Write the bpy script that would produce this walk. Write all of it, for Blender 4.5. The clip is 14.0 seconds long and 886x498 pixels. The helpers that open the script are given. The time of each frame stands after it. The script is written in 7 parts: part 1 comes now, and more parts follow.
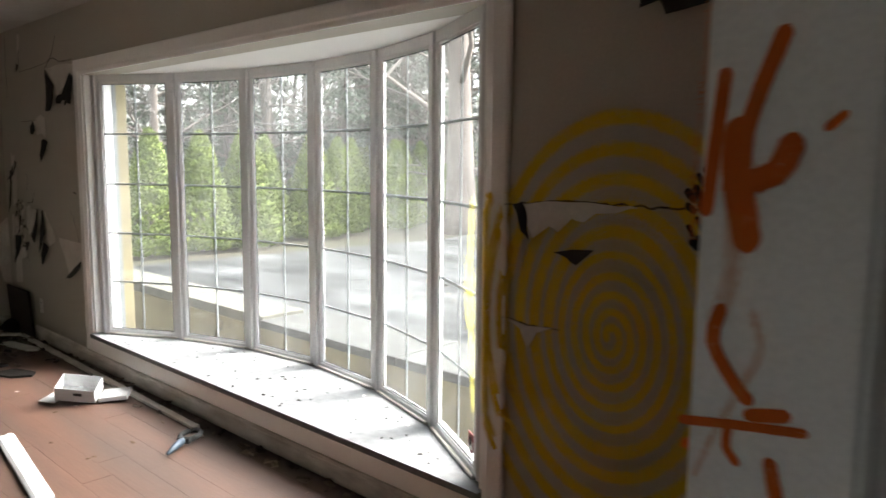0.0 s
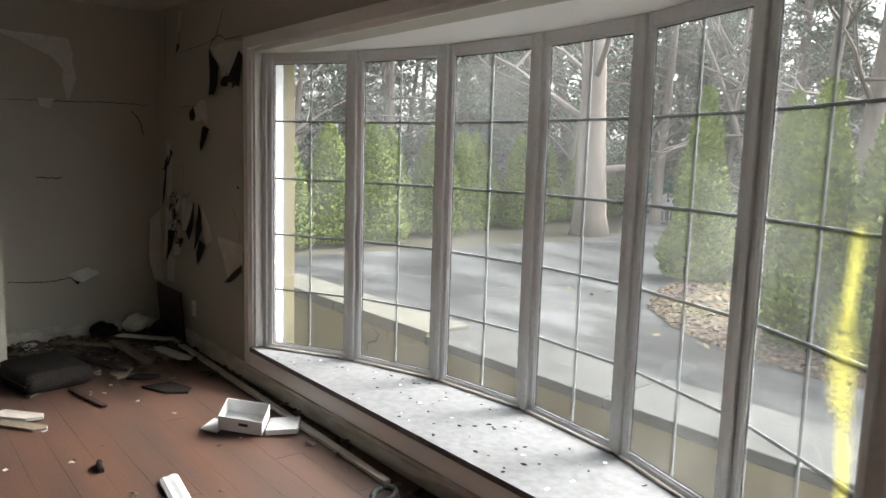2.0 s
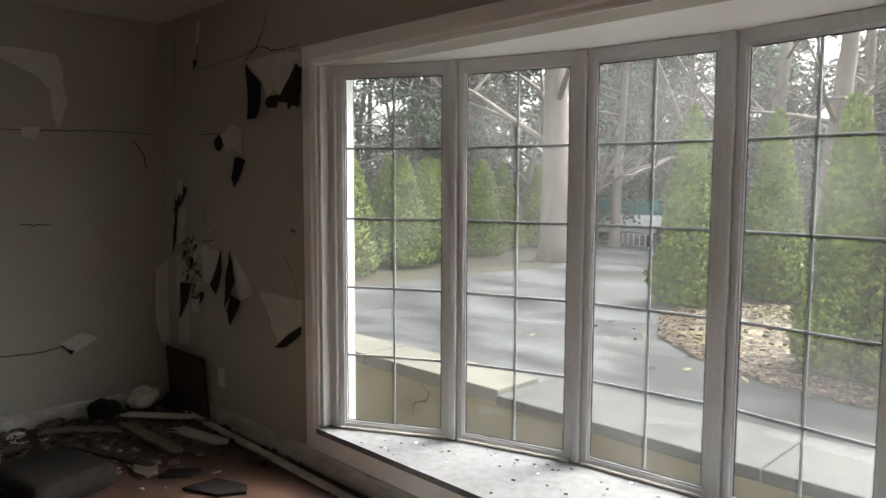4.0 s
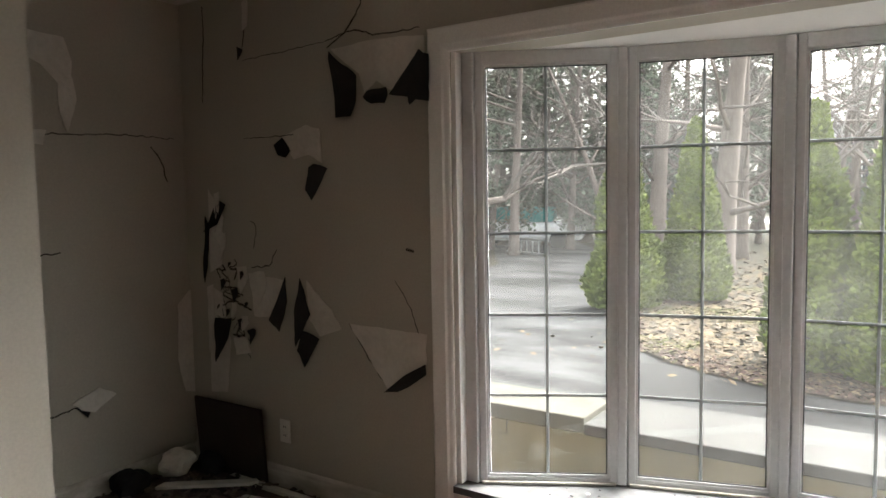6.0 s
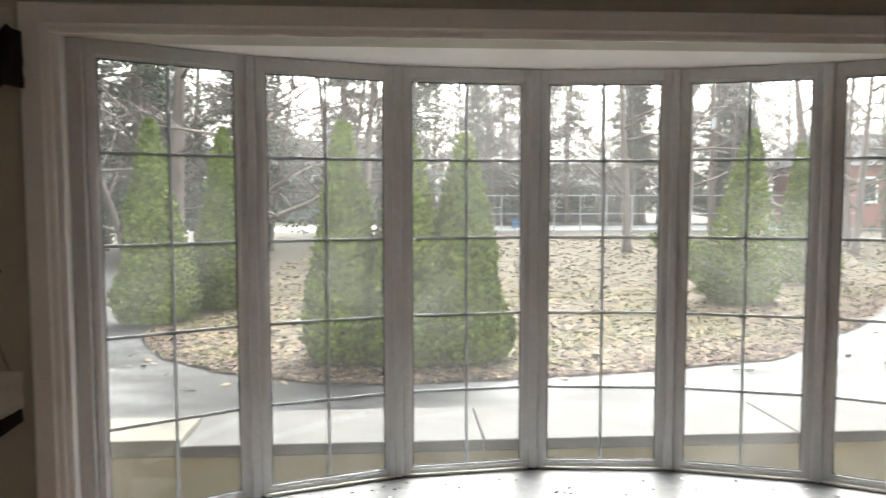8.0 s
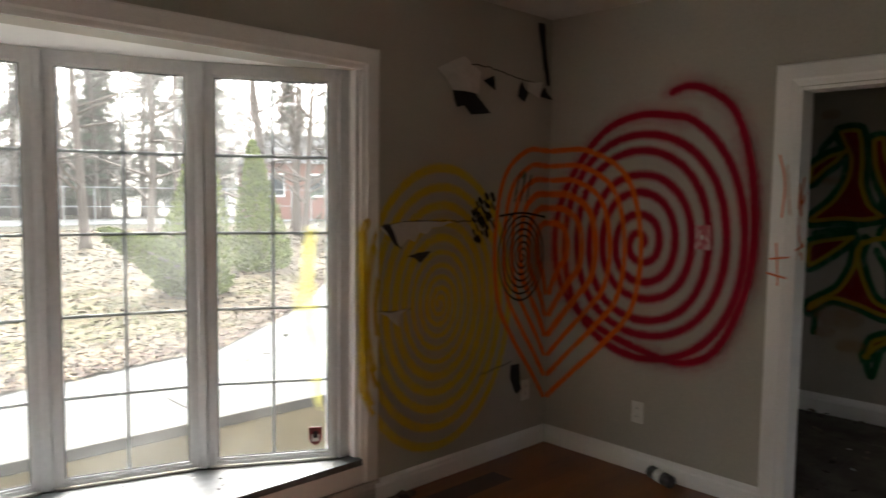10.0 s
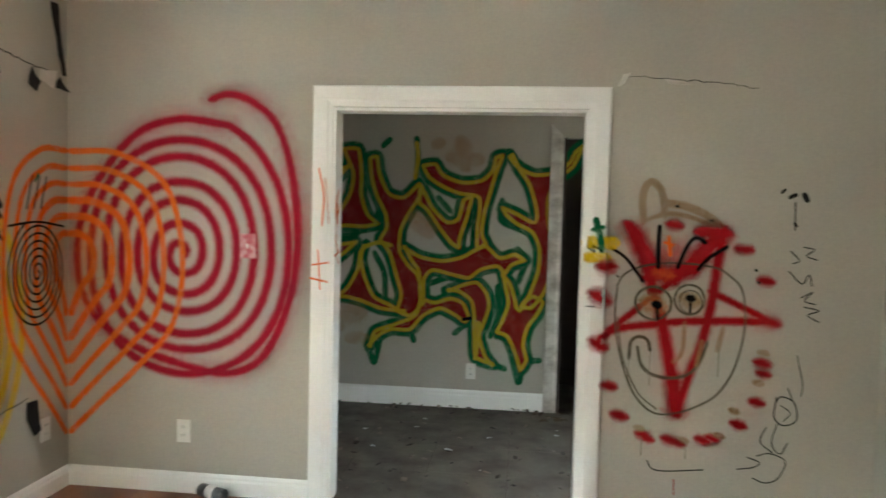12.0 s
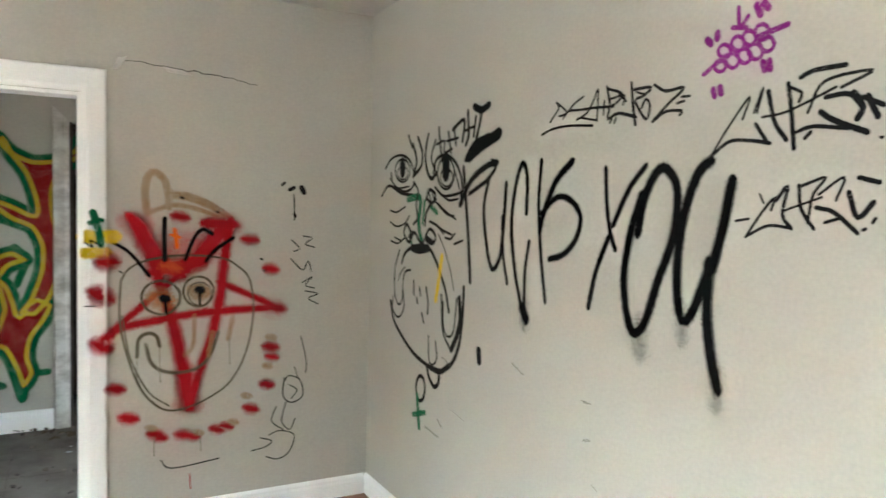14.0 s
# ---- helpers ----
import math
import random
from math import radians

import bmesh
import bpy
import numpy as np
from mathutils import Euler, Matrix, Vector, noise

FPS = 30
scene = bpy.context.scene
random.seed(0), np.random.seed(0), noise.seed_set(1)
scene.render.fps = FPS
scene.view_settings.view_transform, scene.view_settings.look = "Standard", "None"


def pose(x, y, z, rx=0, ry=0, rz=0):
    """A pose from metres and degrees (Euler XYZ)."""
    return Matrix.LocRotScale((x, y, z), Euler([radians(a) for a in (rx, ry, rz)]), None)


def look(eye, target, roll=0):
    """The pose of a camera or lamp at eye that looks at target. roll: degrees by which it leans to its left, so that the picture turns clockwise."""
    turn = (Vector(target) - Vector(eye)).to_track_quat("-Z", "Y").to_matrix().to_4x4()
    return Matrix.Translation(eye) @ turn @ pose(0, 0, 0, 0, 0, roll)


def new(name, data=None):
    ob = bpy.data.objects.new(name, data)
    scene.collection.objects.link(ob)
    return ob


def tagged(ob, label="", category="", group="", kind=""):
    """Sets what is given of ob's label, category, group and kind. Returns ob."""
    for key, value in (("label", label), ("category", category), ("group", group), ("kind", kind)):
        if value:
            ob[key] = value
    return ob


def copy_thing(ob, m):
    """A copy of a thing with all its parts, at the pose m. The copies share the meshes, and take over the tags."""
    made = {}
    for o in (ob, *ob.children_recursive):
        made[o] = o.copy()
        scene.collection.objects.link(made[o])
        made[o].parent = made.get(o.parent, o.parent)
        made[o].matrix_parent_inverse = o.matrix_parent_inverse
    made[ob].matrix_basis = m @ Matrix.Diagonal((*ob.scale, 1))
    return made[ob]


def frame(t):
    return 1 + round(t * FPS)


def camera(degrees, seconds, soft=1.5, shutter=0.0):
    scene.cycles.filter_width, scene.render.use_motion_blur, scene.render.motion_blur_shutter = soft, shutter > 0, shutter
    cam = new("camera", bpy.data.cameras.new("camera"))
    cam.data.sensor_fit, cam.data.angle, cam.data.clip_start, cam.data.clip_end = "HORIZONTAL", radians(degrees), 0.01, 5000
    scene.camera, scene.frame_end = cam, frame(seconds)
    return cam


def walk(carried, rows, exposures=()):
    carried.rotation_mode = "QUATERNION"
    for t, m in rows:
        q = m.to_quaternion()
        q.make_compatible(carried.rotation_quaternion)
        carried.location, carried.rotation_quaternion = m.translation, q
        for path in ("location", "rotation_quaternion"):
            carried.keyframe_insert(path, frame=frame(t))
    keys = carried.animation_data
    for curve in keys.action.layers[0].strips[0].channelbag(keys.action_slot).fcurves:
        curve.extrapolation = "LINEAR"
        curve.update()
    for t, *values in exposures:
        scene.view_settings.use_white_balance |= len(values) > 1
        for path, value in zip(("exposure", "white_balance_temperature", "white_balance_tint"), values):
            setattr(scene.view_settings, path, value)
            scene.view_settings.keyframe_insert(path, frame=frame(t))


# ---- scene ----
from mathutils import geometry

cam = camera(63.0, 14.0, shutter=0.3)
PATH = [
    (0, (5.234, -1.976, 1.447), (3.885, -0.519, 1.206), 0.5),
    (0.5, (4.992, -1.922, 1.432), (3.535, -0.573, 1.192), 1.0),
    (1, (4.731, -1.82, 1.446), (3.225, -0.527, 1.204), 1.6),
    (1.5, (4.491, -1.809, 1.435), (2.969, -0.535, 1.184), 2.0),
    (2, (4.188, -1.862, 1.444), (2.652, -0.607, 1.185), 1.7),
    (2.5, (3.909, -1.863, 1.42), (2.373, -0.61, 1.157), 1.2),
    (3, (3.587, -1.844, 1.438), (2.062, -0.573, 1.198), 0.7),
    (3.2, (3.489, -1.87, 1.448), (1.972, -0.586, 1.223), 0.6),
    (5.3, (2.143, -2.335, 1.45), (0.938, -0.746, 1.303), -0.3),
    (5.5, (2.03, -2.376, 1.462), (0.836, -0.778, 1.318), -0.4),
    (6, (1.704, -2.441, 1.44), (0.581, -0.793, 1.287), -1.0),
    (6.5, (1.45, -2.424, 1.435), (0.537, -0.65, 1.311), -1.3),
    (7, (1.282, -2.481, 1.451), (0.715, -0.568, 1.318), -1.2),
    (7.2, (1.225, -2.534, 1.456), (0.805, -0.584, 1.317), -1.0),
    (9.3, (1.483, -2.581, 1.426), (2.42, -0.819, 1.298), 0.6),
    (9.5, (1.553, -2.609, 1.437), (2.612, -0.918, 1.301), 0.6),
    (10, (1.635, -2.622, 1.456), (3.012, -1.18, 1.304), 0.7),
    (10.5, (1.724, -2.529, 1.453), (3.332, -1.349, 1.297), 0.9),
    (11, (1.707, -2.434, 1.448), (3.487, -1.532, 1.311), 1.1),
    (11.5, (1.619, -2.318, 1.462), (3.534, -1.756, 1.339), 1.4),
    (12, (1.557, -2.304, 1.464), (3.541, -2.08, 1.355), 1.5),
    (12.5, (1.546, -2.366, 1.471), (3.539, -2.502, 1.373), 1.4),
    (13, (1.535, -2.411, 1.478), (3.482, -2.863, 1.384), 1.3),
    (13.5, (1.525, -2.457, 1.471), (3.397, -3.156, 1.379), 1.4),
    (14, (1.532, -2.495, 1.462), (3.294, -3.436, 1.363), 1.2),
]
EXPOSURE = [(0.0, 3.8, 6400, 9), (1.5, 3.35, 6400, 9), (3.0, 2.95, 6400, 9), (5.5, 3.5, 6600, 10), (7.0, 3.5, 6600, 10), (9.4, 2.95, 6450, 9),
            (10.0, 3.7, 6600, 10), (10.5, 4.6, 6700, 10), (11.0, 5.3, 6600, 8), (12.0, 6.15, 6000, -2), (13.0, 6.6, 5650, -1), (14.0, 6.68, 5650, 1)]
walk(cam, [(t, look(eye, target, roll)) for t, eye, target, roll in PATH], EXPOSURE)

# ---- daylight: a bright overcast sky and a very soft sun ----
world = bpy.data.worlds.new("overcast_sky")
world.use_nodes = True
scene.world = world
wn, wl = world.node_tree.nodes, world.node_tree.links
sky = wn.new("ShaderNodeTexSky")
sky.sky_type = "NISHITA"
sky.sun_disc = False
sky.sun_elevation, sky.sun_rotation = radians(42), radians(20)
sky.air_density, sky.dust_density, sky.ozone_density = 1.0, 6.0, 1.0
grey = wn.new("ShaderNodeHueSaturation")
grey.inputs["Saturation"].default_value = 0.22
wl.new(sky.outputs[0], grey.inputs["Color"])
wl.new(grey.outputs[0], wn["Background"].inputs[0])
wn["Background"].inputs[1].default_value = 0.15
sun_data = bpy.data.lights.new("sun", "SUN")
sun_data.energy, sun_data.angle, sun_data.color = 0.4, radians(60), (1.0, 0.97, 0.93)
sun = new("sun", sun_data)
sun.matrix_world = look((0, 0, 20), (-3, -9, 10.0))


# ---- helpers for materials ----
def material(name, base, rough=0.6, second=None, scale=6.0, amount=0.5, bump=0.1, fine=60.0, metal=0.0, by_piece=0.0,
             by_island=0.0, spec=0.5, stretch=(1, 1, 1)):
    """A surface with stains at a large scale, grain at a fine one, and a little relief."""
    m = bpy.data.materials.new(name)
    m.use_nodes = True
    n, l = m.node_tree.nodes, m.node_tree.links
    b = n["Principled BSDF"]
    b.inputs["Roughness"].default_value, b.inputs["Metallic"].default_value = rough, metal
    b.inputs["Specular IOR Level"].default_value = spec
    second = second or tuple(c * 0.72 for c in base)
    size = n.new("ShaderNodeMapping")
    size.inputs["Scale"].default_value = stretch
    geo = n.new("ShaderNodeNewGeometry")
    l.new(geo.outputs["Position"], size.inputs[0])
    big, small = n.new("ShaderNodeTexNoise"), n.new("ShaderNodeTexNoise")
    big.inputs["Scale"].default_value, big.inputs["Detail"].default_value = scale, 6
    small.inputs["Scale"].default_value, small.inputs["Detail"].default_value = fine, 4
    for k in (big, small):
        l.new(size.outputs[0], k.inputs["Vector"])
    ramp = n.new("ShaderNodeMapRange")
    ramp.inputs["From Min"].default_value, ramp.inputs["From Max"].default_value = 0.38, 0.72
    ramp.inputs["To Max"].default_value = amount
    l.new(big.outputs[0], ramp.inputs["Value"])
    mix = n.new("ShaderNodeMix")
    mix.data_type = "RGBA"
    mix.inputs["A"].default_value, mix.inputs["B"].default_value = (*base, 1), (*second, 1)
    l.new(ramp.outputs[0], mix.inputs["Factor"])
    grain = n.new("ShaderNodeMapRange")
    grain.inputs["To Min"].default_value, grain.inputs["To Max"].default_value = 0.88, 1.12
    l.new(small.outputs[0], grain.inputs["Value"])
    value = grain.outputs[0]
    for kind, much in (("piece", by_piece), ("island", by_island)):
        if much:
            src = n.new("ShaderNodeObjectInfo").outputs["Random"] if kind == "piece" else geo.outputs["Random Per Island"]
            vary, times = n.new("ShaderNodeMapRange"), n.new("ShaderNodeMath")
            vary.inputs["To Min"].default_value, vary.inputs["To Max"].default_value = 1 - much, 1 + much
            times.operation = "MULTIPLY"
            l.new(src, vary.inputs["Value"])
            l.new(vary.outputs[0], times.inputs[0])
            l.new(value, times.inputs[1])
            value = times.outputs[0]
    tint = n.new("ShaderNodeVectorMath")
    tint.operation = "SCALE"
    l.new(mix.outputs["Result"], tint.inputs[0])
    l.new(value, tint.inputs["Scale"])
    l.new(tint.outputs[0], b.inputs["Base Color"])
    if bump:
        relief = n.new("ShaderNodeBump")
        relief.inputs["Strength"].default_value, relief.inputs["Distance"].default_value = bump, 0.01
        l.new(small.outputs[0], relief.inputs["Height"])
        l.new(relief.outputs[0], b.inputs["Normal"])
    return m


def glass_material():
    m = bpy.data.materials.new("window_glass")
    m.use_nodes = True
    n, l = m.node_tree.nodes, m.node_tree.links
    n.remove(n["Principled BSDF"])
    clear, gloss, dust = n.new("ShaderNodeBsdfTransparent"), n.new("ShaderNodeBsdfGlossy"), n.new("ShaderNodeBsdfTranslucent")
    clear.inputs[0].default_value = (0.93, 0.95, 0.94, 1)
    gloss.inputs["Roughness"].default_value = 0.03
    dust.inputs[0].default_value = (0.75, 0.76, 0.74, 1)
    first, last = n.new("ShaderNodeMixShader"), n.new("ShaderNodeMixShader")
    first.inputs[0].default_value = 0.035
    l.new(clear.outputs[0], first.inputs[1])
    l.new(gloss.outputs[0], first.inputs[2])
    smear = n.new("ShaderNodeTexNoise")
    smear.inputs["Scale"].default_value = 2.2
    geo = n.new("ShaderNodeNewGeometry")
    l.new(geo.outputs["Position"], smear.inputs["Vector"])
    amount = n.new("ShaderNodeMapRange")
    amount.inputs["From Min"].default_value, amount.inputs["From Max"].default_value = 0.4, 0.75
    amount.inputs["To Max"].default_value, amount.inputs["To Min"].default_value = 0.026, 0.009
    l.new(smear.outputs[0], amount.inputs["Value"])
    l.new(amount.outputs[0], last.inputs[0])
    l.new(first.outputs[0], last.inputs[1])
    l.new(dust.outputs[0], last.inputs[2])
    l.new(last.outputs[0], n["Material Output"].inputs[0])
    return m


def spray(name, color, soft=0.45, dense=0.92, rough=0.55, speckle=0.25, drop_size=0.0013):
    """Paint sprayed on a surface: fine droplets, dense in the middle of the line and thinning out over its edge."""
    m = bpy.data.materials.new(name)
    m.use_nodes = True
    n, l = m.node_tree.nodes, m.node_tree.links
    b = n["Principled BSDF"]
    b.inputs["Base Color"].default_value, b.inputs["Roughness"].default_value = (*color, 1), rough
    b.inputs["Specular IOR Level"].default_value = 0.08
    uv = n.new("ShaderNodeUVMap")
    part_xyz = n.new("ShaderNodeSeparateXYZ")
    l.new(uv.outputs[0], part_xyz.inputs[0])
    edge = n.new("ShaderNodeMapRange")
    edge.interpolation_type = "SMOOTHSTEP"
    edge.inputs["From Min"].default_value, edge.inputs["From Max"].default_value = 1.0, 1.0 - soft
    edge.inputs["To Min"].default_value, edge.inputs["To Max"].default_value = 0.0, dense
    noise_tex = n.new("ShaderNodeTexNoise")
    noise_tex.inputs["Scale"].default_value = 14
    noise_tex.inputs["Detail"].default_value = 5
    geo = n.new("ShaderNodeNewGeometry")
    l.new(geo.outputs["Position"], noise_tex.inputs["Vector"])
    thin = n.new("ShaderNodeMapRange")
    thin.inputs["From Min"].default_value, thin.inputs["From Max"].default_value = 0.3, 0.6
    thin.inputs["To Min"].default_value, thin.inputs["To Max"].default_value = 1 - speckle, 1.0
    l.new(noise_tex.outputs[0], thin.inputs["Value"])
    times = n.new("ShaderNodeMath")
    times.operation = "MULTIPLY"
    l.new(part_xyz.outputs[0], edge.inputs["Value"])
    l.new(edge.outputs[0], times.inputs[0])
    l.new(thin.outputs[0], times.inputs[1])
    cell, drop, hit = n.new("ShaderNodeVectorMath"), n.new("ShaderNodeTexWhiteNoise"), n.new("ShaderNodeMath")
    cell.operation = "SNAP"
    cell.inputs[1].default_value = (drop_size,) * 3
    hit.operation = "LESS_THAN"
    l.new(geo.outputs["Position"], cell.inputs[0])
    l.new(cell.outputs[0], drop.inputs["Vector"])
    l.new(drop.outputs["Value"], hit.inputs[0])
    l.new(times.outputs[0], hit.inputs[1])
    l.new(hit.outputs[0], b.inputs["Alpha"])
    return m


# ---- materials ----
WALL = material("beige_wall_paint", (0.475, 0.448, 0.385), 0.55, (0.41, 0.383, 0.325), 1.3, 0.5, 0.05, 90)
CEIL = material("ceiling_paint", (0.60, 0.58, 0.54), 0.8, (0.40, 0.37, 0.33), 1.5, 0.6, 0.15, 50)
WHITE = material("white_gloss_paint", (0.92, 0.915, 0.90), 0.35, (0.87, 0.86, 0.83), 3, 0.4, 0.02, 160)
TRIM_DIRTY = material("dirty_white_paint", (0.66, 0.63, 0.58), 0.5, (0.28, 0.24, 0.20), 9, 0.75, 0.2, 50, stretch=(0.4, 1, 1.6))
VINYL = material("white_vinyl", (0.68, 0.685, 0.69), 0.4, (0.56, 0.555, 0.545), 5, 0.3, 0.02, 60)
GRILLE = material("grey_white_grille", (0.42, 0.44, 0.45), 0.4, (0.36, 0.37, 0.38), 8, 0.4, 0.0, 60)
SEAT = material("marbled_seat_board", (0.165, 0.166, 0.168), 0.6, (0.09, 0.087, 0.084), 22, 0.55, 0.1, 40, spec=0.2)
GASKET = material("black_glazing_gasket", (0.03, 0.03, 0.03), 0.7)
GRIME = material("black_grime", (0.014, 0.012, 0.011), 0.85, (0.035, 0.03, 0.025), 20, 0.5, 0.4, 80, spec=0.15)
PLANK = material("red_brown_floor_board", (0.092, 0.047, 0.032), 0.5, (0.052, 0.034, 0.026), 1.9, 1.0, 0.08, 30, by_piece=0.05, stretch=(0.35, 2.5, 1))
PLANK_FRESH = material("varnished_orange_floor_board", (0.25, 0.085, 0.024), 0.35, (0.15, 0.05, 0.018), 2.2, 0.9, 0.06, 30, by_piece=0.1, stretch=(0.35, 2.5, 1))
SUBFLOOR = material("dark_floor_joint", (0.07, 0.036, 0.025), 0.8)
HALL_TILE = material("grey_dirty_floor_tile", (0.17, 0.148, 0.125), 0.85, (0.075, 0.062, 0.05), 4.5, 0.85, 0.25, 38, spec=0.15, by_piece=0.05)
GLASS = glass_material()
BLACK = material("black_backing_paper", (0.012, 0.012, 0.013), 0.85, (0.03, 0.028, 0.026), 15, 0.5, 0.3, 60)
PLASTER = material("torn_plaster_paper", (0.72, 0.69, 0.64), 0.85, (0.58, 0.54, 0.48), 9, 0.7, 0.5, 45)
CRACK = material("crack_shadow", (0.04, 0.032, 0.026), 0.95)
PLATE = material("white_plastic", (0.78, 0.77, 0.73), 0.35, (0.70, 0.68, 0.63), 20, 0.3, 0.0, 80)
# Dark boards; the closet walls borrow this colour as painted shade.
DARK_WOOD_AND_SHADE = material("dark_brown_board_and_shade", (0.045, 0.028, 0.02), 0.6, (0.025, 0.017, 0.013), 8, 0.6, 0.2, 50)
CARD = material("white_card", (0.50, 0.505, 0.505), 0.65, (0.40, 0.40, 0.40), 8, 0.4, 0.05, 60)
# Pale patches put the sky's sheen on wet asphalt into the colour.
ASPHALT = material("wet_asphalt_painted_sheen", (0.015, 0.015, 0.0155), 0.75, (0.095, 0.095, 0.096), 0.8, 1.0, 0.3, 40, spec=0.2, stretch=(0.6, 1.3, 1))
LAWN = material("dry_lawn", (0.034, 0.026, 0.014), 0.95, (0.026, 0.027, 0.009), 0.8, 0.9, 0.9, 22)
LEAFLITTER = material("fallen_leaves", (0.125, 0.092, 0.052), 0.9, (0.06, 0.037, 0.022), 2.0, 0.8, 0.3, 30, by_island=0.7)
MULCH = material("red_brown_mulch", (0.060, 0.030, 0.020), 0.9, (0.03, 0.016, 0.012), 2.0, 0.8, 0.3, 30, by_island=0.6)
MOSS = material("yellow_green_moss", (0.085, 0.085, 0.018), 0.95, (0.05, 0.055, 0.014), 2.0, 0.8, 0.3, 30, by_island=0.4)
CONCRETE = material("pale_cap_concrete", (0.032, 0.031, 0.028), 0.85, (0.014, 0.0135, 0.012), 3.5, 1.0, 0.3, 40)
YELLOW_CAP = material("cream_painted_cap", (0.085, 0.079, 0.061), 0.85, (0.05, 0.046, 0.036), 3, 0.8, 0.3, 38)
YELLOW_WALL = material("cream_painted_block", (0.150, 0.124, 0.068), 0.85, (0.085, 0.070, 0.042), 2.5, 0.7, 0.3, 35)
CEDAR = material("cedar_foliage", (0.14, 0.175, 0.03), 0.8, (0.07, 0.10, 0.022), 2.2, 0.9, 0.0, 20, by_island=0.35)
PINE = material("pine_foliage", (0.12, 0.145, 0.105), 0.85, (0.075, 0.095, 0.07), 1.2, 0.8, 0.0, 20, by_island=0.5)
BARK = material("grey_bark", (0.185, 0.152, 0.135), 0.95, (0.105, 0.085, 0.074), 3, 0.9, 0.9, 18, stretch=(1, 1, 0.25))
# Distant twigs lightened in colour to suggest haze between them and the window.
PALE_TWIG = material("haze_paled_twig", (0.17, 0.155, 0.145), 0.95, (0.10, 0.09, 0.082), 2, 0.7, 0.0, 20)
TEAL = material("teal_tarpaulin", (0.02, 0.22, 0.21), 0.5, (0.015, 0.15, 0.15), 3, 0.6, 0.2, 12)
TWIG = material("bare_twig", (0.13, 0.112, 0.10), 0.95, (0.085, 0.073, 0.065), 2, 0.7, 0.0, 20)
SIDING = material("pale_siding", (0.20, 0.207, 0.213), 0.7, (0.23, 0.232, 0.225), 1.5, 0.5, 0.1, 20)
# White paint darkened in the colour to tame the daylight falling on it.
OUTER_WHITE = material("dimmed_outer_white", (0.105, 0.112, 0.118), 0.8, (0.085, 0.09, 0.094), 3, 0.5, 0.1, 30)
BRICK_RED = material("red_brick_far", (0.27, 0.135, 0.11), 0.85, (0.21, 0.11, 0.09), 2, 0.7, 0.1, 12)
ROOF = material("grey_shingle_roof", (0.13, 0.13, 0.135), 0.9, (0.08, 0.08, 0.085), 2, 0.6, 0.2, 15)
DARK_PANE = material("far_window_pane", (0.05, 0.06, 0.07), 0.1)
STEEL = material("galvanised_steel", (0.45, 0.46, 0.47), 0.4, (0.30, 0.31, 0.32), 6, 0.5, 0.05, 60, metal=0.9)
BLUE = material("blue_paint", (0.06, 0.14, 0.28), 0.45)
CAR_WHITE = material("white_car_paint", (0.72, 0.73, 0.74), 0.25)
TYRE = material("black_rubber", (0.02, 0.02, 0.02), 0.8)


# ---- helpers for meshes ----
def finish(name, bm, mat, smooth=False):
    me = bpy.data.meshes.new(name)
    bm.to_mesh(me)
    bm.free()
    me.materials.append(mat)
    if smooth:
        me.polygons.foreach_set("use_smooth", [True] * len(me.polygons))
    return me


def part(name, bm, mat, parent=None, label="", smooth=False):
    ob = new(name, finish(name, bm, mat, smooth))
    ob.parent = parent
    return tagged(ob, label)


def setting(name, bm, mat, label, category):
    return tagged(new(name, finish(name, bm, mat)), label, category, kind="structure")


def thing(name, x, y, z, label, category, group="", turn=0.0):
    ob = new(name)
    ob.empty_display_size = 0.1
    ob.matrix_world = pose(x, y, z, 0, 0, turn)
    return tagged(ob, label, category, group)


def box(lo, hi, bevel=0.0, bm=None, m=None):
    """A box between two corners, with its edges broken by a small bevel."""
    made = bmesh.new()
    bmesh.ops.create_cube(made, size=1)
    for v in made.verts:
        v.co = Vector([(lo[i] + hi[i]) / 2 + v.co[i] * (hi[i] - lo[i]) for i in range(3)])
    if bevel:
        bmesh.ops.bevel(made, geom=made.edges[:], offset=bevel, segments=2, affect="EDGES", profile=0.5)
    if m is not None:
        bmesh.ops.transform(made, matrix=m, verts=made.verts)
    if bm is None:
        return made
    keep = bpy.data.meshes.new("join")
    made.to_mesh(keep)
    made.free()
    bm.from_mesh(keep)
    bpy.data.meshes.remove(keep)
    return bm


def prism(outline, z0, z1):
    """An upright slab over an outline of (x, y)."""
    bm = bmesh.new()
    low = [bm.verts.new((x, y, z0)) for x, y in outline]
    high = [bm.verts.new((x, y, z1)) for x, y in outline]
    bm.faces.new(high)
    bm.faces.new(low[::-1])
    for i in range(len(outline)):
        k = (i + 1) % len(outline)
        bm.faces.new((low[i], low[k], high[k], high[i]))
    bmesh.ops.recalc_face_normals(bm, faces=bm.faces)
    return bm


def tube(points, radii, sides=6, bm=None):
    """A tapered round tube along a line."""
    bm = bm or bmesh.new()
    rings = []
    for i, p in enumerate(points):
        p = Vector(p)
        a, b = Vector(points[max(i - 1, 0)]), Vector(points[min(i + 1, len(points) - 1)])
        way = (b - a).normalized()
        side = way.orthogonal().normalized()
        up = way.cross(side)
        rings.append([bm.verts.new(p + radii[i] * (side * math.cos(2 * math.pi * k / sides) + up * math.sin(2 * math.pi * k / sides))) for k in range(sides)])
    for r, s in zip(rings, rings[1:]):
        for k in range(sides):
            bm.faces.new((r[k], r[(k + 1) % sides], s[(k + 1) % sides], s[k]))
    bm.faces.new(rings[0][::-1])
    bm.faces.new(rings[-1])
    return bm


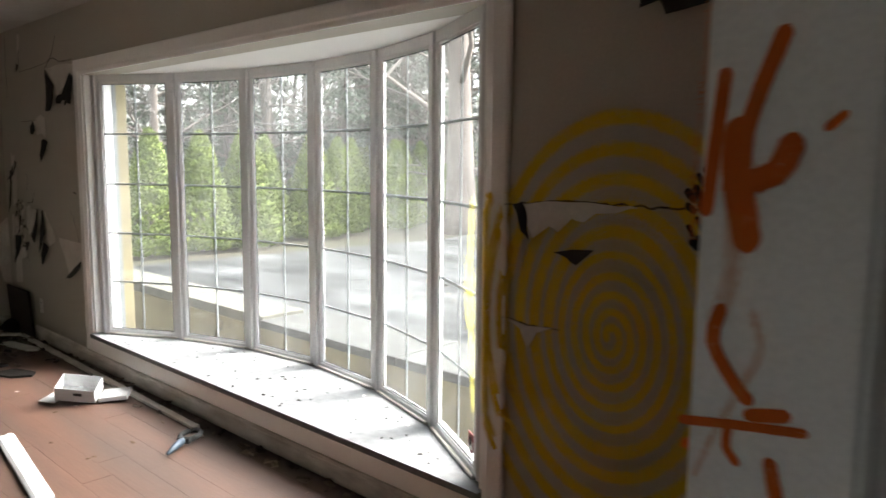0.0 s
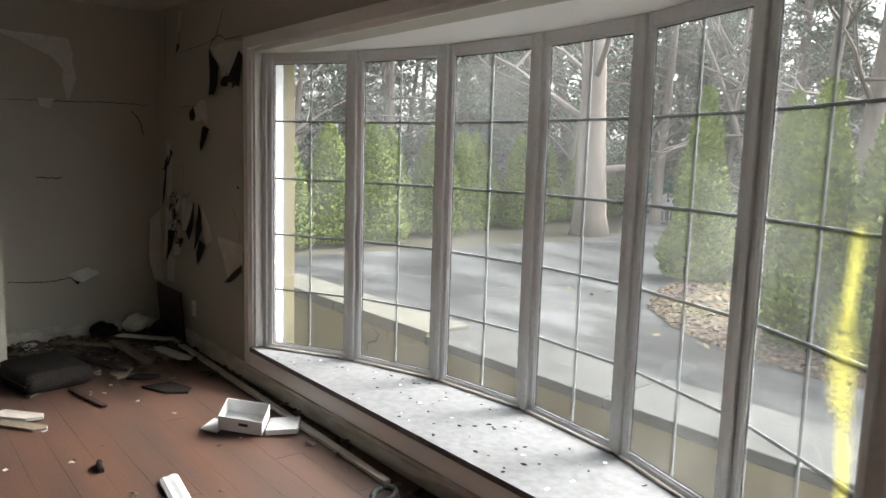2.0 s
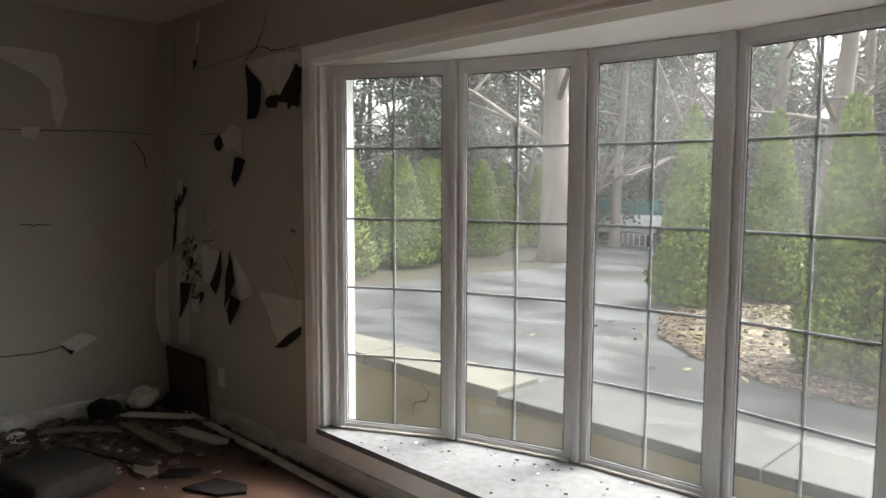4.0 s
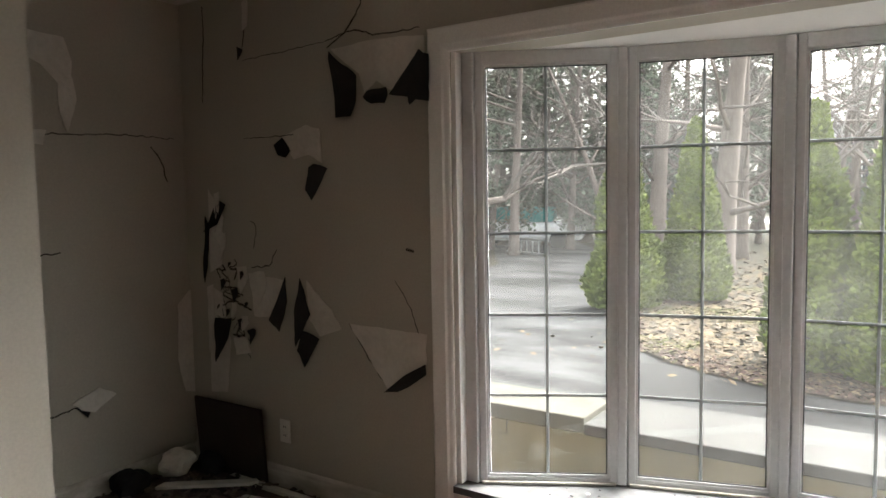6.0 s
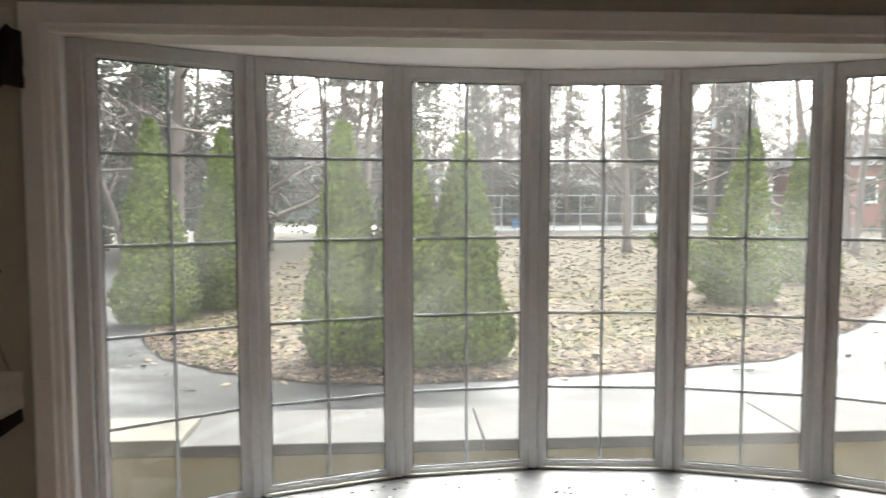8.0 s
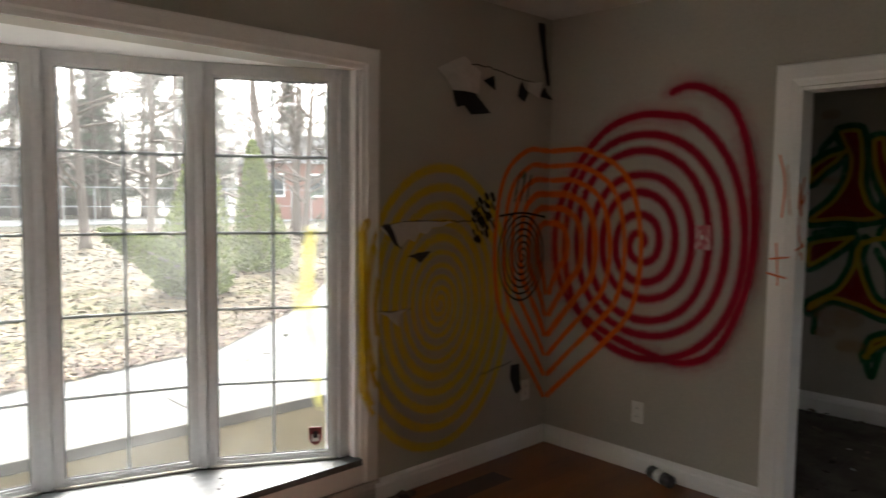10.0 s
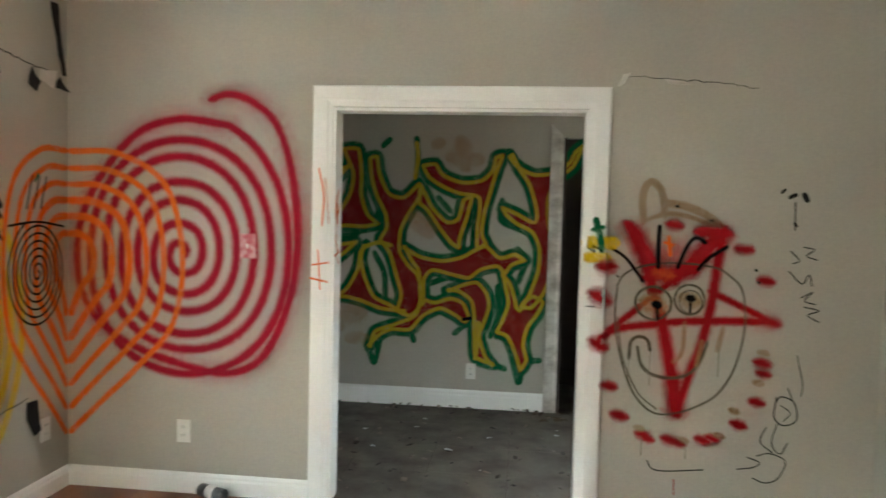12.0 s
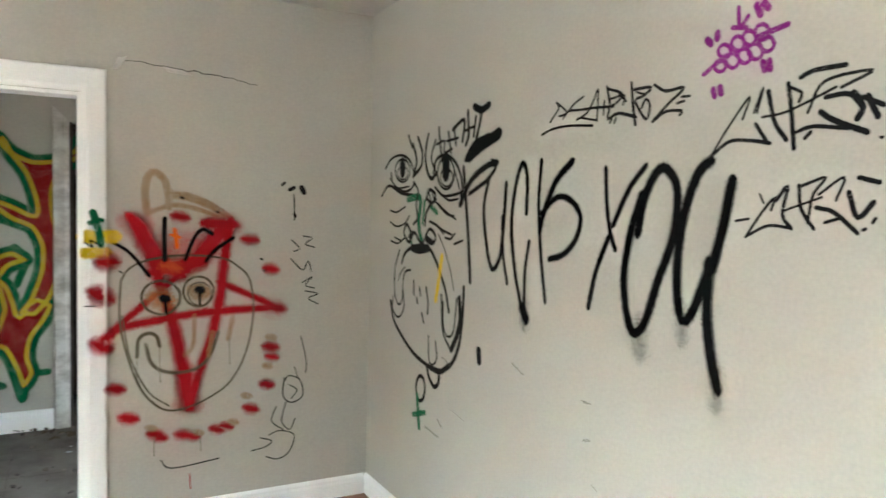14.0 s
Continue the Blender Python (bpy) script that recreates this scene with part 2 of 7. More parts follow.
def moulding(profile, start, end, out):
    """A moulding: a profile of (depth, height) drawn out from start to end, its depth towards out."""
    bm = bmesh.new()
    start, end, out = Vector(start), Vector(end), Vector(out)
    rows = [[bm.verts.new(p + out * d + Vector((0, 0, h))) for d, h in profile] for p in (start, end)]
    n = len(profile)
    for k in range(n):
        bm.faces.new((rows[0][k], rows[0][(k + 1) % n], rows[1][(k + 1) % n], rows[1][k]))
    bm.faces.new(rows[0])
    bm.faces.new(rows[1][::-1])
    bmesh.ops.recalc_face_normals(bm, faces=bm.faces)
    return bm


# ---- the room ----
X0, X1, Y0, H = -1.62, 4.985, -3.91, 2.45
OX0, OX1, OZ0, OZ1 = 0.09, 3.615, 0.235, 2.0
DY0, DY1, DH = -2.588, -1.368, 1.945
HX = 6.84
setting("wall_north_west", box((X0 - 0.15, 0, 0), (OX0, 0.15, H)), WALL, "damaged beige wall beside the bow window", "wall")
setting("wall_north_east", box((OX1, 0, 0), (HX + 0.2, 0.15, H)), WALL, "beige wall painted with a yellow spiral", "wall")
setting("wall_north_top", box((OX0, 0, OZ1), (OX1, 0.15, H)), WALL, "beige wall over the bow window", "wall")
setting("wall_north_low", box((OX0, 0, 0), (OX1, 0.15, OZ0 - 0.03)), WALL, "low wall under the bow window", "wall")
setting("wall_west", box((X0 - 0.15, -1.2, 0), (X0, 0, H)), WALL, "cracked beige wall of the alcove", "wall")
setting("wall_west_block", box((X0 - 0.15, Y0, 0), (-0.78, -1.2, H)), WALL, "projecting beige wall beside the alcove", "wall")
setting("wall_south", box((X0 - 0.15, Y0 - 0.15, 0), (5.25, Y0, H)), WALL, "beige wall covered in black writing", "wall")
# The gap at x 5.25 to 5.52 is unseen, added to let daylight in.
setting("wall_south_hall", box((5.52, Y0 - 0.15, 0), (HX + 0.2, Y0, H)), WALL, "beige wall beside the gap added to light the hall", "wall")
setting("wall_south_light_gap", box((5.25, Y0 - 0.15, 2.05), (5.52, Y0, H)), WALL, "beige wall over the gap added to light the hall", "wall")
setting("wall_east_north", box((X1, DY1, 0), (X1 + 0.12, 0, H)), WALL, "beige wall painted with a red spiral", "wall")
setting("wall_east_south", box((X1, Y0, 0), (X1 + 0.12, DY0, H)), WALL, "beige wall painted with a red star", "wall")
setting("wall_east_top", box((X1, DY0, DH), (X1 + 0.12, DY1, H)), WALL, "beige wall over the doorway", "wall")
setting("wall_hall", box((HX, -2.56, 0), (HX + 0.12, 0, H)), WALL, "hall wall covered in painted letters", "wall")
setting("wall_hall_south", box((HX, Y0, 0), (HX + 0.12, -2.72, H)), WALL, "beige hall wall beside a dark opening", "wall")
# Closet walls take a dark colour that stands in for the unlit recess.
setting("wall_closet_end", box((HX + 0.9, -3.4, 0), (HX + 1.0, -2.0, H)), DARK_WOOD_AND_SHADE, "end wall of the hall opening, coloured dark for its shade", "wall")
setting("wall_closet_north", box((HX + 0.121, -2.1, 0), (HX + 0.9, -2.0, H)), DARK_WOOD_AND_SHADE, "side wall of the hall opening, coloured dark for its shade", "wall")
setting("wall_closet_south", box((HX + 0.121, -3.4, 0), (HX + 0.9, -3.3, H)), DARK_WOOD_AND_SHADE, "side wall of the hall opening, coloured dark for its shade", "wall")
setting("wall_hall_top", box((HX, -2.72, 2.0), (HX + 0.12, -2.56, H)), WALL, "beige hall wall over the opening", "wall")
setting("ceiling", box((X0 - 0.15, Y0 - 0.15, H), (HX + 1.0, 0.15, H + 0.1)), CEIL, "stained off-white plaster ceiling", "ceiling")

BASE = [(0, 0), (0.014, 0), (0.014, 0.062), (0.010, 0.072), (0.010, 0.082), (0.004, 0.092), (0, 0.095)]
for name, a, b, out, mat in (
        ("baseboard_east_north", (X1, -0.014, 0), (X1, DY1 + 0.09, 0), (-1, 0, 0), WHITE),
        ("baseboard_east_south", (X1, Y0 + 0.014, 0), (X1, DY0 - 0.12, 0), (-1, 0, 0), WHITE),
        ("baseboard_north_east", (3.705, 0, 0), (X1, 0, 0), (0, -1, 0), WHITE),
        ("baseboard_south", (-0.78, Y0, 0), (X1, Y0, 0), (0, 1, 0), WHITE),
        ("baseboard_west", (X0, -1.2, 0), (X0, -0.014, 0), (1, 0, 0), TRIM_DIRTY),
        ("baseboard_north_west", (X0, 0, 0), (3.705, 0, 0), (0, -1, 0), TRIM_DIRTY),
        ("baseboard_hall", (HX, -2.5, 0), (HX, 0, 0), (-1, 0, 0), WHITE)):
    setting(name, moulding([(d, h * (1.42 if "hall" in name else 1.1)) for d, h in BASE], a, b, out), mat, "moulded white baseboard along the wall", "baseboard")

# ---- casing of the doorway ----
CASE = [(0.0, 0.0), (0.0, 0.10), (0.016, 0.10), (0.021, 0.092), (0.021, 0.032), (0.015, 0.022), (0.012, 0.008), (0.008, 0.0)]


def casing(name, a, b, across, out, mat, label, parent=None):
    """A door or window casing from a to b, mitred to the next by its ends; its profile runs across."""
    bm = bmesh.new()
    a, b, across, out = Vector(a), Vector(b), Vector(across), Vector(out)
    way = (b - a).normalized()
    rows = []
    for p, s in ((a, -1), (b, 1)):
        rows.append([bm.verts.new(p + out * d + across * w + way * (s * w * MITRE[0 if s < 0 else 1])) for d, w in CASE])
    n = len(CASE)
    for k in range(n):
        bm.faces.new((rows[0][k], rows[0][(k + 1) % n], rows[1][(k + 1) % n], rows[1][k]))
    bm.faces.new(rows[0])
    bm.faces.new(rows[1][::-1])
    bmesh.ops.recalc_face_normals(bm, faces=bm.faces)
    return part(name, bm, mat, parent, label)


door = tagged(new("door_1"), "white moulded casing of an open doorway", "doorway", kind="structure")
for x, out in ((X1, (-1, 0, 0)), (X1 + 0.12, (1, 0, 0))):
    MITRE = (0, 1)
    casing("door_casing", (x, DY1 - 0.006, 0), (x, DY1 - 0.006, DH), (0, 1, 0), out, WHITE, "", door)
    casing("door_casing", (x, DY0 + 0.006, 0), (x, DY0 + 0.006, DH), (0, -1, 0), out, WHITE, "", door)
    MITRE = (1, 1)
    casing("door_head_casing", (x, DY0 + 0.006, DH), (x, DY1 - 0.006, DH), (0, 0, 1), out, WHITE, "", door)
part("door_jamb", box((X1 - 0.004, DY1 - 0.018, 0), (X1 + 0.124, DY1 - 0.002, DH - 0.002), 0.002), WHITE, door, "white jamb with orange paint strokes")
part("door_jamb", box((X1 - 0.004, DY0 + 0.002, 0), (X1 + 0.124, DY0 + 0.018, DH - 0.002), 0.002), WHITE, door)
part("door_head", box((X1 - 0.004, DY0 + 0.019, DH - 0.018), (X1 + 0.124, DY1 - 0.019, DH - 0.002), 0.002), WHITE, door)

door2 = tagged(new("door_2"), "dark hall opening with a scuffed white casing", "doorway", kind="structure")
MITRE = (0, 1)
casing("door_casing", (HX, -2.57, 0), (HX, -2.57, 2.0), (0, 1, 0), (-1, 0, 0), TRIM_DIRTY, "", door2)
part("door_jamb", box((HX - 0.01, -2.585, 0), (HX + 0.13, -2.565, 2.0), 0.002), DARK_WOOD_AND_SHADE, door2, "dark bare jamb")

# ---- the bow window ----
CX, CY, R, HALF = 1.852, -2.385, 2.985, radians(34.95)
NODE = [Vector((CX + R * math.sin(-HALF + HALF * k / 3), CY + R * math.cos(-HALF + HALF * k / 3), 0)) for k in range(7)]
window = tagged(new("window_1"), "large white bow window of six tall gridded panels", "window", kind="structure")
arc_in = [(n.x, n.y) for n in NODE]
seat_line = [(OX0 + 0.002, -0.03), (OX1 - 0.002, -0.03), (OX1 - 0.002, 0.02)] + [(n.x, n.y + 0.07) for n in NODE[::-1]] + [(OX0 + 0.002, 0.02)]
part("window_seat", prism(seat_line, OZ0 - 0.028, OZ0), SEAT, window, "scuffed white marbled seat board")
head_line = [(OX0 + 0.002, 0.002), (OX1 - 0.002, 0.002)] + [(n.x, n.y + 0.07) for n in NODE[::-1]]
part("head_board", prism(head_line, OZ1 + 0.002, OZ1 + 0.03), WHITE, window, "white soffit board over the window")
part("seat_underside", prism([(x, y) for x, y in head_line], -0.5, OZ0 - 0.03), YELLOW_WALL, window)
part("bow_roof", prism([(x, y + 0.05 if y > 0.1 else y) for x, y in head_line], OZ1 + 0.032, OZ1 + 0.2), ROOF, window)
for k in range(6):
    a, b = NODE[k], NODE[k + 1]
    way = (b - a).normalized()
    out = Vector((-way.y, way.x, 0))
    ang = math.degrees(math.atan2(way.y, way.x))
    width = (b - a).length
    m = pose(a.x, a.y, 0, 0, 0, ang)
    sash = new("window_sash")
    sash.parent = window
    sash.matrix_world = m
    z0, z1, e0, e1 = OZ0 + 0.003, OZ1, 0.052, width - 0.052
    fr = box((0.022, -0.018, z0), (e0, 0.008, z1), 0.003)
    box((e1, -0.018, z0), (width - 0.022, 0.008, z1), 0.003, fr)
    box((e0, -0.018, z0), (e1, 0.008, z0 + 0.028), 0.003, fr)
    box((e0, -0.018, z1 - 0.052), (e1, 0.008, z1), 0.003, fr)
    part("window_frame", fr, VINYL, sash)
    for name, mat, d, w, y0 in (("glazing_bead", VINYL, 0.0, 0.010, -0.012), ("gasket", GASKET, 0.010, 0.005, -0.006)):
        a0, a1, b0, b1 = e0 + d, e1 - d, z0 + 0.028 + d, z1 - 0.052 - d
        inner = box((a0, y0, b0), (a0 + w, -0.002, b1), 0.001)
        box((a1 - w, y0, b0), (a1, -0.002, b1), 0.001, inner)
        box((a0 + w, y0, b0), (a1 - w, -0.002, b0 + w), 0.001, inner)
        box((a0 + w, y0, b1 - w), (a1 - w, -0.002, b1), 0.001, inner)
        part(name, inner, mat, sash)
    pane = part("pane", box((e0 - 0.004, -0.0015, z0 + 0.024), (e1 + 0.004, 0.0015, z1 - 0.048)), GLASS, sash)
    pane.visible_shadow = False
    part("muntin", box(((e0 + e1) / 2 - 0.006, 0.006, z0 + 0.03), ((e0 + e1) / 2 + 0.006, 0.010, z1 - 0.054), 0.0015), GRILLE, sash)
    for r in range(1, 5):
        z = z0 + 0.03 + (z1 - z0 - 0.085) * r / 5
        part("muntin", box((e0 + 0.002, 0.003, z - 0.006), (e1 - 0.002, 0.0058, z + 0.006), 0.001), GRILLE, sash)
    if k:
        part("mullion", box((-0.018, -0.03, z0), (0.018, 0.0085, z1), 0.005, m=m), VINYL, window)
        part("mullion_cover", box((-0.034, 0.009, z0), (0.034, 0.022, z1), 0.002, m=m), VINYL, window)
    part("sill_bead", box((0.03, -0.034, OZ0 + 0.001), (width - 0.03, -0.019, OZ0 + 0.014), 0.003, m=m), TRIM_DIRTY, window)
for x, s in ((OX0, 1), (OX1, -1)):
    lo, hi = sorted((x, x + s * 0.022))
    part("window_jamb", box((lo, 0.003, OZ0 + 0.002), (hi, 0.16, OZ1), 0.002), WHITE, window)
    lo, hi = sorted((x + s * 0.022, x + s * 0.075))
    part("window_jamb", box((lo, 0.045, OZ0 + 0.002), (hi, 0.16, OZ1), 0.004), VINYL, window)
MITRE = (0, 1)
casing("window_casing", (OX0, 0, OZ0 - 0.13), (OX0, 0, OZ1), (-1, 0, 0), (0, -1, 0), WHITE, "", window)
casing("window_casing", (OX1, 0, OZ0 - 0.13), (OX1, 0, OZ1), (1, 0, 0), (0, -1, 0), WHITE, "", window)
MITRE = (1, 1)
casing("window_head_casing", (OX0, 0, OZ1), (OX1, 0, OZ1), (0, 0, 1), (0, -1, 0), WHITE, "", window)
part("apron", box((OX0 + 0.001, -0.026, 0.115), (OX1 - 0.001, -0.001, OZ0 - 0.03), 0.004), WHITE, window, "dusty white board under the seat")
part("ledge", box((OX0 - 0.1, -0.034, 0.097), (OX1 + 0.1, -0.001, 0.113), 0.004), TRIM_DIRTY, window, "grimy ledge under the apron")


# ---- outdoors ----
G = -0.6
FAR = 900
bm = bmesh.new()
bmesh.ops.create_grid(bm, x_segments=8, y_segments=8, size=FAR)
for v in bm.verts:
    v.co.z = G
tagged(part("ground", bm, LAWN), "dry winter lawn with moss and fallen leaves", "ground", kind="structure")
drive = [(30, 1.6), (30, 12), (22, 18), (14, 14.5), (8.7, 8.4), (6.0, 6.1), (4.0, 5.6), (2.5, 5.35), (1.2, 5.2), (0.3, 5.35), (-0.8, 5.9), (-1.7, 6.7),
         (-2.4, 8.0), (-3.2, 12), (-5.2, 16), (-8.5, 22), (-14, 30), (-18, 29), (-12, 21), (-8.6, 15.5), (-7.6, 12), (-8.0, 9.0), (-8.3, 5.0), (-8.5, 1.6)]
tagged(part("road_driveway", prism(drive, G - 0.05, G + 0.012), ASPHALT), "wet grey asphalt driveway curving past the house", "driveway", kind="structure")
tagged(part("road_street", prism([(-80, 42), (90, 42), (90, 50), (-80, 50)], G - 0.05, G + 0.02), material("pale_street", (0.20, 0.205, 0.205), 0.7)), "pale grey street beyond the lawn", "street", kind="structure")

low_wall = tagged(new("garden_wall"), "low cream-painted block wall with a pale concrete cap", "garden wall")
part("wall_body", box((-7.0, 1.375, -1.2), (12.0, 1.74, 0.044), 0.006), YELLOW_WALL, low_wall)
x = -7.0
while x < 12:
    step = random.uniform(1.5, 2.1) if not -2.2 < x < 0.06 else (0.07 - x)
    left = x < 0
    cap_bm = box((x + 0.004, 1.372 if left else 1.345, 0.045), (x + step - 0.004, 1.80 if left else 1.98, 0.138 if left else 0.112), 0.008)
    part("cap_stone", cap_bm, YELLOW_CAP if left else CONCRETE, low_wall)
    x += step
bm = tube([(-0.65, 1.374, 0.046), (-0.64, 1.374, 0.012), (-0.565, 1.374, -0.02), (-0.60, 1.374, -0.08), (-0.72, 1.374, -0.12), (-0.74, 1.374, -0.20)], [0.003, 0.004, 0.006, 0.008, 0.006, 0.003], 5)
tube([(-0.44, 1.374, 0.04), (-0.445, 1.374, 0.0), (-0.44, 1.374, -0.04), (-0.50, 1.374, -0.05)], [0.003, 0.004, 0.003, 0.002], 5, bm)
part("crack", bm, CRACK, low_wall, "dark stepped crack in the block wall")
tagged(part("pavement_planter", box((-7, 0.16, -0.9), (12, 1.374, -0.75)), CONCRETE), "bare bed between house and garden wall", "pavement", kind="structure")
tagged(part("wall_outer_post", box((-0.55, 0.302, -0.9), (-0.11, 0.38, 2.225), 0.004), YELLOW_WALL), "cream post at the end of the outer wall", "wall", kind="structure")
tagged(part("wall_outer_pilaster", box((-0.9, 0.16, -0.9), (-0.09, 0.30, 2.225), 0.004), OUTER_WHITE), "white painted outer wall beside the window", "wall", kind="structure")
tagged(part("roof_eave", prism([(-9.0, 0.16), (12.0, 0.16), (12.0, 0.75), (-0.4, 0.75), (-0.4, 1.2), (-9.0, 1.2)], 2.23, 2.36), SIDING), "pale soffit and fascia of the overhanging roof", "roof", kind="structure")


def leaf_cards(points, size, rng, droop=0.3):
    """Many small bent sprays of foliage, one at each (place, outward direction)."""
    verts, faces = [], []
    for p, out in points:
        s = size * rng.uniform(0.6, 1.3)
        up = Vector((rng.uniform(-.5, .5), rng.uniform(-.5, .5), 1 - droop * 2 * rng.random())).normalized()
        side = out.cross(up)
        if side.length < 0.1:
            side = Vector((1, 0, 0))
        side = (side.normalized() + out * rng.uniform(-.7, .7)).normalized()
        k = len(verts)
        tip = up + out * rng.uniform(0.0, 0.8)
        verts += [p - side * s * .32, p + tip * s * .45 - side * s * .5 + out * s * .2, p + tip * s, p + tip * s * .45 + side * s * .5 + out * s * .2, p + side * s * .32]
        faces += [(k, k + 1, k + 3, k + 4), (k + 1, k + 2, k + 3)]
    return verts, faces


def raw(name, verts, faces, mat, parent, label="", smooth=False):
    me = bpy.data.meshes.new(name)
    me.from_pydata([tuple(v) for v in verts], [], faces)
    me.materials.append(mat)
    ob = new(name, me)
    ob.parent = parent
    return tagged(ob, label)


def cedar(seed, height, radius, count, label):
    """A cone-shaped cedar: a short trunk, stems, and a lumpy crown of upright sprays with gaps."""
    rng = random.Random(seed)
    tree = thing("cedar_tree", 0, 0, 0, label, "tree", "cedars along the drive")
    bm = tube([(0, 0, -0.1), (0.02, 0, 0.25), (0, 0.03, height * 0.5), (0, 0, height * 0.9)], [0.09, 0.07, 0.05, 0.01], 8)
    for k in range(5):
        a = rng.uniform(0, 6.28)
        tube([(0, 0, 0.15), (0.25 * radius * math.cos(a), 0.25 * radius * math.sin(a), 0.6), (0.5 * radius * math.cos(a), 0.5 * radius * math.sin(a), 1.2)], [0.035, 0.03, 0.01], 5, bm)
    part("trunk", bm, BARK, tree)
    lumps = [(rng.uniform(0, 6.28), rng.uniform(0.05, 0.95), rng.uniform(-.22, .25)) for k in range(26)]
    pts = []
    while len(pts) < count:
        h = rng.random() ** 1.25
        a = rng.uniform(0, 6.283)
        r = radius * (1 - h) ** 0.75 * min(1.0, 0.78 + h * 2.2)
        for la, lh, lr in lumps:
            d = ((math.sin((a - la) / 2) * 2) ** 2) * 3 + ((h - lh) * 9) ** 2
            r *= 1 + lr * math.exp(-d * 1.6)
        r *= rng.uniform(0.55, 1.04) if rng.random() < .35 else rng.uniform(0.88, 1.05)
        out = Vector((math.cos(a), math.sin(a), 0.15))
        pts.append((Vector((r * math.cos(a), r * math.sin(a), 0.06 + h * (height - 0.12))), out))
    v, f = leaf_cards(pts, 0.068, rng)
    raw("crown", v, f, CEDAR, tree)
    return tree


tall = cedar(3, 3.35, 0.66, 12000, "tall cone-shaped green cedar on the lawn")
tall.matrix_world = pose(-2.7, 9.5, G)
wide = cedar(5, 3.0, 0.56, 12000, "full green cedar with a bare stem at the drive")
wide.matrix_world = pose(0.6, 6.5, G)
third = cedar(8, 2.85, 0.62, 12000, "dense green cedar in a clump beside the drive")
third.matrix_world = pose(1.4, 6.3, G)
for x, y, s, t in ((2.1, 6.4, 1.03, 70), (-1.9, 11.0, 1.0, 200)):
    copy_thing(third if x > 0 else tall, pose(x, y, G, 0, 0, t))
sparse = cedar(11, 3.4, 0.8, 5500, "thin broken cedar leaning over the lawn")
sparse.matrix_world = pose(7.9, 11.2, G, 6, 0, 30)
copy_thing(sparse, pose(11.2, 14.2, G, -4, 3, 130))
copy_thing(sparse, pose(8.1, 11.0, G + 0.3, 0, -64, 12) @ Matrix.Scale(0.72, 4))
hedge = cedar(21, 2.7, 0.85, 6500, "green hedge cedar at the edge of the drive")
hedge.matrix_world = pose(-9.6, 5.0, G)
for k in range(13):
    copy_thing(hedge, pose(-9.7 - 0.25 * k + 0.5 * math.sin(k * 2.3), 6.2 + k * 1.15, G, 0, 0, 47 * k))
for k in range(4):
    copy_thing(hedge, pose(-12.5 - 1.2 * k, 9.0 + k * 3.2, G + 0.2, 0, 0, 81 * k))


def bare_tree(seed, height, girth, label, group, lean=0.1, limbs=7, depth=4, twig=None):
    """A leafless tree: a tapered trunk, limbs, and a haze of forking twigs."""
    rng = random.Random(seed)
    tree = thing("bare_tree", 0, 0, 0, label, "tree", group)
    trunk, twigs = bmesh.new(), bmesh.new()
    line = [Vector((lean * height * (t ** 1.5) + 0.12 * math.sin(3 * t + seed), 0.1 * math.sin(4 * t + seed), height * t - 0.2 * (t == 0))) for t in (0, .04, .2, .4, .6, .8, 1)]
    tube(line, [girth * q for q in (1.5, 1.12, 0.9, 0.7, 0.5, 0.3, 0.08)], 10, trunk)

    def grow(p, way, length, radius, level):
        pts, r = [p], [radius]
        for k in range(3):
            way = (way + Vector((rng.uniform(-.3, .3), rng.uniform(-.3, .3), rng.uniform(-.12, .28)))).normalized()
            p = p + way * length / 3
            pts.append(p)
            r.append(radius * (1 - 0.27 * (k + 1)))
        tube(pts, r, 5 if level < 2 else 3, trunk if level == 0 else twigs)
        if level < depth:
            for k in range(3 if level < 2 else 2):
                q = pts[rng.choice((1, 2, 2, 3))]
                w = (way + Vector((rng.uniform(-1, 1), rng.uniform(-1, 1), rng.uniform(-.5, .8)))).normalized()
                grow(q, w, length * rng.uniform(.5, .75), radius * .5, level + 1)

    for k in range(limbs):
        t = rng.uniform(0.25, 0.95)
        i = min(int(t * 6), 5)
        p = line[i].lerp(line[i + 1], t * 6 - i) if i < 6 else line[-1]
        a = k * 2.4 + rng.uniform(-.4, .4)
        grow(p, Vector((math.cos(a), math.sin(a), rng.uniform(0.1, 0.8))).normalized(), height * rng.uniform(.22, .4), girth * (1 - t) * 0.34 + 0.025, 0)
    part("trunk", trunk, BARK, tree, smooth=True)
    tagged(part("twigs", twigs, twig or TWIG, tree), kind="stuff")
    return tree


big = bare_tree(2, 13, 0.40, "huge old tree with pale grey bark", "trees round the drive", 0.03, 9)
big.matrix_world = pose(-8.5, 13.4, G)
fork = bare_tree(4, 11, 0.27, "old grey leaning tree among conifers", "trees round the drive", 0.1, 8)
fork.matrix_world = pose(-15.8, 18.6, G, 0, 0, 160)
small = bare_tree(9, 3.6, 0.07, "small leafless tree on the lawn", "trees round the drive", 0.05, 10)
small.matrix_world = pose(5.6, 18.8, G)
wood = bare_tree(14, 10, 0.16, "slender leafless tree of the far wood", "trees round the drive", 0.05, 10)
wood.matrix_world = pose(-3.0, 19.5, G)
haze = bare_tree(23, 11, 0.13, "leafless tree with a dense haze of pale twigs", "trees round the drive", 0.06, 15, 5, PALE_TWIG)
haze.matrix_world = pose(0.4, 20.5, G)
pair = bare_tree(31, 8, 0.11, "thin leaning tree with low spreading limbs", "trees round the drive", 0.35, 14, 5)
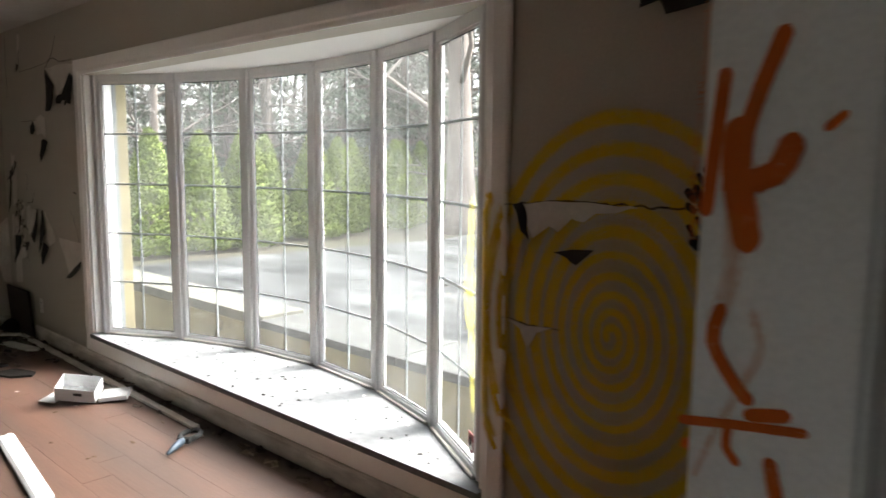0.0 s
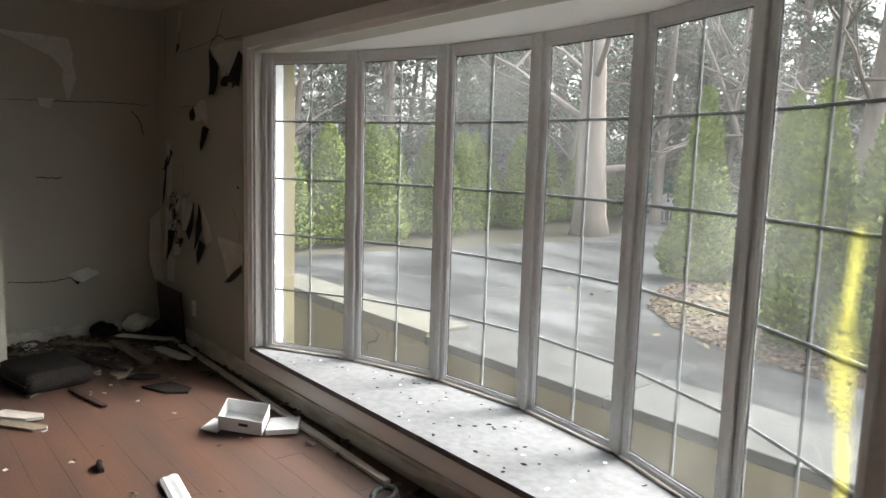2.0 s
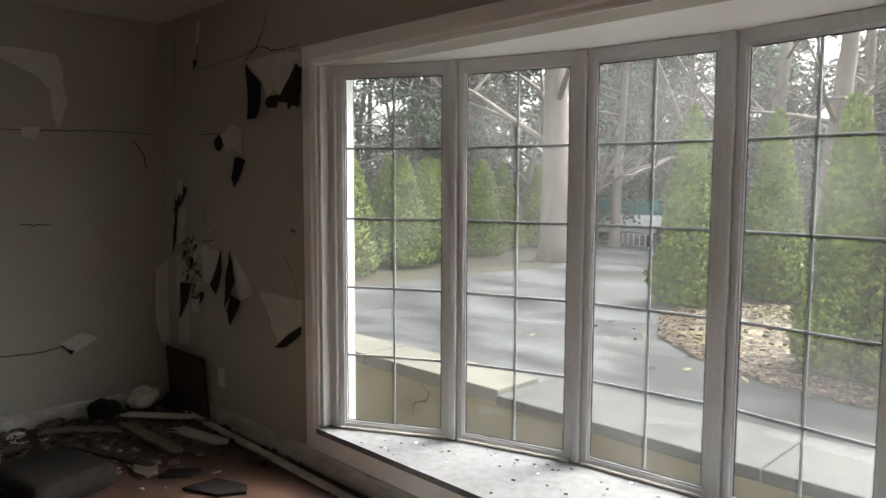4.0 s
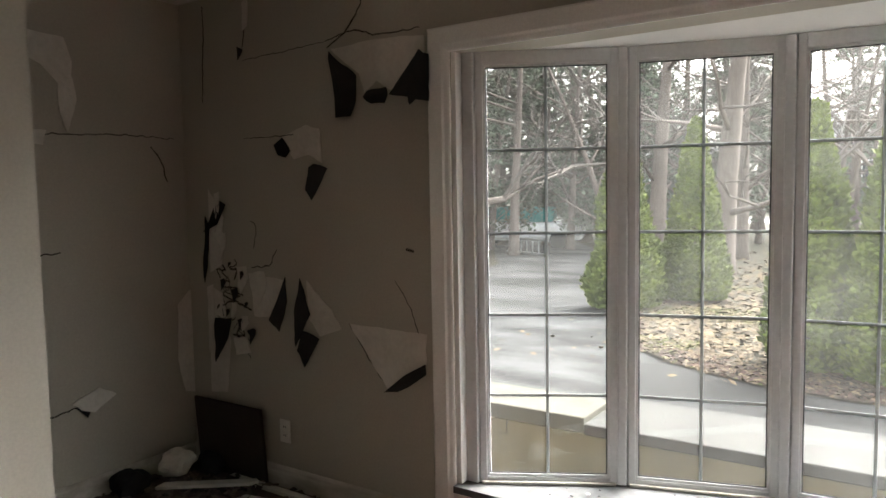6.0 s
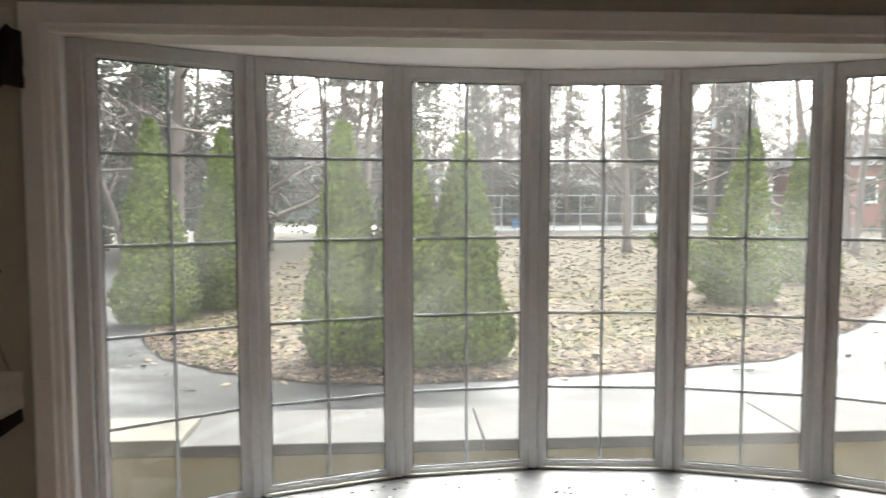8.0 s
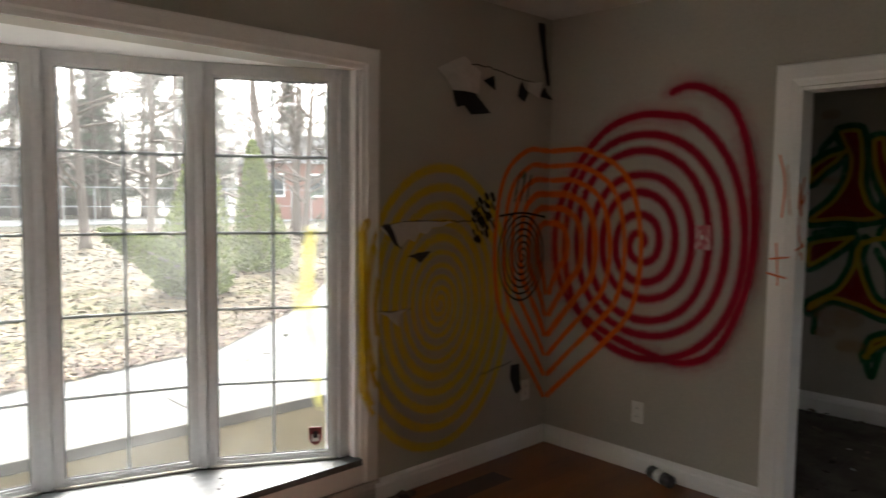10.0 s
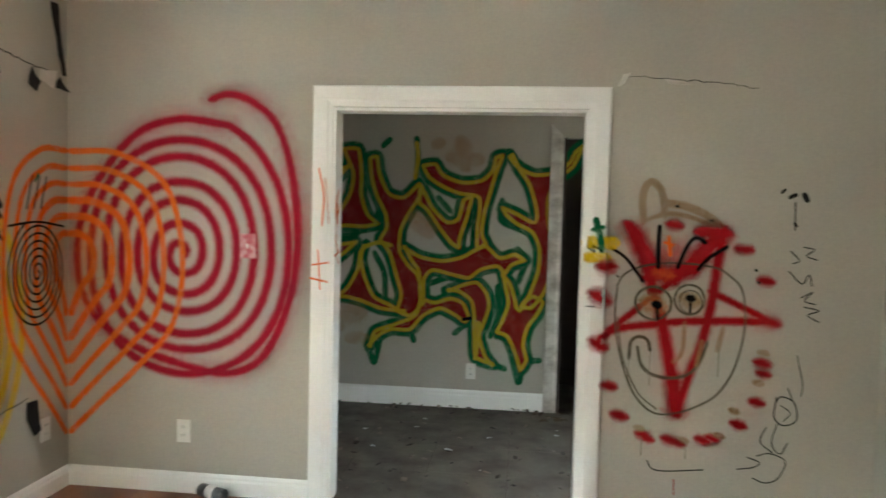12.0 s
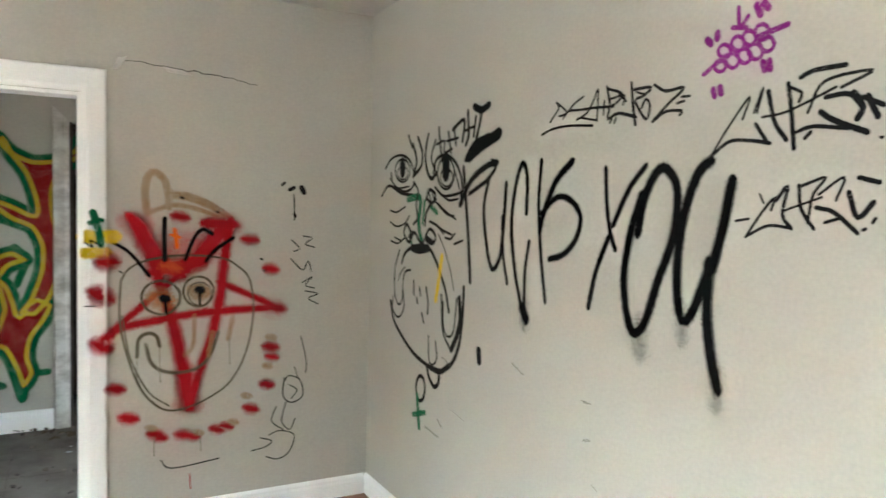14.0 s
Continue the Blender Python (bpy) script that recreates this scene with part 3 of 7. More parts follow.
pair.matrix_world = pose(-6.6, 19.0, G, 0, 0, 200)
spots = random.Random(77)
for x, y in ((-0.6, 22.5), (8.6, 51.8), (12.6, 52.0), (22.9, 58.8), (11.6, 23), (31.2, 59.3), (17.5, 22), (20, 26), (-3.6, 26), (-6.2, 25.5), (-8.8, 21), (-11.4, 20), (-12.0, 16.5), (-14.5, 23), (-17, 19.5), (-19.5, 15.5), (-22, 20), (12.9, 56.2), (18.5, 56.7), (4.7, 59.6), (-1.5, 30.5), (23.5, 29), (-10, 31), (7.1, 53.3)):
    copy_thing(haze if spots.random() < .75 else pair, pose(x, y, G, spots.uniform(-4, 4), spots.uniform(-4, 4), spots.uniform(0, 360)))
for x, y in ((-4.2, 24), (-1.2, 27), (1.5, 23), (5.0, 54.5), (13.1, 59.6), (10, 24), (20.5, 52.8), (29.1, 53.5), (29.3, 52.3), (18, 33), (-7, 28), (-10, 25), (-12, 31), (-15, 20), (-18, 26), (-21, 17), (-17, 13), (21, 24), (24, 33), (0.5, 36), (-5.5, 36), (11.8, 51.6), (-24, 24), (-14.5, 37), (-2.4, 15.5), (6.2, 58.6), (22.6, 55.0), (-5.5, 20), (8.7, 55.7), (20.3, 57.9), (-9.5, 18), (-13, 24), (-1, 32), (9.2, 58.4), (19.6, 53.3), (19, 28), (-17, 31), (-20, 21), (22, 30), (26, 26)):
    copy_thing(wood if spots.random() < .7 else fork, pose(x, y, G, spots.uniform(-3, 3), spots.uniform(-3, 3), spots.uniform(0, 360)))

high = bare_tree(41, 17, 0.2, "tall leafless tree beyond the street", "trees round the drive", 0.05, 24, 5, PALE_TWIG)
high.matrix_world = pose(6.5, 52.5, G)
for k in range(17):
    copy_thing(high, pose(4.2 + 2.15 * k + 0.7 * math.sin(k * 3.1), 53.5 + 2.4 * math.sin(k * 1.7), G, 0, 0, 73 * k))
for x, y in ((-14.5, 7.6), (-16.5, 4.5), (-17.5, 9.5), (-19.5, 6.5), (-21.5, 11.5), (-24, 8), (-23, 3.5), (-27, 13), (-15.5, 11.5)):
    copy_thing(haze, pose(x, y, G, spots.uniform(-4, 4), spots.uniform(-4, 4), spots.uniform(0, 360)))


def pine(seed, height, label):
    """A tall conifer: a straight trunk, drooping limbs in whorls, needles in hanging clumps."""
    rng = random.Random(seed)
    tree = thing("pine_tree", 0, 0, 0, label, "tree", "conifers behind the drive")
    bm = tube([(0, 0, -0.2), (0, 0, height * .5), (0, 0, height)], [0.24, 0.16, 0.03], 8)
    pts = []
    h = 1.6
    while h < height:
        reach = (1 - h / height) ** 0.8 * height * 0.27 + 0.3
        for k in range(6):
            a = rng.uniform(0, 6.283)
            d = Vector((math.cos(a), math.sin(a), 0))
            end = Vector((0, 0, h)) + d * reach - Vector((0, 0, reach * 0.22))
            tube([(0, 0, h), Vector((0, 0, h + 0.12)) + d * reach * .5, end], [0.04, 0.025, 0.008], 4, bm)
            for q in range(150):
                t = rng.uniform(0.2, 1)
                p = Vector((0, 0, h)).lerp(end, t) + Vector((rng.gauss(0, .17), rng.gauss(0, .17), rng.gauss(-.08, .12)))
                pts.append((p, d))
        h += rng.uniform(0.4, 0.7)
    part("trunk", bm, BARK, tree)
    v, f = leaf_cards(pts, 0.095, rng, 0.8)
    raw("crown", v, f, PINE, tree)
    return tree


fir = pine(6, 12, "dark green conifer with drooping limbs")
fir.matrix_world = pose(-12.5, 18.5, G)
for x, y, t in ((-15.5, 15, 40), (-10.5, 22.5, 100), (-7.5, 23, 150), (-19, 21, 210), (19.5, 53.8, 260), (36.3, 53.5, 300), (-6.0, 31, 20), (2.2, 33, 80), (-1.5, 38, 10), (26.8, 53.3, 0), (-13.5, 27, 120), (-17.5, 17.5, 77), (-4.5, 27.5, 33), (7.6, 52.8, 190), (21.4, 56.2, 250), (27.9, 52.8, 15), (23, 25, 90), (-9.0, 28.5, 66), (-21.5, 24, 130), (-18.5, 12.2, 50), (-20.5, 8.6, 140), (-25.5, 5.5, 95), (-24.5, 15.5, 30), (-12.2, 22, 222)):
    copy_thing(fir, pose(x, y, G, 0, 0, t))
spruce = pine(17, 17, "tall conifer beyond the street")
spruce.matrix_world = pose(10.5, 59, G)
for x, y, t in ((15.5, 57.5, 100), (25.5, 56.5, 150), (31, 58, 70)):
    copy_thing(spruce, pose(x, y, G, 0, 0, t))


def inside(x, y, outline):
    """Whether (x, y) lies inside an outline."""
    odd = False
    for (a, b), (c, d) in zip(outline, outline[1:] + outline[:1]):
        if (b > y) != (d > y) and x < (c - a) * (y - b) / (d - b) + a:
            odd = not odd
    return odd


rng = random.Random(5)
verts, faces = [], []
for k in range(84000):
    x, y = rng.uniform(-3.2, 17), 5.1 + abs(rng.gauss(0, 7.5 if k % 3 == 0 else 4.2))
    if k >= 52000:
        x, y = rng.uniform(-2, 24), rng.uniform(9, 36)
    if inside(x, y, drive) and rng.random() < 0.985:
        continue
    s, a = rng.uniform(0.025, 0.062) * (1 + y * 0.025), rng.uniform(0, 6.28)
    d = Vector((math.cos(a), math.sin(a), rng.uniform(-.3, .5))) * s
    e = Vector((-math.sin(a), math.cos(a), rng.uniform(-.4, .4))) * s * .6
    p = Vector((x, y, G + 0.035))
    n = len(verts)
    verts += [p - d, p - e, p + d, p + e]
    faces.append((n, n + 1, n + 2, n + 3))
def strew(count, mat, seed, name, label, low, high, near):
    """Scattered leaves in the given range of sizes, kept where near(x, y) allows."""
    r = random.Random(seed)
    v, f = [], []
    while len(f) < count:
        x, y = r.uniform(-3.2, 12), r.uniform(5.0, 13)
        if inside(x, y, drive) or not near(x, y, r):
            continue
        s, a = r.uniform(low, high), r.uniform(0, 6.28)
        d = Vector((math.cos(a), math.sin(a), r.uniform(-.4, .6))) * s
        e = Vector((-math.sin(a), math.cos(a), r.uniform(-.5, .5))) * s * .6
        p = Vector((x, y, G + 0.04))
        k = len(v)
        v += [p - d, p - e, p + d, p + e]
        f.append((k, k + 1, k + 2, k + 3))
    tagged(raw(name, v, f, mat, None), label, "leaves", kind="stuff")


def by_drive(x, y, r):
    d = 0.28 + 0.22 * noise.noise(Vector((x * 0.9, y * 0.9, 5)))
    return inside(x, y - d, drive) or inside(x - d, y - d, drive) or inside(x + d * r.random() * 2, y - d * r.random() * 3, drive)


def moss_patch(x, y, r):
    return noise.noise(Vector((x * 0.45, y * 0.7, 2))) > 0.12 and r.random() < 0.8


strew(9000, MULCH, 3, "bark_mulch", "red-brown mulch and leaves along the drive", 0.015, 0.045, by_drive)
strew(16000, MOSS, 4, "moss_tufts", "yellow-green mossy tufts among the leaves", 0.012, 0.035, moss_patch)
leaves = raw("fallen_leaves", verts, faces, LEAFLITTER, None)
tagged(leaves, "brown fallen leaves scattered over the lawn", "leaves", kind="stuff")


def house(name, x, y, w, d, h, roof_h, wall_mat, label, turn=0):
    home = thing(name, x, y, G, label, "house", turn=turn)
    part("wall", box((-w / 2, -d / 2, -0.3), (w / 2, d / 2, h), 0.02), wall_mat, home)
    bm = bmesh.new()
    o = 0.4
    v = [bm.verts.new(p) for p in ((-w / 2 - o, -d / 2 - o, h), (w / 2 + o, -d / 2 - o, h), (w / 2 + o, d / 2 + o, h), (-w / 2 - o, d / 2 + o, h), (-w / 2 + 1.2, 0, h + roof_h), (w / 2 - 1.2, 0, h + roof_h))]
    for q in ((0, 1, 5, 4), (2, 3, 4, 5), (0, 4, 3), (1, 2, 5), (3, 2, 1, 0)):
        bm.faces.new([v[i] for i in q])
    part("roof", bm, ROOF, home)
    n = max(2, int(w / 2.6))
    for k in range(n):
        cx = -w / 2 + (k + .5) * w / n
        win = part("window", box((cx - .6, -d / 2 - 0.05, h * .4), (cx + .6, -d / 2 - 0.003, h * .82), 0.01), WHITE, home)
        part("pane", box((cx - .5, -d / 2 - 0.07, h * .44), (cx + .5, -d / 2 - 0.053, h * .79)), DARK_PANE, win)
    return home


house("house", 14, 63.5, 16, 8, 3.0, 2.2, SIDING, "low pale house with a grey roof across the street", 4)
house("house", 37, 47, 15, 9, 4.2, 2.4, BRICK_RED, "red brick house with a grey hipped roof", -20)
house("house", -20, 58, 14, 8, 4.6, 2.4, SIDING, "two-storey pale house behind the trees", 10)
house("house", -4, 66, 12, 8, 5, 2.4, SIDING, "pale house far behind bare trees", 0)

pole = thing("utility_pole", 16.0, 30.5, G, "grey wooden utility pole with a crossarm", "utility pole")
part("post", tube([(0, 0, -0.3), (0, 0, 9)], [0.14, 0.1], 8), BARK, pole)
part("crossarm", box((-0.9, -0.06, 7.9), (0.9, 0.06, 8.05), 0.01), BARK, pole)
part("insulator", box((-0.1, -0.2, 5.2), (0.1, -0.1, 5.9), 0.02), STEEL, pole)

fence = tagged(new("chain_fence"), "tall wire fence along the street", "fence")
for k in range(16):
    part("post", tube([(6 + 1.6 * k, 40.5, G), (6 + 1.6 * k, 40.5, G + 2.2)], [0.04, 0.04], 6), STEEL, fence)
for z in (0.1, 1.1, 2.2):
    part("rail", tube([(6, 40.5, G + z), (30, 40.5, G + z)], [0.025, 0.025], 5), STEEL, fence)

bench = thing("bench", 8.6, 36.5, G, "blue slatted bench on the far lawn", "bench")
for k in range(3):
    part("slat", box((-1.0, -0.05 + .02 * k, 0.45 + .17 * k), (1.0, 0.0 + .02 * k, 0.58 + .17 * k), 0.01), BLUE, bench)
for s in (-0.8, 0.8):
    part("leg", box((s - .04, -0.3, 0), (s + .04, 0.1, 0.44), 0.01), STEEL, bench)

ladder = thing("ladder", -9.3, 18.6, G, "aluminium ladder lying at the edge of the lawn", "ladder", turn=-25)
for s in (-0.22, 0.22):
    part("rail", box((-1.1, -0.03, 0.25 + s), (1.1, 0.03, 0.31 + s), 0.008), STEEL, ladder)
for k in range(7):
    part("rung", tube([(-0.95 + .31 * k, 0, 0.06), (-0.95 + .31 * k, 0, 0.5)], [0.02, 0.02], 6), STEEL, ladder)

car = thing("car", -10.9, 21.4, G, "white parked car under a teal cover", "car", turn=20)
body = box((-2.2, -0.85, 0.3), (2.2, 0.85, 0.95), 0.15)
part("body", body, CAR_WHITE, car, smooth=True)
part("cabin", box((-1.3, -0.75, 0.93), (1.2, 0.75, 1.5), 0.2), TEAL, car, "teal tarpaulin over the cabin", smooth=True)
for x in (-1.35, 1.35):
    for y in (-0.82, 0.82):
        part("wheel", tube([(x, y - .1, 0.32), (x, y + .1, 0.32)], [0.32, 0.32], 16), TYRE, car)


# ---- paint and marks on the walls ----
INK = spray("black_marker", (0.005, 0.005, 0.005), 0.35, 1.1, speckle=0.0)
MARKER = spray("grey_black_marker", (0.012, 0.012, 0.012), 0.35, 1.05, speckle=0.12)
BLACK_SPRAY = spray("black_spray", (0.004, 0.004, 0.004), 0.65, 1.1, speckle=0.0)
BLACK_MIST = spray("black_overspray", (0.006, 0.006, 0.006), 1.0, 0.35, speckle=0.2)
RED_MIST = spray("red_overspray", (0.42, 0.02, 0.03), 1.0, 0.5, speckle=0.2)
GREEN = spray("green_spray", (0.012, 0.13, 0.055), 0.4, 1.05)
YELLOW = spray("yellow_spray", (0.72, 0.50, 0.02), 0.4, 1.0)
YELLOW_M = spray("mural_yellow", (0.50, 0.37, 0.03), 0.18, 0.97, speckle=0.1)
YELLOW_WASH = spray("ochre_yellow_spray", (0.66, 0.46, 0.02), 0.7, 0.95)
DEEP_RED = spray("deep_red_spray", (0.23, 0.012, 0.012), 0.15, 0.97, speckle=0.1)
RED = spray("red_spray", (0.32, 0.009, 0.015), 0.85, 1.15, speckle=0.1)
RED_SOFT = spray("soft_red_blot", (0.32, 0.012, 0.018), 0.95, 1.1, speckle=0.1)
OCHRE_MIST = spray("ochre_mist", (0.55, 0.37, 0.02), 1.0, 0.3, speckle=0.35)
CRIMSON = spray("crimson_spray", (0.34, 0.010, 0.032), 0.85, 1.12, speckle=0.1)
CRIMSON_MIST = spray("crimson_mist", (0.36, 0.02, 0.045), 1.0, 0.45, speckle=0.3)
ORANGE = spray("orange_spray", (0.74, 0.155, 0.015), 0.6, 1.05)
ORANGE_MIST = spray("orange_mist", (0.70, 0.17, 0.03), 1.0, 0.4, speckle=0.3)
ORANGE_THIN = spray("thin_orange_spray", (0.55, 0.17, 0.04), 0.8, 0.4)
OLIVE = spray("olive_marker", (0.10, 0.085, 0.055), 0.5, 1.0)
TAN = spray("tan_spray", (0.30, 0.19, 0.09), 0.6, 0.75)
TANSTAIN = spray("tan_blot", (0.33, 0.19, 0.08), 0.7, 0.5)
PURPLE = spray("purple_marker", (0.22, 0.02, 0.20), 0.3, 1.0, speckle=0.1)
CRACKLINE = spray("dark_crack", (0.03, 0.024, 0.02), 0.5, 0.95)
DUSTLINE = spray("grey_scuff", (0.10, 0.085, 0.07), 0.9, 0.5)
layer = {"n": 0}


def on_wall(side, u, z, lift):
    """A place on a wall: u runs along it in world metres, lift is the height of the paint over it."""
    if side == "north":
        return Vector((u, -lift - (0.0215 if OX1 - 0.002 < u < OX1 + 0.1 and 0.1 < z < 2.1 else 0), z))
    if side == "south":
        return Vector((u, Y0 + lift, z))
    if side == "east":
        return Vector((X1 - lift - (0.0215 if DY0 - 0.1 < u < DY0 or DY1 < u < DY1 + 0.1 else 0), u, z))
    if side == "west":
        return Vector((X0 + lift, u, z))
    if side == "hall":
        return Vector((HX - lift, u, z))
    return Vector((u, DY1 - 0.018 - lift, z))


def drawing(name, label, side):
    ob = new(name)
    ob["side"] = side
    return tagged(ob, label, "graffiti")


def smooth_line(points, step):
    """Points along a smooth curve through the given ones."""
    pts = [Vector((u, z)) for u, z in points]
    ext = [pts[0] * 2 - pts[1]] + pts + [pts[-1] * 2 - pts[-2]]
    out = []
    for a, b, c, d in zip(ext, ext[1:], ext[2:], ext[3:]):
        n = max(2, int((c - b).length / step))
        for k in range(n):
            t = k / n
            out.append(0.5 * (2 * b + (c - a) * t + (2 * a - 5 * b + 4 * c - d) * t * t + (3 * b - a - 3 * c + d) * t ** 3))
    out.append(pts[-1])
    return out


def ribbon(owner, mat, width, path, name="stroke", pointed=False):
    """One stroke of paint: a thin ribbon on the wall, with rounded ends."""
    side = owner["side"]
    layer["n"] += 1
    lift = 0.0004 + 0.000004 * layer["n"]
    layer["n"] += len(path) // 36
    me = bpy.data.meshes.new(name)
    verts, uv, faces = [], [], []
    half = width / 2
    first, last = (path[1] - path[0]).normalized(), (path[-1] - path[-2]).normalized()
    rows = [(path[0] - first * half * q, (1 - q * q) ** 0.5, first) for q in (0.999, 0.92, 0.7, 0.35)]
    for i, p in enumerate(path):
        w = (path[min(i + 1, len(path) - 1)] - path[max(i - 1, 0)])
        rows.append((p, 1, w.normalized() if w.length > 1e-6 else first))
    rows += [(path[-1] + last * half * q, (1 - q * q) ** 0.5, last) for q in (0.35, 0.7, 0.92, 0.999)]
    for i, (p, f, w) in enumerate(rows):
        s = Vector((-w.y, w.x)) * half * f
        wob = 1 + 0.07 * noise.noise(Vector((p.x * 9, p.y * 9, lift * 2500)))
        if pointed:
            wob *= 0.3 + 0.75 * math.sin(math.pi * (i + 0.5) / len(rows)) ** 0.7
        end = 1 if 4 <= i < len(rows) - 4 else 0
        edge = 1.0 - f if not end else 0
        for k in (-1, 0, 1):
            q = p + s * k * wob
            verts.append(on_wall(side, q.x, q.y, lift + 1e-7 * i))
            uv.append(max(abs(k), edge))
    for i in range(len(rows) - 1):
        for k in (0, 1):
            faces.append((3 * i + k, 3 * i + k + 1, 3 * i + k + 4, 3 * i + k + 3))
    me.from_pydata([tuple(v) for v in verts], [], faces)
    layer_uv = me.uv_layers.new(name="UVMap")
    for lp in me.loops:
        layer_uv.data[lp.index].uv = (uv[lp.vertex_index], 0.5)
    me.materials.append(mat)
    ob = new(name, me)
    ob.parent = owner
    return ob


def line(owner, mat, width, *points):
    if mat is CRACKLINE:
        run = smooth_line(points, 0.012)
        run = [p + Vector((noise.noise(Vector((p.x * 31, p.y * 31, 2.0))), noise.noise(Vector((p.x * 31, p.y * 31, 7.0))))) * 0.009 for p in run]
        return ribbon(owner, mat, width * 0.75, run, "crack", True)
    return ribbon(owner, mat, width, smooth_line(points, max(0.012, width * 0.3)))


def closed(points, inset):
    """A smooth closed outline through the points, moved inwards by inset."""
    pts = [Vector(p) for p in points]
    n = len(pts)
    run = []
    for i in range(n):
        a, b, c, d = pts[i - 1], pts[i], pts[(i + 1) % n], pts[(i + 2) % n]
        steps = max(3, int((c - b).length / 0.02))
        for k in range(steps):
            t = k / steps
            curve = 0.5 * (2 * b + (c - a) * t + (2 * a - 5 * b + 4 * c - d) * t * t + (3 * b - a - 3 * c + d) * t ** 3)
            run.append(curve.lerp(b.lerp(c, t), 0.35))
    area = sum(p.x * q.y - q.x * p.y for p, q in zip(run, run[1:] + run[:1]))
    turn = 1 if area > 0 else -1
    moved = []
    for i, p in enumerate(run):
        way = (run[(i + 1) % len(run)] - run[i - 1]).normalized()
        moved.append(p + Vector((-way.y, way.x)) * inset * turn)
    return moved + moved[:1]


def fill(owner, mat, loop):
    """A patch of even paint inside a closed outline."""
    layer["n"] += 1
    lift = 0.0004 + 0.000004 * layer["n"]
    pts = [Vector((p.x, p.y, 0)) for p in loop[:-1]]
    me = bpy.data.meshes.new("fill")
    me.from_pydata([tuple(on_wall(owner["side"], p.x, p.y, lift)) for p in pts], [], geometry.tessellate_polygon([pts]))
    lay = me.uv_layers.new(name="UVMap")
    for lp in me.loops:
        lay.data[lp.index].uv = (0.0, 0.5)
    me.materials.append(mat)
    ob = new("fill", me)
    ob.parent = owner
    return ob


# crimson spiral on the east wall, wound outwards by growing turns
crimson = drawing("graffiti", "large crimson sprayed spiral over half the wall", "east")
path = []
for k in range(0, 620):
    th = k / 100 * 2 * math.pi
    r = 0.025 + 0.1055 * k / 100
    wide = 0.86 - 0.04 * math.cos(2 * th)
    c, s = math.cos(th), math.sin(th)
    path.append(Vector((-0.605 - r * c * wide - 0.02 * r, 1.208 + r * s * (1.0 if s > 0 else 0.93) + 0.03 * math.sin(th * 0.5) * r)))
outer = smooth_line([path[-1], (-0.58, 1.875), (-0.34, 1.78), (-0.12, 1.49), (-0.05, 1.21), (-0.10, 0.95), (-0.28, 0.77), (-0.58, 0.66), (-0.84, 0.62), (-1.03, 0.71), (-1.16, 0.99), (-1.20, 1.29), (-1.17, 1.61), (-1.09, 1.85), (-0.97, 1.96), (-0.85, 2.0), (-0.77, 1.98)], 0.02)
ribbon(crimson, CRIMSON_MIST, 0.19, outer)
ribbon(crimson, CRIMSON, 0.078, [p for p in path[3:-1] if p.x < -0.035] + outer)

# yellow spiral on the north wall, running over the window casing
yellow = drawing("graffiti", "huge ochre yellow sprayed spiral beside the window", "north")
path = []
for k in range(0, 1010):
    th = k / 100 * 2 * math.pi
    n = k / 100
    r = 0.02 + 0.043 * n + 0.0029 * n * n
    path.append(Vector((4.12 - r * math.cos(th) * 0.76, 0.905 + r * math.sin(th) * 1.02)))
line(yellow, OCHRE_MIST, 0.78, (4.16, 0.60), (4.14, 0.85), (4.15, 1.12))
line(yellow, OCHRE_MIST, 0.5, (4.40, 0.55), (4.42, 0.8), (4.40, 1.1))
ribbon(yellow, YELLOW_WASH, 0.042, [p for p in path[:500]])
ribbon(yellow, YELLOW_WASH, 0.066, [p for p in path[500:] if 3.62 < p.x])

# orange nested ovals folded round the corner
for side, at, wide in (("east", lambda u: -u, 0.61), ("north", lambda u: X1 - u, 0.46)):
    oval = drawing("graffiti", "orange sprayed nested ovals with pointed feet at the corner", side)
    for k, q in enumerate((1.0, 0.84, 0.69, 0.54, 0.39, 0.23)):
        shape = [(0.008, 1.17 + 0.54 * q), (0.45, 1.17 + 0.53 * q), (0.85, 1.17 + 0.38 * q), (1.0, 1.17 + 0.05 * q), (0.93, 1.17 - 0.30 * q), (0.65, 1.17 - 0.52 * q), (0.33, 1.12 - 0.66 * q), (0.008, 1.08 - 0.80 * q)]
        line(oval, ORANGE, 0.044 if k < 3 else 0.056, *[(at(max(0.02, u * wide * q)), z) for u, z in shape])

    line(oval, ORANGE_MIST, 0.26, (at(0.10), 0.98), (at(0.10), 1.12), (at(0.11), 1.25))
coil = drawing("graffiti", "small black marker spiral near the room corner", "north")
path = []
for k in range(30, 720):
    th = k / 100 * 2 * math.pi
    r = 0.262 * k / 720
    path.append(Vector((4.755 - r * math.cos(th) * 0.78, 1.11 + r * math.sin(th))))
ribbon(coil, INK, 0.013, path)
for k in range(3):
    line(coil, INK, 0.012, (4.68 + .05 * k, 1.42), (4.70 + .05 * k, 1.50), (4.72 + .05 * k, 1.57))
line(coil, GREEN, 0.02, (4.74, 1.55), (4.76, 1.58))
line(coil, INK, 0.014, (4.56, 1.34), (4.75, 1.355), (4.95, 1.33))
net = drawing("graffiti", "black marker blots in a net pattern", "north")
nr = random.Random(12)
for k in range(26):
    u, z = 4.36 + 0.022 * (k % 6) + nr.uniform(-.01, .03), 1.22 + 0.05 * (k // 6) + 0.018 * (k % 6) + nr.uniform(-.012, .012)
    line(net, INK, nr.uniform(.014, .034), (u, z), (u + nr.uniform(.01, .02), z - nr.uniform(.01, .03)))

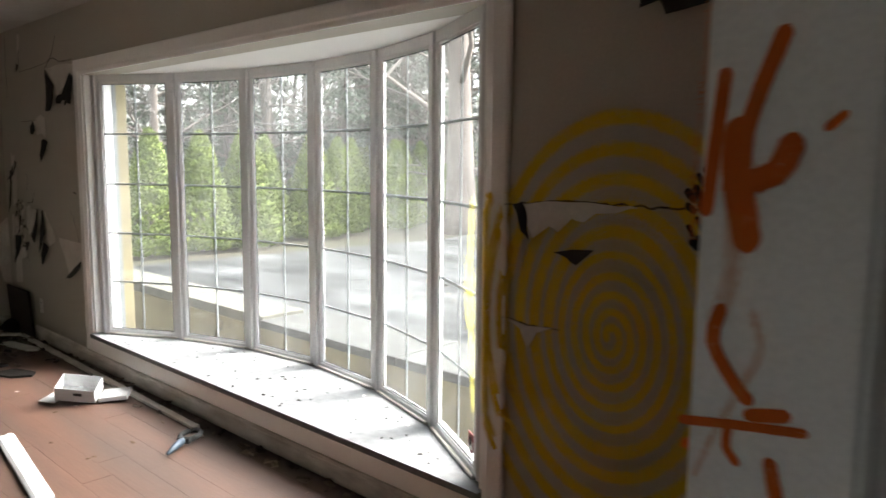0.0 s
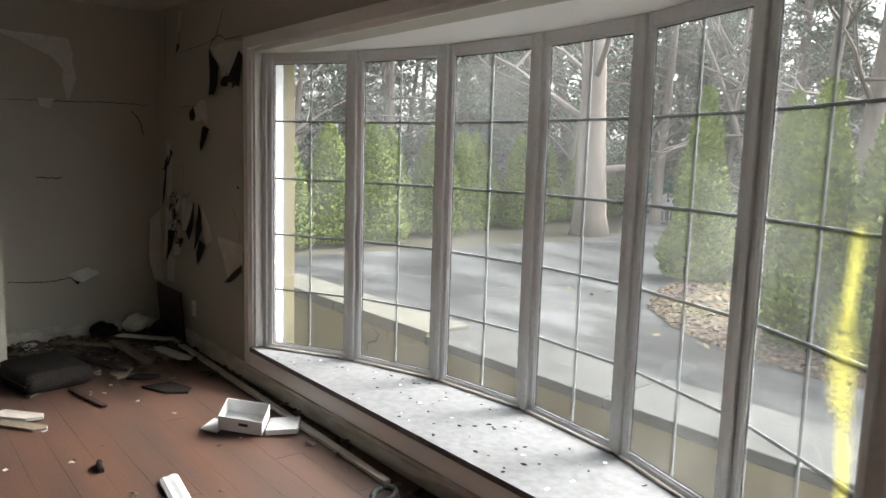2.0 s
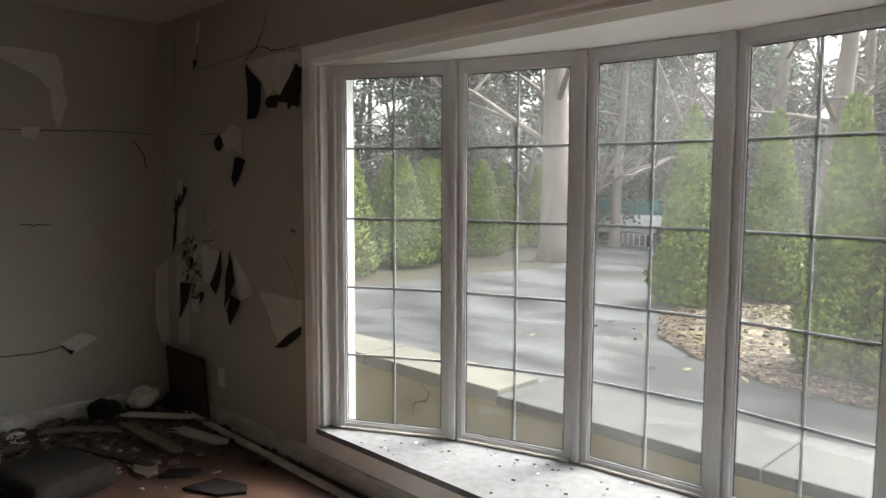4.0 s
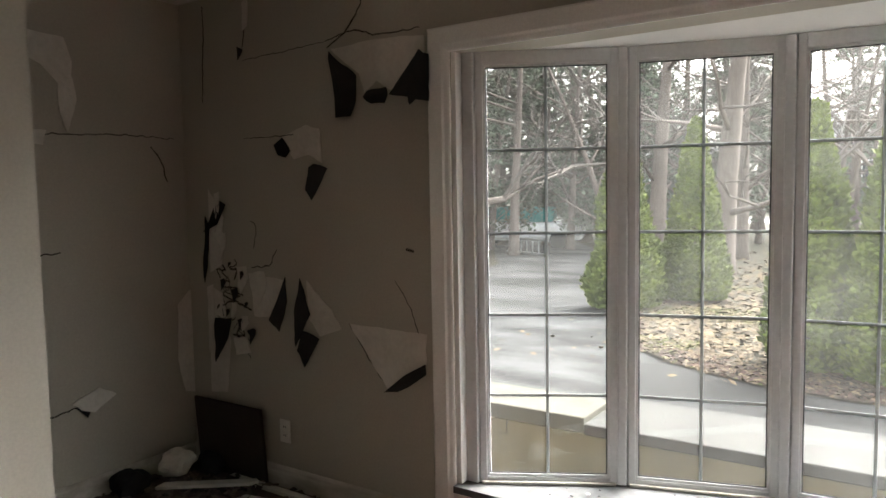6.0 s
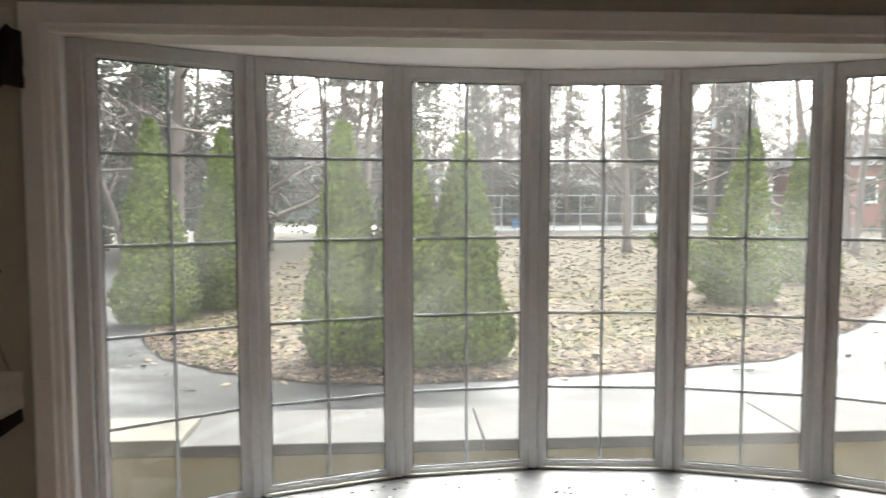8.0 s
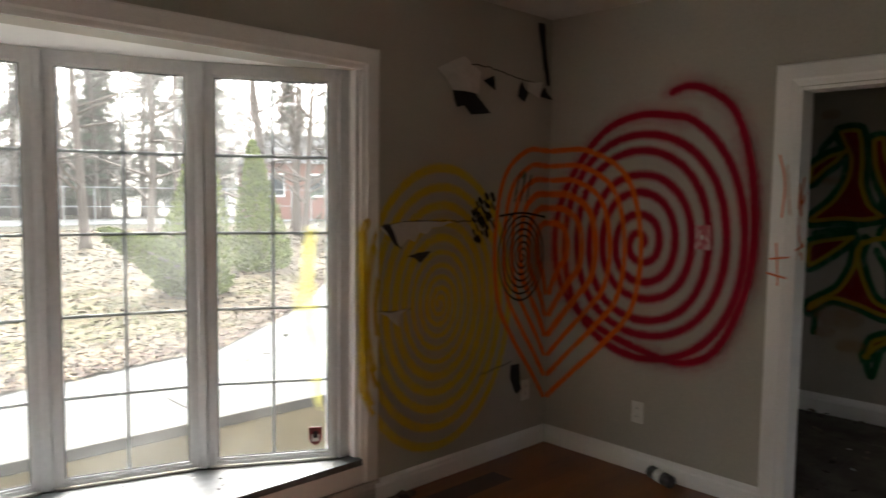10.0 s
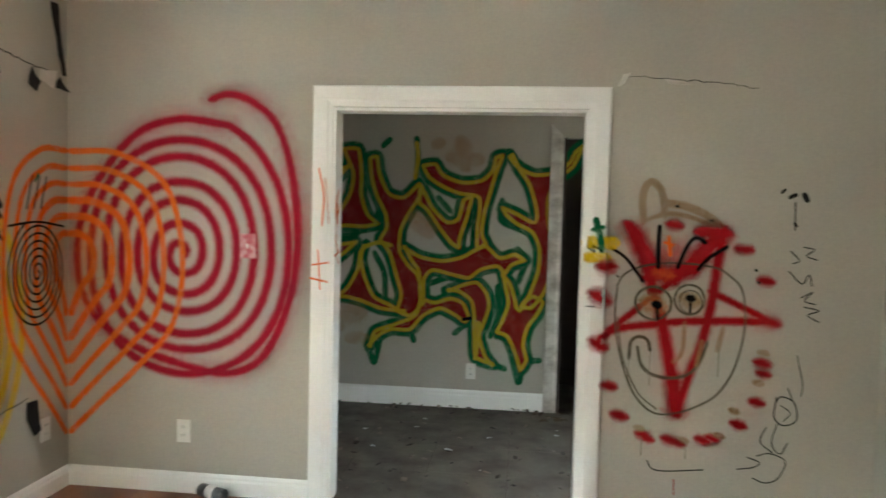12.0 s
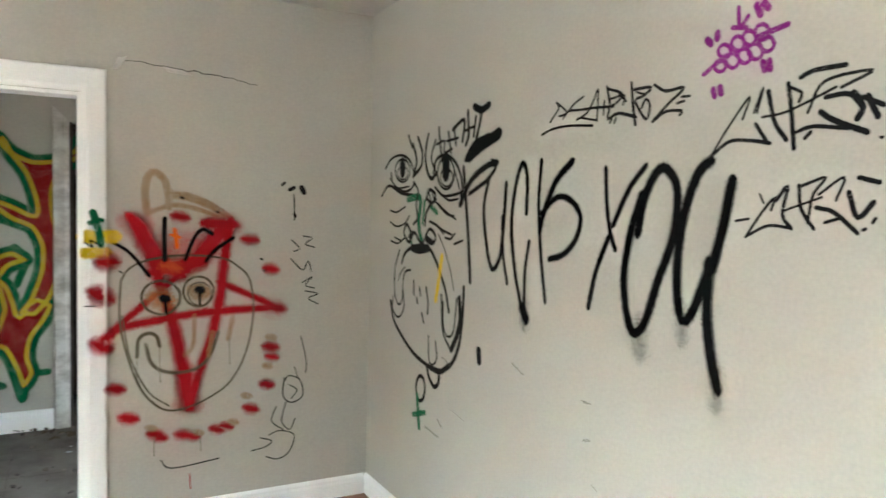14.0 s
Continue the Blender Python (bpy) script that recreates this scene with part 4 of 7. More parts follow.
face = drawing("graffiti", "black line drawing of a distorted mask with green and yellow strokes", "south")
line(face, INK, 0.0154, (4.791, 1.674), (4.719, 1.717), (4.610, 1.727), (4.517, 1.698), (4.479, 1.650))
line(face, INK, 0.0154, (4.722, 1.649), (4.699, 1.600), (4.601, 1.561), (4.509, 1.564), (4.469, 1.589))
line(face, INK, 0.0168, (4.832, 1.542), (4.745, 1.588), (4.600, 1.550), (4.473, 1.541))
line(face, INK, 0.0112, (4.734, 1.623), (4.646, 1.577), (4.522, 1.580))
line(face, INK, 0.0126, (4.519, 1.632), (4.554, 1.607), (4.609, 1.604), (4.657, 1.626), (4.676, 1.661), (4.656, 1.694), (4.606, 1.708), (4.552, 1.697), (4.518, 1.667), (4.519, 1.632))
line(face, INK, 0.0630, (4.595, 1.687), (4.593, 1.650))
line(face, INK, 0.0084, (4.541, 1.630), (4.566, 1.616), (4.604, 1.614), (4.637, 1.627), (4.650, 1.648), (4.635, 1.668), (4.601, 1.676), (4.564, 1.670), (4.540, 1.652), (4.541, 1.630))
line(face, INK, 0.0182, (4.279, 1.633), (4.251, 1.689), (4.167, 1.700), (4.094, 1.671), (4.045, 1.617), (4.024, 1.556))
line(face, INK, 0.0154, (4.260, 1.570), (4.192, 1.535), (4.096, 1.537), (4.028, 1.549))
line(face, INK, 0.0126, (4.223, 1.550), (4.142, 1.516), (4.062, 1.520))
line(face, INK, 0.0140, (4.100, 1.599), (4.131, 1.567), (4.181, 1.563), (4.225, 1.588), (4.243, 1.632), (4.225, 1.673), (4.180, 1.691), (4.131, 1.679), (4.100, 1.642), (4.100, 1.599))
line(face, INK, 0.0770, (4.170, 1.675), (4.168, 1.628))
line(face, INK, 0.0098, (4.112, 1.594), (4.136, 1.576), (4.172, 1.573), (4.204, 1.588), (4.216, 1.613), (4.203, 1.636), (4.170, 1.647), (4.135, 1.639), (4.112, 1.619), (4.112, 1.594))
line(face, INK, 0.0280, (4.036, 1.543), (4.030, 1.507))
line(face, INK, 0.0112, (4.112, 1.663), (4.071, 1.595), (4.051, 1.561))
line(face, INK, 0.0168, (4.535, 1.812), (4.496, 1.758))
line(face, INK, 0.0224, (4.485, 1.768), (4.446, 1.694), (4.477, 1.625))
line(face, INK, 0.0210, (4.435, 1.794), (4.392, 1.729), (4.399, 1.667), (4.466, 1.630))
line(face, INK, 0.0224, (4.335, 1.798), (4.359, 1.726), (4.344, 1.652), (4.299, 1.609), (4.248, 1.631))
line(face, INK, 0.0168, (4.266, 1.768), (4.303, 1.699), (4.264, 1.642))
line(face, INK, 0.0140, (4.254, 1.751), (4.185, 1.760), (4.187, 1.713), (4.120, 1.723))
line(face, INK, 0.0168, (4.238, 1.820), (4.211, 1.705))
line(face, INK, 0.0168, (4.152, 1.794), (4.129, 1.709))
line(face, INK, 0.0140, (4.165, 1.758), (4.071, 1.764))
line(face, INK, 0.0168, (4.106, 1.808), (4.088, 1.738))
line(face, INK, 0.0196, (4.115, 1.800), (4.025, 1.831), (4.034, 1.748))
line(face, INK, 0.0210, (3.996, 1.861), (3.987, 1.768), (4.007, 1.732))
line(face, INK, 0.0140, (4.018, 1.786), (3.950, 1.797))
line(face, INK, 0.0182, (3.935, 1.832), (3.948, 1.763))
line(face, INK, 0.0224, (3.891, 1.855), (3.904, 1.804), (3.926, 1.752))
line(face, INK, 0.0336, (3.945, 1.872), (3.895, 1.854), (3.843, 1.866))
line(face, INK, 0.0560, (3.982, 1.683), (3.899, 1.716), (3.832, 1.736), (3.772, 1.754))
line(face, INK, 0.0308, (4.003, 1.675), (3.942, 1.728), (3.841, 1.752))
line(face, GREEN, 0.04, (4.525, 1.523), (4.403, 1.525), (4.414, 1.417), (4.382, 1.338))
line(face, GREEN, 0.03, (4.303, 1.493), (4.244, 1.464))
line(face, GREEN, 0.022, (4.358, 1.512), (4.375, 1.413))
line(face, GREEN, 0.02, (4.498, 1.364), (4.478, 1.313))
line(face, INK, 0.0168, (4.470, 1.599), (4.422, 1.555), (4.442, 1.502), (4.427, 1.437), (4.466, 1.411))
line(face, INK, 0.0182, (4.342, 1.522), (4.317, 1.561), (4.258, 1.541), (4.288, 1.502), (4.342, 1.527))
line(face, INK, 0.0196, (4.252, 1.517), (4.293, 1.502), (4.339, 1.463), (4.352, 1.409))
line(face, INK, 0.0112, (4.322, 1.554), (4.299, 1.517))
line(face, INK, 0.0112, (4.291, 1.558), (4.273, 1.522))
line(face, INK, 0.0182, (4.493, 1.374), (4.537, 1.409), (4.565, 1.366), (4.508, 1.327), (4.458, 1.373), (4.410, 1.342), (4.370, 1.329), (4.334, 1.370), (4.298, 1.393), (4.249, 1.363), (4.273, 1.331), (4.332, 1.340))
line(face, INK, 0.0308, (4.327, 1.350), (4.284, 1.338))
line(face, INK, 0.0280, (4.504, 1.353), (4.469, 1.370))
line(face, INK, 0.0112, (4.725, 1.470), (4.653, 1.462), (4.559, 1.487))
line(face, INK, 0.0112, (4.722, 1.415), (4.649, 1.395), (4.562, 1.411), (4.509, 1.446))
line(face, INK, 0.0112, (4.711, 1.325), (4.632, 1.316), (4.546, 1.349))
line(face, INK, 0.0098, (4.672, 1.343), (4.588, 1.328))
line(face, INK, 0.0112, (4.257, 1.512), (4.199, 1.479), (4.144, 1.456), (4.091, 1.452))
line(face, INK, 0.0112, (4.231, 1.502), (4.164, 1.470), (4.077, 1.439))
line(face, INK, 0.0126, (4.225, 1.403), (4.164, 1.386), (4.111, 1.376))
line(face, INK, 0.0126, (4.163, 1.362), (4.119, 1.357), (4.083, 1.379))
line(face, INK, 0.0126, (4.085, 1.338), (4.017, 1.355))
line(face, INK, 0.0154, (4.305, 1.425), (4.236, 1.409), (4.179, 1.378))
line(face, INK, 0.0210, (4.583, 1.228), (4.554, 1.270), (4.495, 1.299), (4.409, 1.317), (4.326, 1.316), (4.271, 1.287), (4.216, 1.231), (4.151, 1.143), (4.118, 1.060))
line(face, INK, 0.0448, (4.472, 1.303), (4.402, 1.297), (4.320, 1.309))
line(face, INK, 0.0140, (4.611, 1.285), (4.658, 1.196), (4.658, 1.087), (4.616, 1.030), (4.573, 1.057), (4.566, 1.150), (4.537, 1.192), (4.490, 1.201))
line(face, INK, 0.0140, (4.670, 1.064), (4.680, 1.003), (4.613, 0.969), (4.553, 1.020), (4.563, 1.098))
line(face, INK, 0.0098, (4.616, 1.145), (4.593, 1.180), (4.551, 1.210))
line(face, INK, 0.0238, (4.702, 1.033), (4.664, 0.951), (4.564, 0.885), (4.440, 0.829), (4.298, 0.801), (4.193, 0.798), (4.087, 0.849), (4.031, 0.929), (4.012, 1.000), (4.002, 1.069), (3.998, 1.170))
line(face, INK, 0.0336, (4.032, 1.122), (4.023, 1.043), (4.047, 0.971), (4.090, 0.908))
line(face, INK, 0.0308, (4.271, 0.797), (4.183, 0.798), (4.106, 0.838))
line(face, INK, 0.0126, (4.168, 1.093), (4.163, 0.999), (4.127, 0.956), (4.080, 0.977), (4.061, 1.061), (4.055, 1.119))
line(face, INK, 0.0168, (4.185, 1.120), (4.167, 0.975), (4.110, 0.914))
line(face, INK, 0.0084, (4.224, 1.374), (4.160, 1.306), (4.107, 1.217), (4.080, 1.150))
line(face, INK, 0.0168, (4.452, 1.153), (4.449, 1.095))
line(face, INK, 0.0154, (4.393, 1.129), (4.380, 1.098))
line(face, INK, 0.0168, (4.327, 1.136), (4.307, 1.076), (4.310, 1.027))
line(face, INK, 0.0154, (4.365, 1.019), (4.346, 0.982))
line(face, INK, 0.0168, (4.419, 1.080), (4.412, 1.061))
line(face, INK, 0.0126, (4.294, 0.930), (4.289, 0.832), (4.256, 0.812), (4.216, 0.847), (4.230, 0.917))
line(face, INK, 0.0252, (4.308, 0.796), (4.279, 0.748), (4.230, 0.722), (4.195, 0.750), (4.193, 0.801))
line(face, INK, 0.0210, (4.322, 0.675), (4.341, 0.642), (4.370, 0.630), (4.397, 0.644), (4.409, 0.679), (4.398, 0.717), (4.372, 0.740), (4.342, 0.738), (4.322, 0.712), (4.322, 0.675))
line(face, YELLOW, 0.034, (4.188, 1.281), (4.205, 1.208), (4.234, 1.095))
line(face, INK, 0.0392, (3.874, 0.940), (3.868, 0.904))
line(face, GREEN, 0.034, (4.395, 0.646), (4.371, 0.512))
line(face, GREEN, 0.03, (4.431, 0.552), (4.319, 0.589))
words = drawing("graffiti", "large black sprayed words with soft drips", "south")
line(words, BLACK_SPRAY, 0.0382, (4.04, 1.50), (3.96, 1.59), (3.85, 1.64), (3.78, 1.65))
line(words, BLACK_SPRAY, 0.0298, (4.02, 1.64), (3.98, 1.42), (3.96, 1.28), (3.95, 1.20))
line(words, BLACK_SPRAY, 0.0255, (3.97, 1.54), (3.84, 1.59), (3.78, 1.64), (3.81, 1.66))
line(words, BLACK_SPRAY, 0.0306, (3.83, 1.59), (3.86, 1.48), (3.83, 1.33), (3.79, 1.26), (3.74, 1.31), (3.72, 1.44), (3.71, 1.57))
line(words, BLACK_SPRAY, 0.0255, (3.73, 1.45), (3.72, 1.32), (3.69, 1.22))
line(words, BLACK_SPRAY, 0.0289, (3.58, 1.47), (3.58, 1.59), (3.61, 1.64), (3.65, 1.56), (3.67, 1.42), (3.64, 1.26), (3.60, 1.15))
line(words, BLACK_SPRAY, 0.0255, (3.56, 1.37), (3.58, 1.27), (3.58, 1.14))
line(words, BLACK_SPRAY, 0.0595, (3.59, 1.14), (3.57, 1.11))
line(words, BLACK_SPRAY, 0.0255, (3.50, 1.64), (3.51, 1.50), (3.49, 1.33), (3.46, 1.18))
line(words, BLACK_SPRAY, 0.0382, (3.34, 1.63), (3.42, 1.57), (3.48, 1.47), (3.50, 1.41))
line(words, BLACK_SPRAY, 0.0306, (3.49, 1.47), (3.41, 1.52), (3.34, 1.51), (3.29, 1.46), (3.31, 1.39), (3.37, 1.34), (3.44, 1.32))
line(words, BLACK_SPRAY, 0.0255, (3.18, 1.60), (3.17, 1.49), (3.15, 1.41), (3.13, 1.37))
line(words, BLACK_SPRAY, 0.0289, (3.02, 1.60), (3.08, 1.54), (3.14, 1.44))
line(words, BLACK_SPRAY, 0.0289, (3.16, 1.40), (3.21, 1.30), (3.24, 1.19))
line(words, BLACK_SPRAY, 0.0425, (3.04, 1.42), (3.02, 1.51), (2.98, 1.58), (2.94, 1.59), (2.90, 1.53), (2.91, 1.41), (2.96, 1.29), (3.00, 1.18), (3.04, 1.14), (3.07, 1.18), (3.09, 1.29), (3.07, 1.41), (3.03, 1.52))
line(words, BLACK_SPRAY, 0.0442, (2.80, 1.60), (2.83, 1.58), (2.87, 1.49), (2.89, 1.38), (2.89, 1.27), (2.87, 1.20), (2.84, 1.22), (2.79, 1.33))
line(words, BLACK_SPRAY, 0.0425, (2.73, 1.55), (2.75, 1.45), (2.78, 1.34))
line(words, BLACK_SPRAY, 0.0467, (2.79, 1.35), (2.79, 1.22), (2.77, 1.11), (2.75, 1.05))
line(words, BLACK_SPRAY, 0.0425, (2.76, 1.09), (2.75, 1.05))
for u, z, w in ((3.58, 1.12, 0.08), (3.02, 1.13, 0.10), (2.87, 1.19, 0.08), (2.755, 1.05, 0.08)):
    line(words, BLACK_MIST, w, (u, z + 0.03), (u - 0.002, z - 0.03))
tag_a = drawing("graffiti", "grey marker scribble above the black words", "south")
line(tag_a, MARKER, 0.01, (3.501, 1.727), (3.447, 1.740), (3.361, 1.743), (3.247, 1.733))
line(tag_a, MARKER, 0.009, (3.457, 1.765), (3.413, 1.806), (3.431, 1.825), (3.372, 1.786), (3.411, 1.778))
line(tag_a, MARKER, 0.009, (3.391, 1.769), (3.337, 1.808), (3.293, 1.824))
line(tag_a, MARKER, 0.01, (3.364, 1.790), (3.296, 1.786), (3.245, 1.785), (3.155, 1.779))
line(tag_a, MARKER, 0.009, (3.321, 1.758), (3.275, 1.773), (3.241, 1.812), (3.225, 1.838), (3.227, 1.745))
line(tag_a, MARKER, 0.008, (3.308, 1.763), (3.230, 1.747))
line(tag_a, MARKER, 0.009, (3.196, 1.800), (3.199, 1.761))
line(tag_a, MARKER, 0.012, (3.186, 1.838), (3.172, 1.784), (3.179, 1.746), (3.135, 1.757), (3.063, 1.739))
line(tag_a, MARKER, 0.01, (3.186, 1.834), (3.122, 1.811), (3.139, 1.790), (3.178, 1.778))
line(tag_a, MARKER, 0.009, (3.172, 1.802), (3.111, 1.805), (3.116, 1.780))
line(tag_a, MARKER, 0.013, (3.084, 1.835), (3.076, 1.775), (3.064, 1.719))
line(tag_a, MARKER, 0.011, (3.083, 1.816), (3.007, 1.812), (3.043, 1.791), (3.068, 1.784), (3.023, 1.728), (3.010, 1.764), (3.026, 1.784), (3.041, 1.762))
line(tag_a, MARKER, 0.011, (2.995, 1.817), (2.954, 1.795), (2.891, 1.795), (2.945, 1.759), (2.998, 1.720))
line(tag_a, MARKER, 0.01, (2.994, 1.721), (2.951, 1.741), (2.895, 1.737), (2.902, 1.728))
line(tag_a, MARKER, 0.009, (2.897, 1.773), (2.871, 1.771))
line(tag_a, MARKER, 0.009, (2.912, 1.758), (2.889, 1.761))
line(tag_a, MARKER, 0.009, (3.150, 1.732), (3.144, 1.744))
line(tag_a, MARKER, 0.009, (3.169, 1.734), (3.162, 1.744))
line(tag_a, MARKER, 0.008, (3.146, 1.824), (3.103, 1.787))
line(tag_a, MARKER, 0.008, (3.065, 1.808), (3.035, 1.798))
tag_b = drawing("graffiti", "large black marker scribble with sharp points", "south")
line(tag_b, MARKER, 0.0078, (2.799, 1.611), (2.746, 1.682), (2.689, 1.746), (2.707, 1.696))
line(tag_b, MARKER, 0.0112, (2.799, 1.611), (2.744, 1.646), (2.681, 1.644), (2.631, 1.634))
line(tag_b, MARKER, 0.0078, (2.676, 1.708), (2.653, 1.763), (2.668, 1.707))
line(tag_b, MARKER, 0.0146, (2.64, 1.75), (2.62, 1.68), (2.59, 1.64))
line(tag_b, MARKER, 0.0123, (2.67, 1.68), (2.64, 1.64))
line(tag_b, MARKER, 0.0078, (2.653, 1.695), (2.588, 1.701), (2.479, 1.738))
line(tag_b, MARKER, 0.0146, (2.59, 1.76), (2.58, 1.70), (2.57, 1.62))
line(tag_b, MARKER, 0.0101, (2.587, 1.753), (2.556, 1.737), (2.562, 1.719))
line(tag_b, MARKER, 0.0134, (2.56, 1.77), (2.53, 1.78), (2.46, 1.78))
line(tag_b, MARKER, 0.009, (2.540, 1.693), (2.505, 1.753), (2.404, 1.760), (2.467, 1.736))
line(tag_b, MARKER, 0.0134, (2.50, 1.72), (2.45, 1.72), (2.42, 1.69))
line(tag_b, MARKER, 0.0157, (2.51, 1.69), (2.48, 1.67), (2.41, 1.64))
line(tag_b, MARKER, 0.0112, (2.568, 1.653), (2.526, 1.662), (2.451, 1.651))
line(tag_b, MARKER, 0.0112, (2.544, 1.639), (2.532, 1.650))
line(tag_b, MARKER, 0.0179, (2.44, 1.72), (2.42, 1.69), (2.43, 1.67))
line(tag_b, MARKER, 0.0134, (2.42, 1.71), (2.38, 1.69))
line(tag_b, MARKER, 0.0168, (2.41, 1.71), (2.39, 1.67))
line(tag_b, MARKER, 0.0134, (2.38, 1.63), (2.38, 1.63))
tag_c = drawing("graffiti", "small black marker scribble with sharp points", "south")
line(tag_c, MARKER, 0.0078, (2.715, 1.458), (2.679, 1.464))
line(tag_c, MARKER, 0.009, (2.685, 1.422), (2.642, 1.481), (2.611, 1.513), (2.620, 1.485))
line(tag_c, MARKER, 0.009, (2.682, 1.424), (2.626, 1.449), (2.568, 1.445))
line(tag_c, MARKER, 0.0067, (2.651, 1.520), (2.640, 1.500))
line(tag_c, MARKER, 0.0112, (2.607, 1.507), (2.580, 1.537), (2.591, 1.475), (2.568, 1.445))
line(tag_c, MARKER, 0.0067, (2.591, 1.482), (2.499, 1.512))
line(tag_c, MARKER, 0.0112, (2.553, 1.537), (2.546, 1.488), (2.515, 1.446))
line(tag_c, MARKER, 0.009, (2.546, 1.537), (2.492, 1.553), (2.519, 1.518), (2.529, 1.458))
line(tag_c, MARKER, 0.0078, (2.506, 1.518), (2.452, 1.552), (2.467, 1.506))
line(tag_c, MARKER, 0.0123, (2.51, 1.49), (2.47, 1.48), (2.42, 1.44))
line(tag_c, MARKER, 0.009, (2.490, 1.459), (2.459, 1.468))
line(tag_c, MARKER, 0.0146, (2.44, 1.52), (2.42, 1.47), (2.39, 1.50))
line(tag_c, MARKER, 0.0123, (2.42, 1.55), (2.38, 1.54))
line(tag_c, MARKER, 0.009, (2.389, 1.461), (2.384, 1.469))
line(tag_c, MARKER, 0.009, (2.408, 1.446), (2.403, 1.448))
berry = drawing("graffiti", "purple marker cluster of rings with a stem", "south")
line(berry, PURPLE, 0.012, (2.749, 1.860), (2.753, 1.850), (2.766, 1.847), (2.780, 1.855), (2.786, 1.867), (2.781, 1.877), (2.768, 1.880), (2.754, 1.872), (2.749, 1.860))
line(berry, PURPLE, 0.012, (2.709, 1.871), (2.715, 1.860), (2.727, 1.857), (2.741, 1.865), (2.748, 1.878), (2.742, 1.889), (2.729, 1.892), (2.716, 1.884), (2.709, 1.871))
line(berry, PURPLE, 0.012, (2.679, 1.878), (2.684, 1.867), (2.696, 1.864), (2.709, 1.872), (2.716, 1.885), (2.710, 1.896), (2.698, 1.898), (2.685, 1.891), (2.679, 1.878))
line(berry, PURPLE, 0.012, (2.643, 1.883), (2.648, 1.872), (2.662, 1.869), (2.676, 1.877), (2.682, 1.891), (2.677, 1.903), (2.663, 1.905), (2.650, 1.897), (2.643, 1.883))
line(berry, PURPLE, 0.012, (2.762, 1.828), (2.766, 1.819), (2.778, 1.817), (2.790, 1.823), (2.796, 1.833), (2.791, 1.842), (2.779, 1.844), (2.767, 1.838), (2.762, 1.828))
line(berry, PURPLE, 0.012, (2.723, 1.834), (2.729, 1.823), (2.742, 1.820), (2.755, 1.828), (2.762, 1.841), (2.756, 1.852), (2.743, 1.855), (2.730, 1.847), (2.723, 1.834))
line(berry, PURPLE, 0.012, (2.690, 1.839), (2.696, 1.828), (2.708, 1.825), (2.721, 1.833), (2.728, 1.846), (2.723, 1.856), (2.710, 1.859), (2.697, 1.852), (2.690, 1.839))
line(berry, PURPLE, 0.012, (2.659, 1.843), (2.664, 1.832), (2.678, 1.829), (2.692, 1.837), (2.699, 1.851), (2.693, 1.863), (2.679, 1.865), (2.665, 1.857), (2.659, 1.843))
line(berry, PURPLE, 0.012, (2.630, 1.856), (2.635, 1.844), (2.648, 1.841), (2.662, 1.849), (2.669, 1.863), (2.663, 1.875), (2.650, 1.877), (2.637, 1.869), (2.630, 1.856))
line(berry, PURPLE, 0.016, (2.827, 1.819), (2.763, 1.852))
line(berry, PURPLE, 0.016, (2.670, 1.880), (2.598, 1.891))
line(berry, PURPLE, 0.014, (2.731, 1.958), (2.725, 1.913), (2.703, 1.932))
line(berry, PURPLE, 0.014, (2.745, 1.915), (2.706, 1.907))
line(berry, PURPLE, 0.022, (2.82, 1.90), (2.81, 1.89))
line(berry, PURPLE, 0.022, (2.79, 1.91), (2.79, 1.90))
line(berry, PURPLE, 0.022, (2.68, 1.95), (2.67, 1.93))
line(berry, PURPLE, 0.022, (2.66, 1.95), (2.65, 1.94))
line(berry, PURPLE, 0.02, (2.658, 1.818), (2.652, 1.802))
line(berry, PURPLE, 0.02, (2.641, 1.818), (2.638, 1.802))
line(berry, PURPLE, 0.02, (2.796, 1.776), (2.792, 1.762))
line(berry, PURPLE, 0.02, (2.776, 1.779), (2.772, 1.765))
star = drawing("graffiti", "red sprayed star over a grey round outline with blots", "east")
line(star, TAN, 0.045, (-2.846, 1.440), (-2.838, 1.542), (-2.857, 1.607), (-2.886, 1.616), (-2.918, 1.583), (-2.936, 1.519), (-2.939, 1.468))
line(star, TAN, 0.05, (-2.944, 1.520), (-3.032, 1.509), (-3.123, 1.472), (-3.190, 1.426))
line(star, TAN, 0.03, (-2.858, 1.440), (-2.957, 1.473), (-3.059, 1.457), (-3.163, 1.420))
line(star, RED, 0.1, (-2.790, 1.400), (-2.846, 1.286), (-2.897, 1.130), (-2.953, 0.944), (-2.993, 0.757), (-3.020, 0.567))
line(star, RED, 0.078, (-3.209, 1.394), (-3.186, 1.259), (-3.167, 1.071), (-3.130, 0.883), (-3.079, 0.724), (-3.028, 0.553))
line(star, RED, 0.066, (-2.673, 0.885), (-2.739, 0.928), (-2.886, 0.953), (-3.089, 0.979), (-3.421, 0.992))
line(star, RED, 0.06, (-2.673, 0.885), (-2.811, 1.007), (-2.947, 1.129), (-3.086, 1.259), (-3.209, 1.380))
line(star, RED, 0.056, (-3.167, 1.116), (-3.303, 1.053), (-3.426, 0.991))
line(star, RED, 0.12, (-2.846, 1.311), (-2.946, 1.186), (-3.035, 1.212), (-3.125, 1.318))
line(star, RED, 0.1, (-3.111, 1.392), (-3.209, 1.388))
line(star, RED, 0.09, (-2.785, 1.408), (-2.822, 1.375))
line(star, RED, 0.1, (-3.015, 0.621), (-3.031, 0.561))
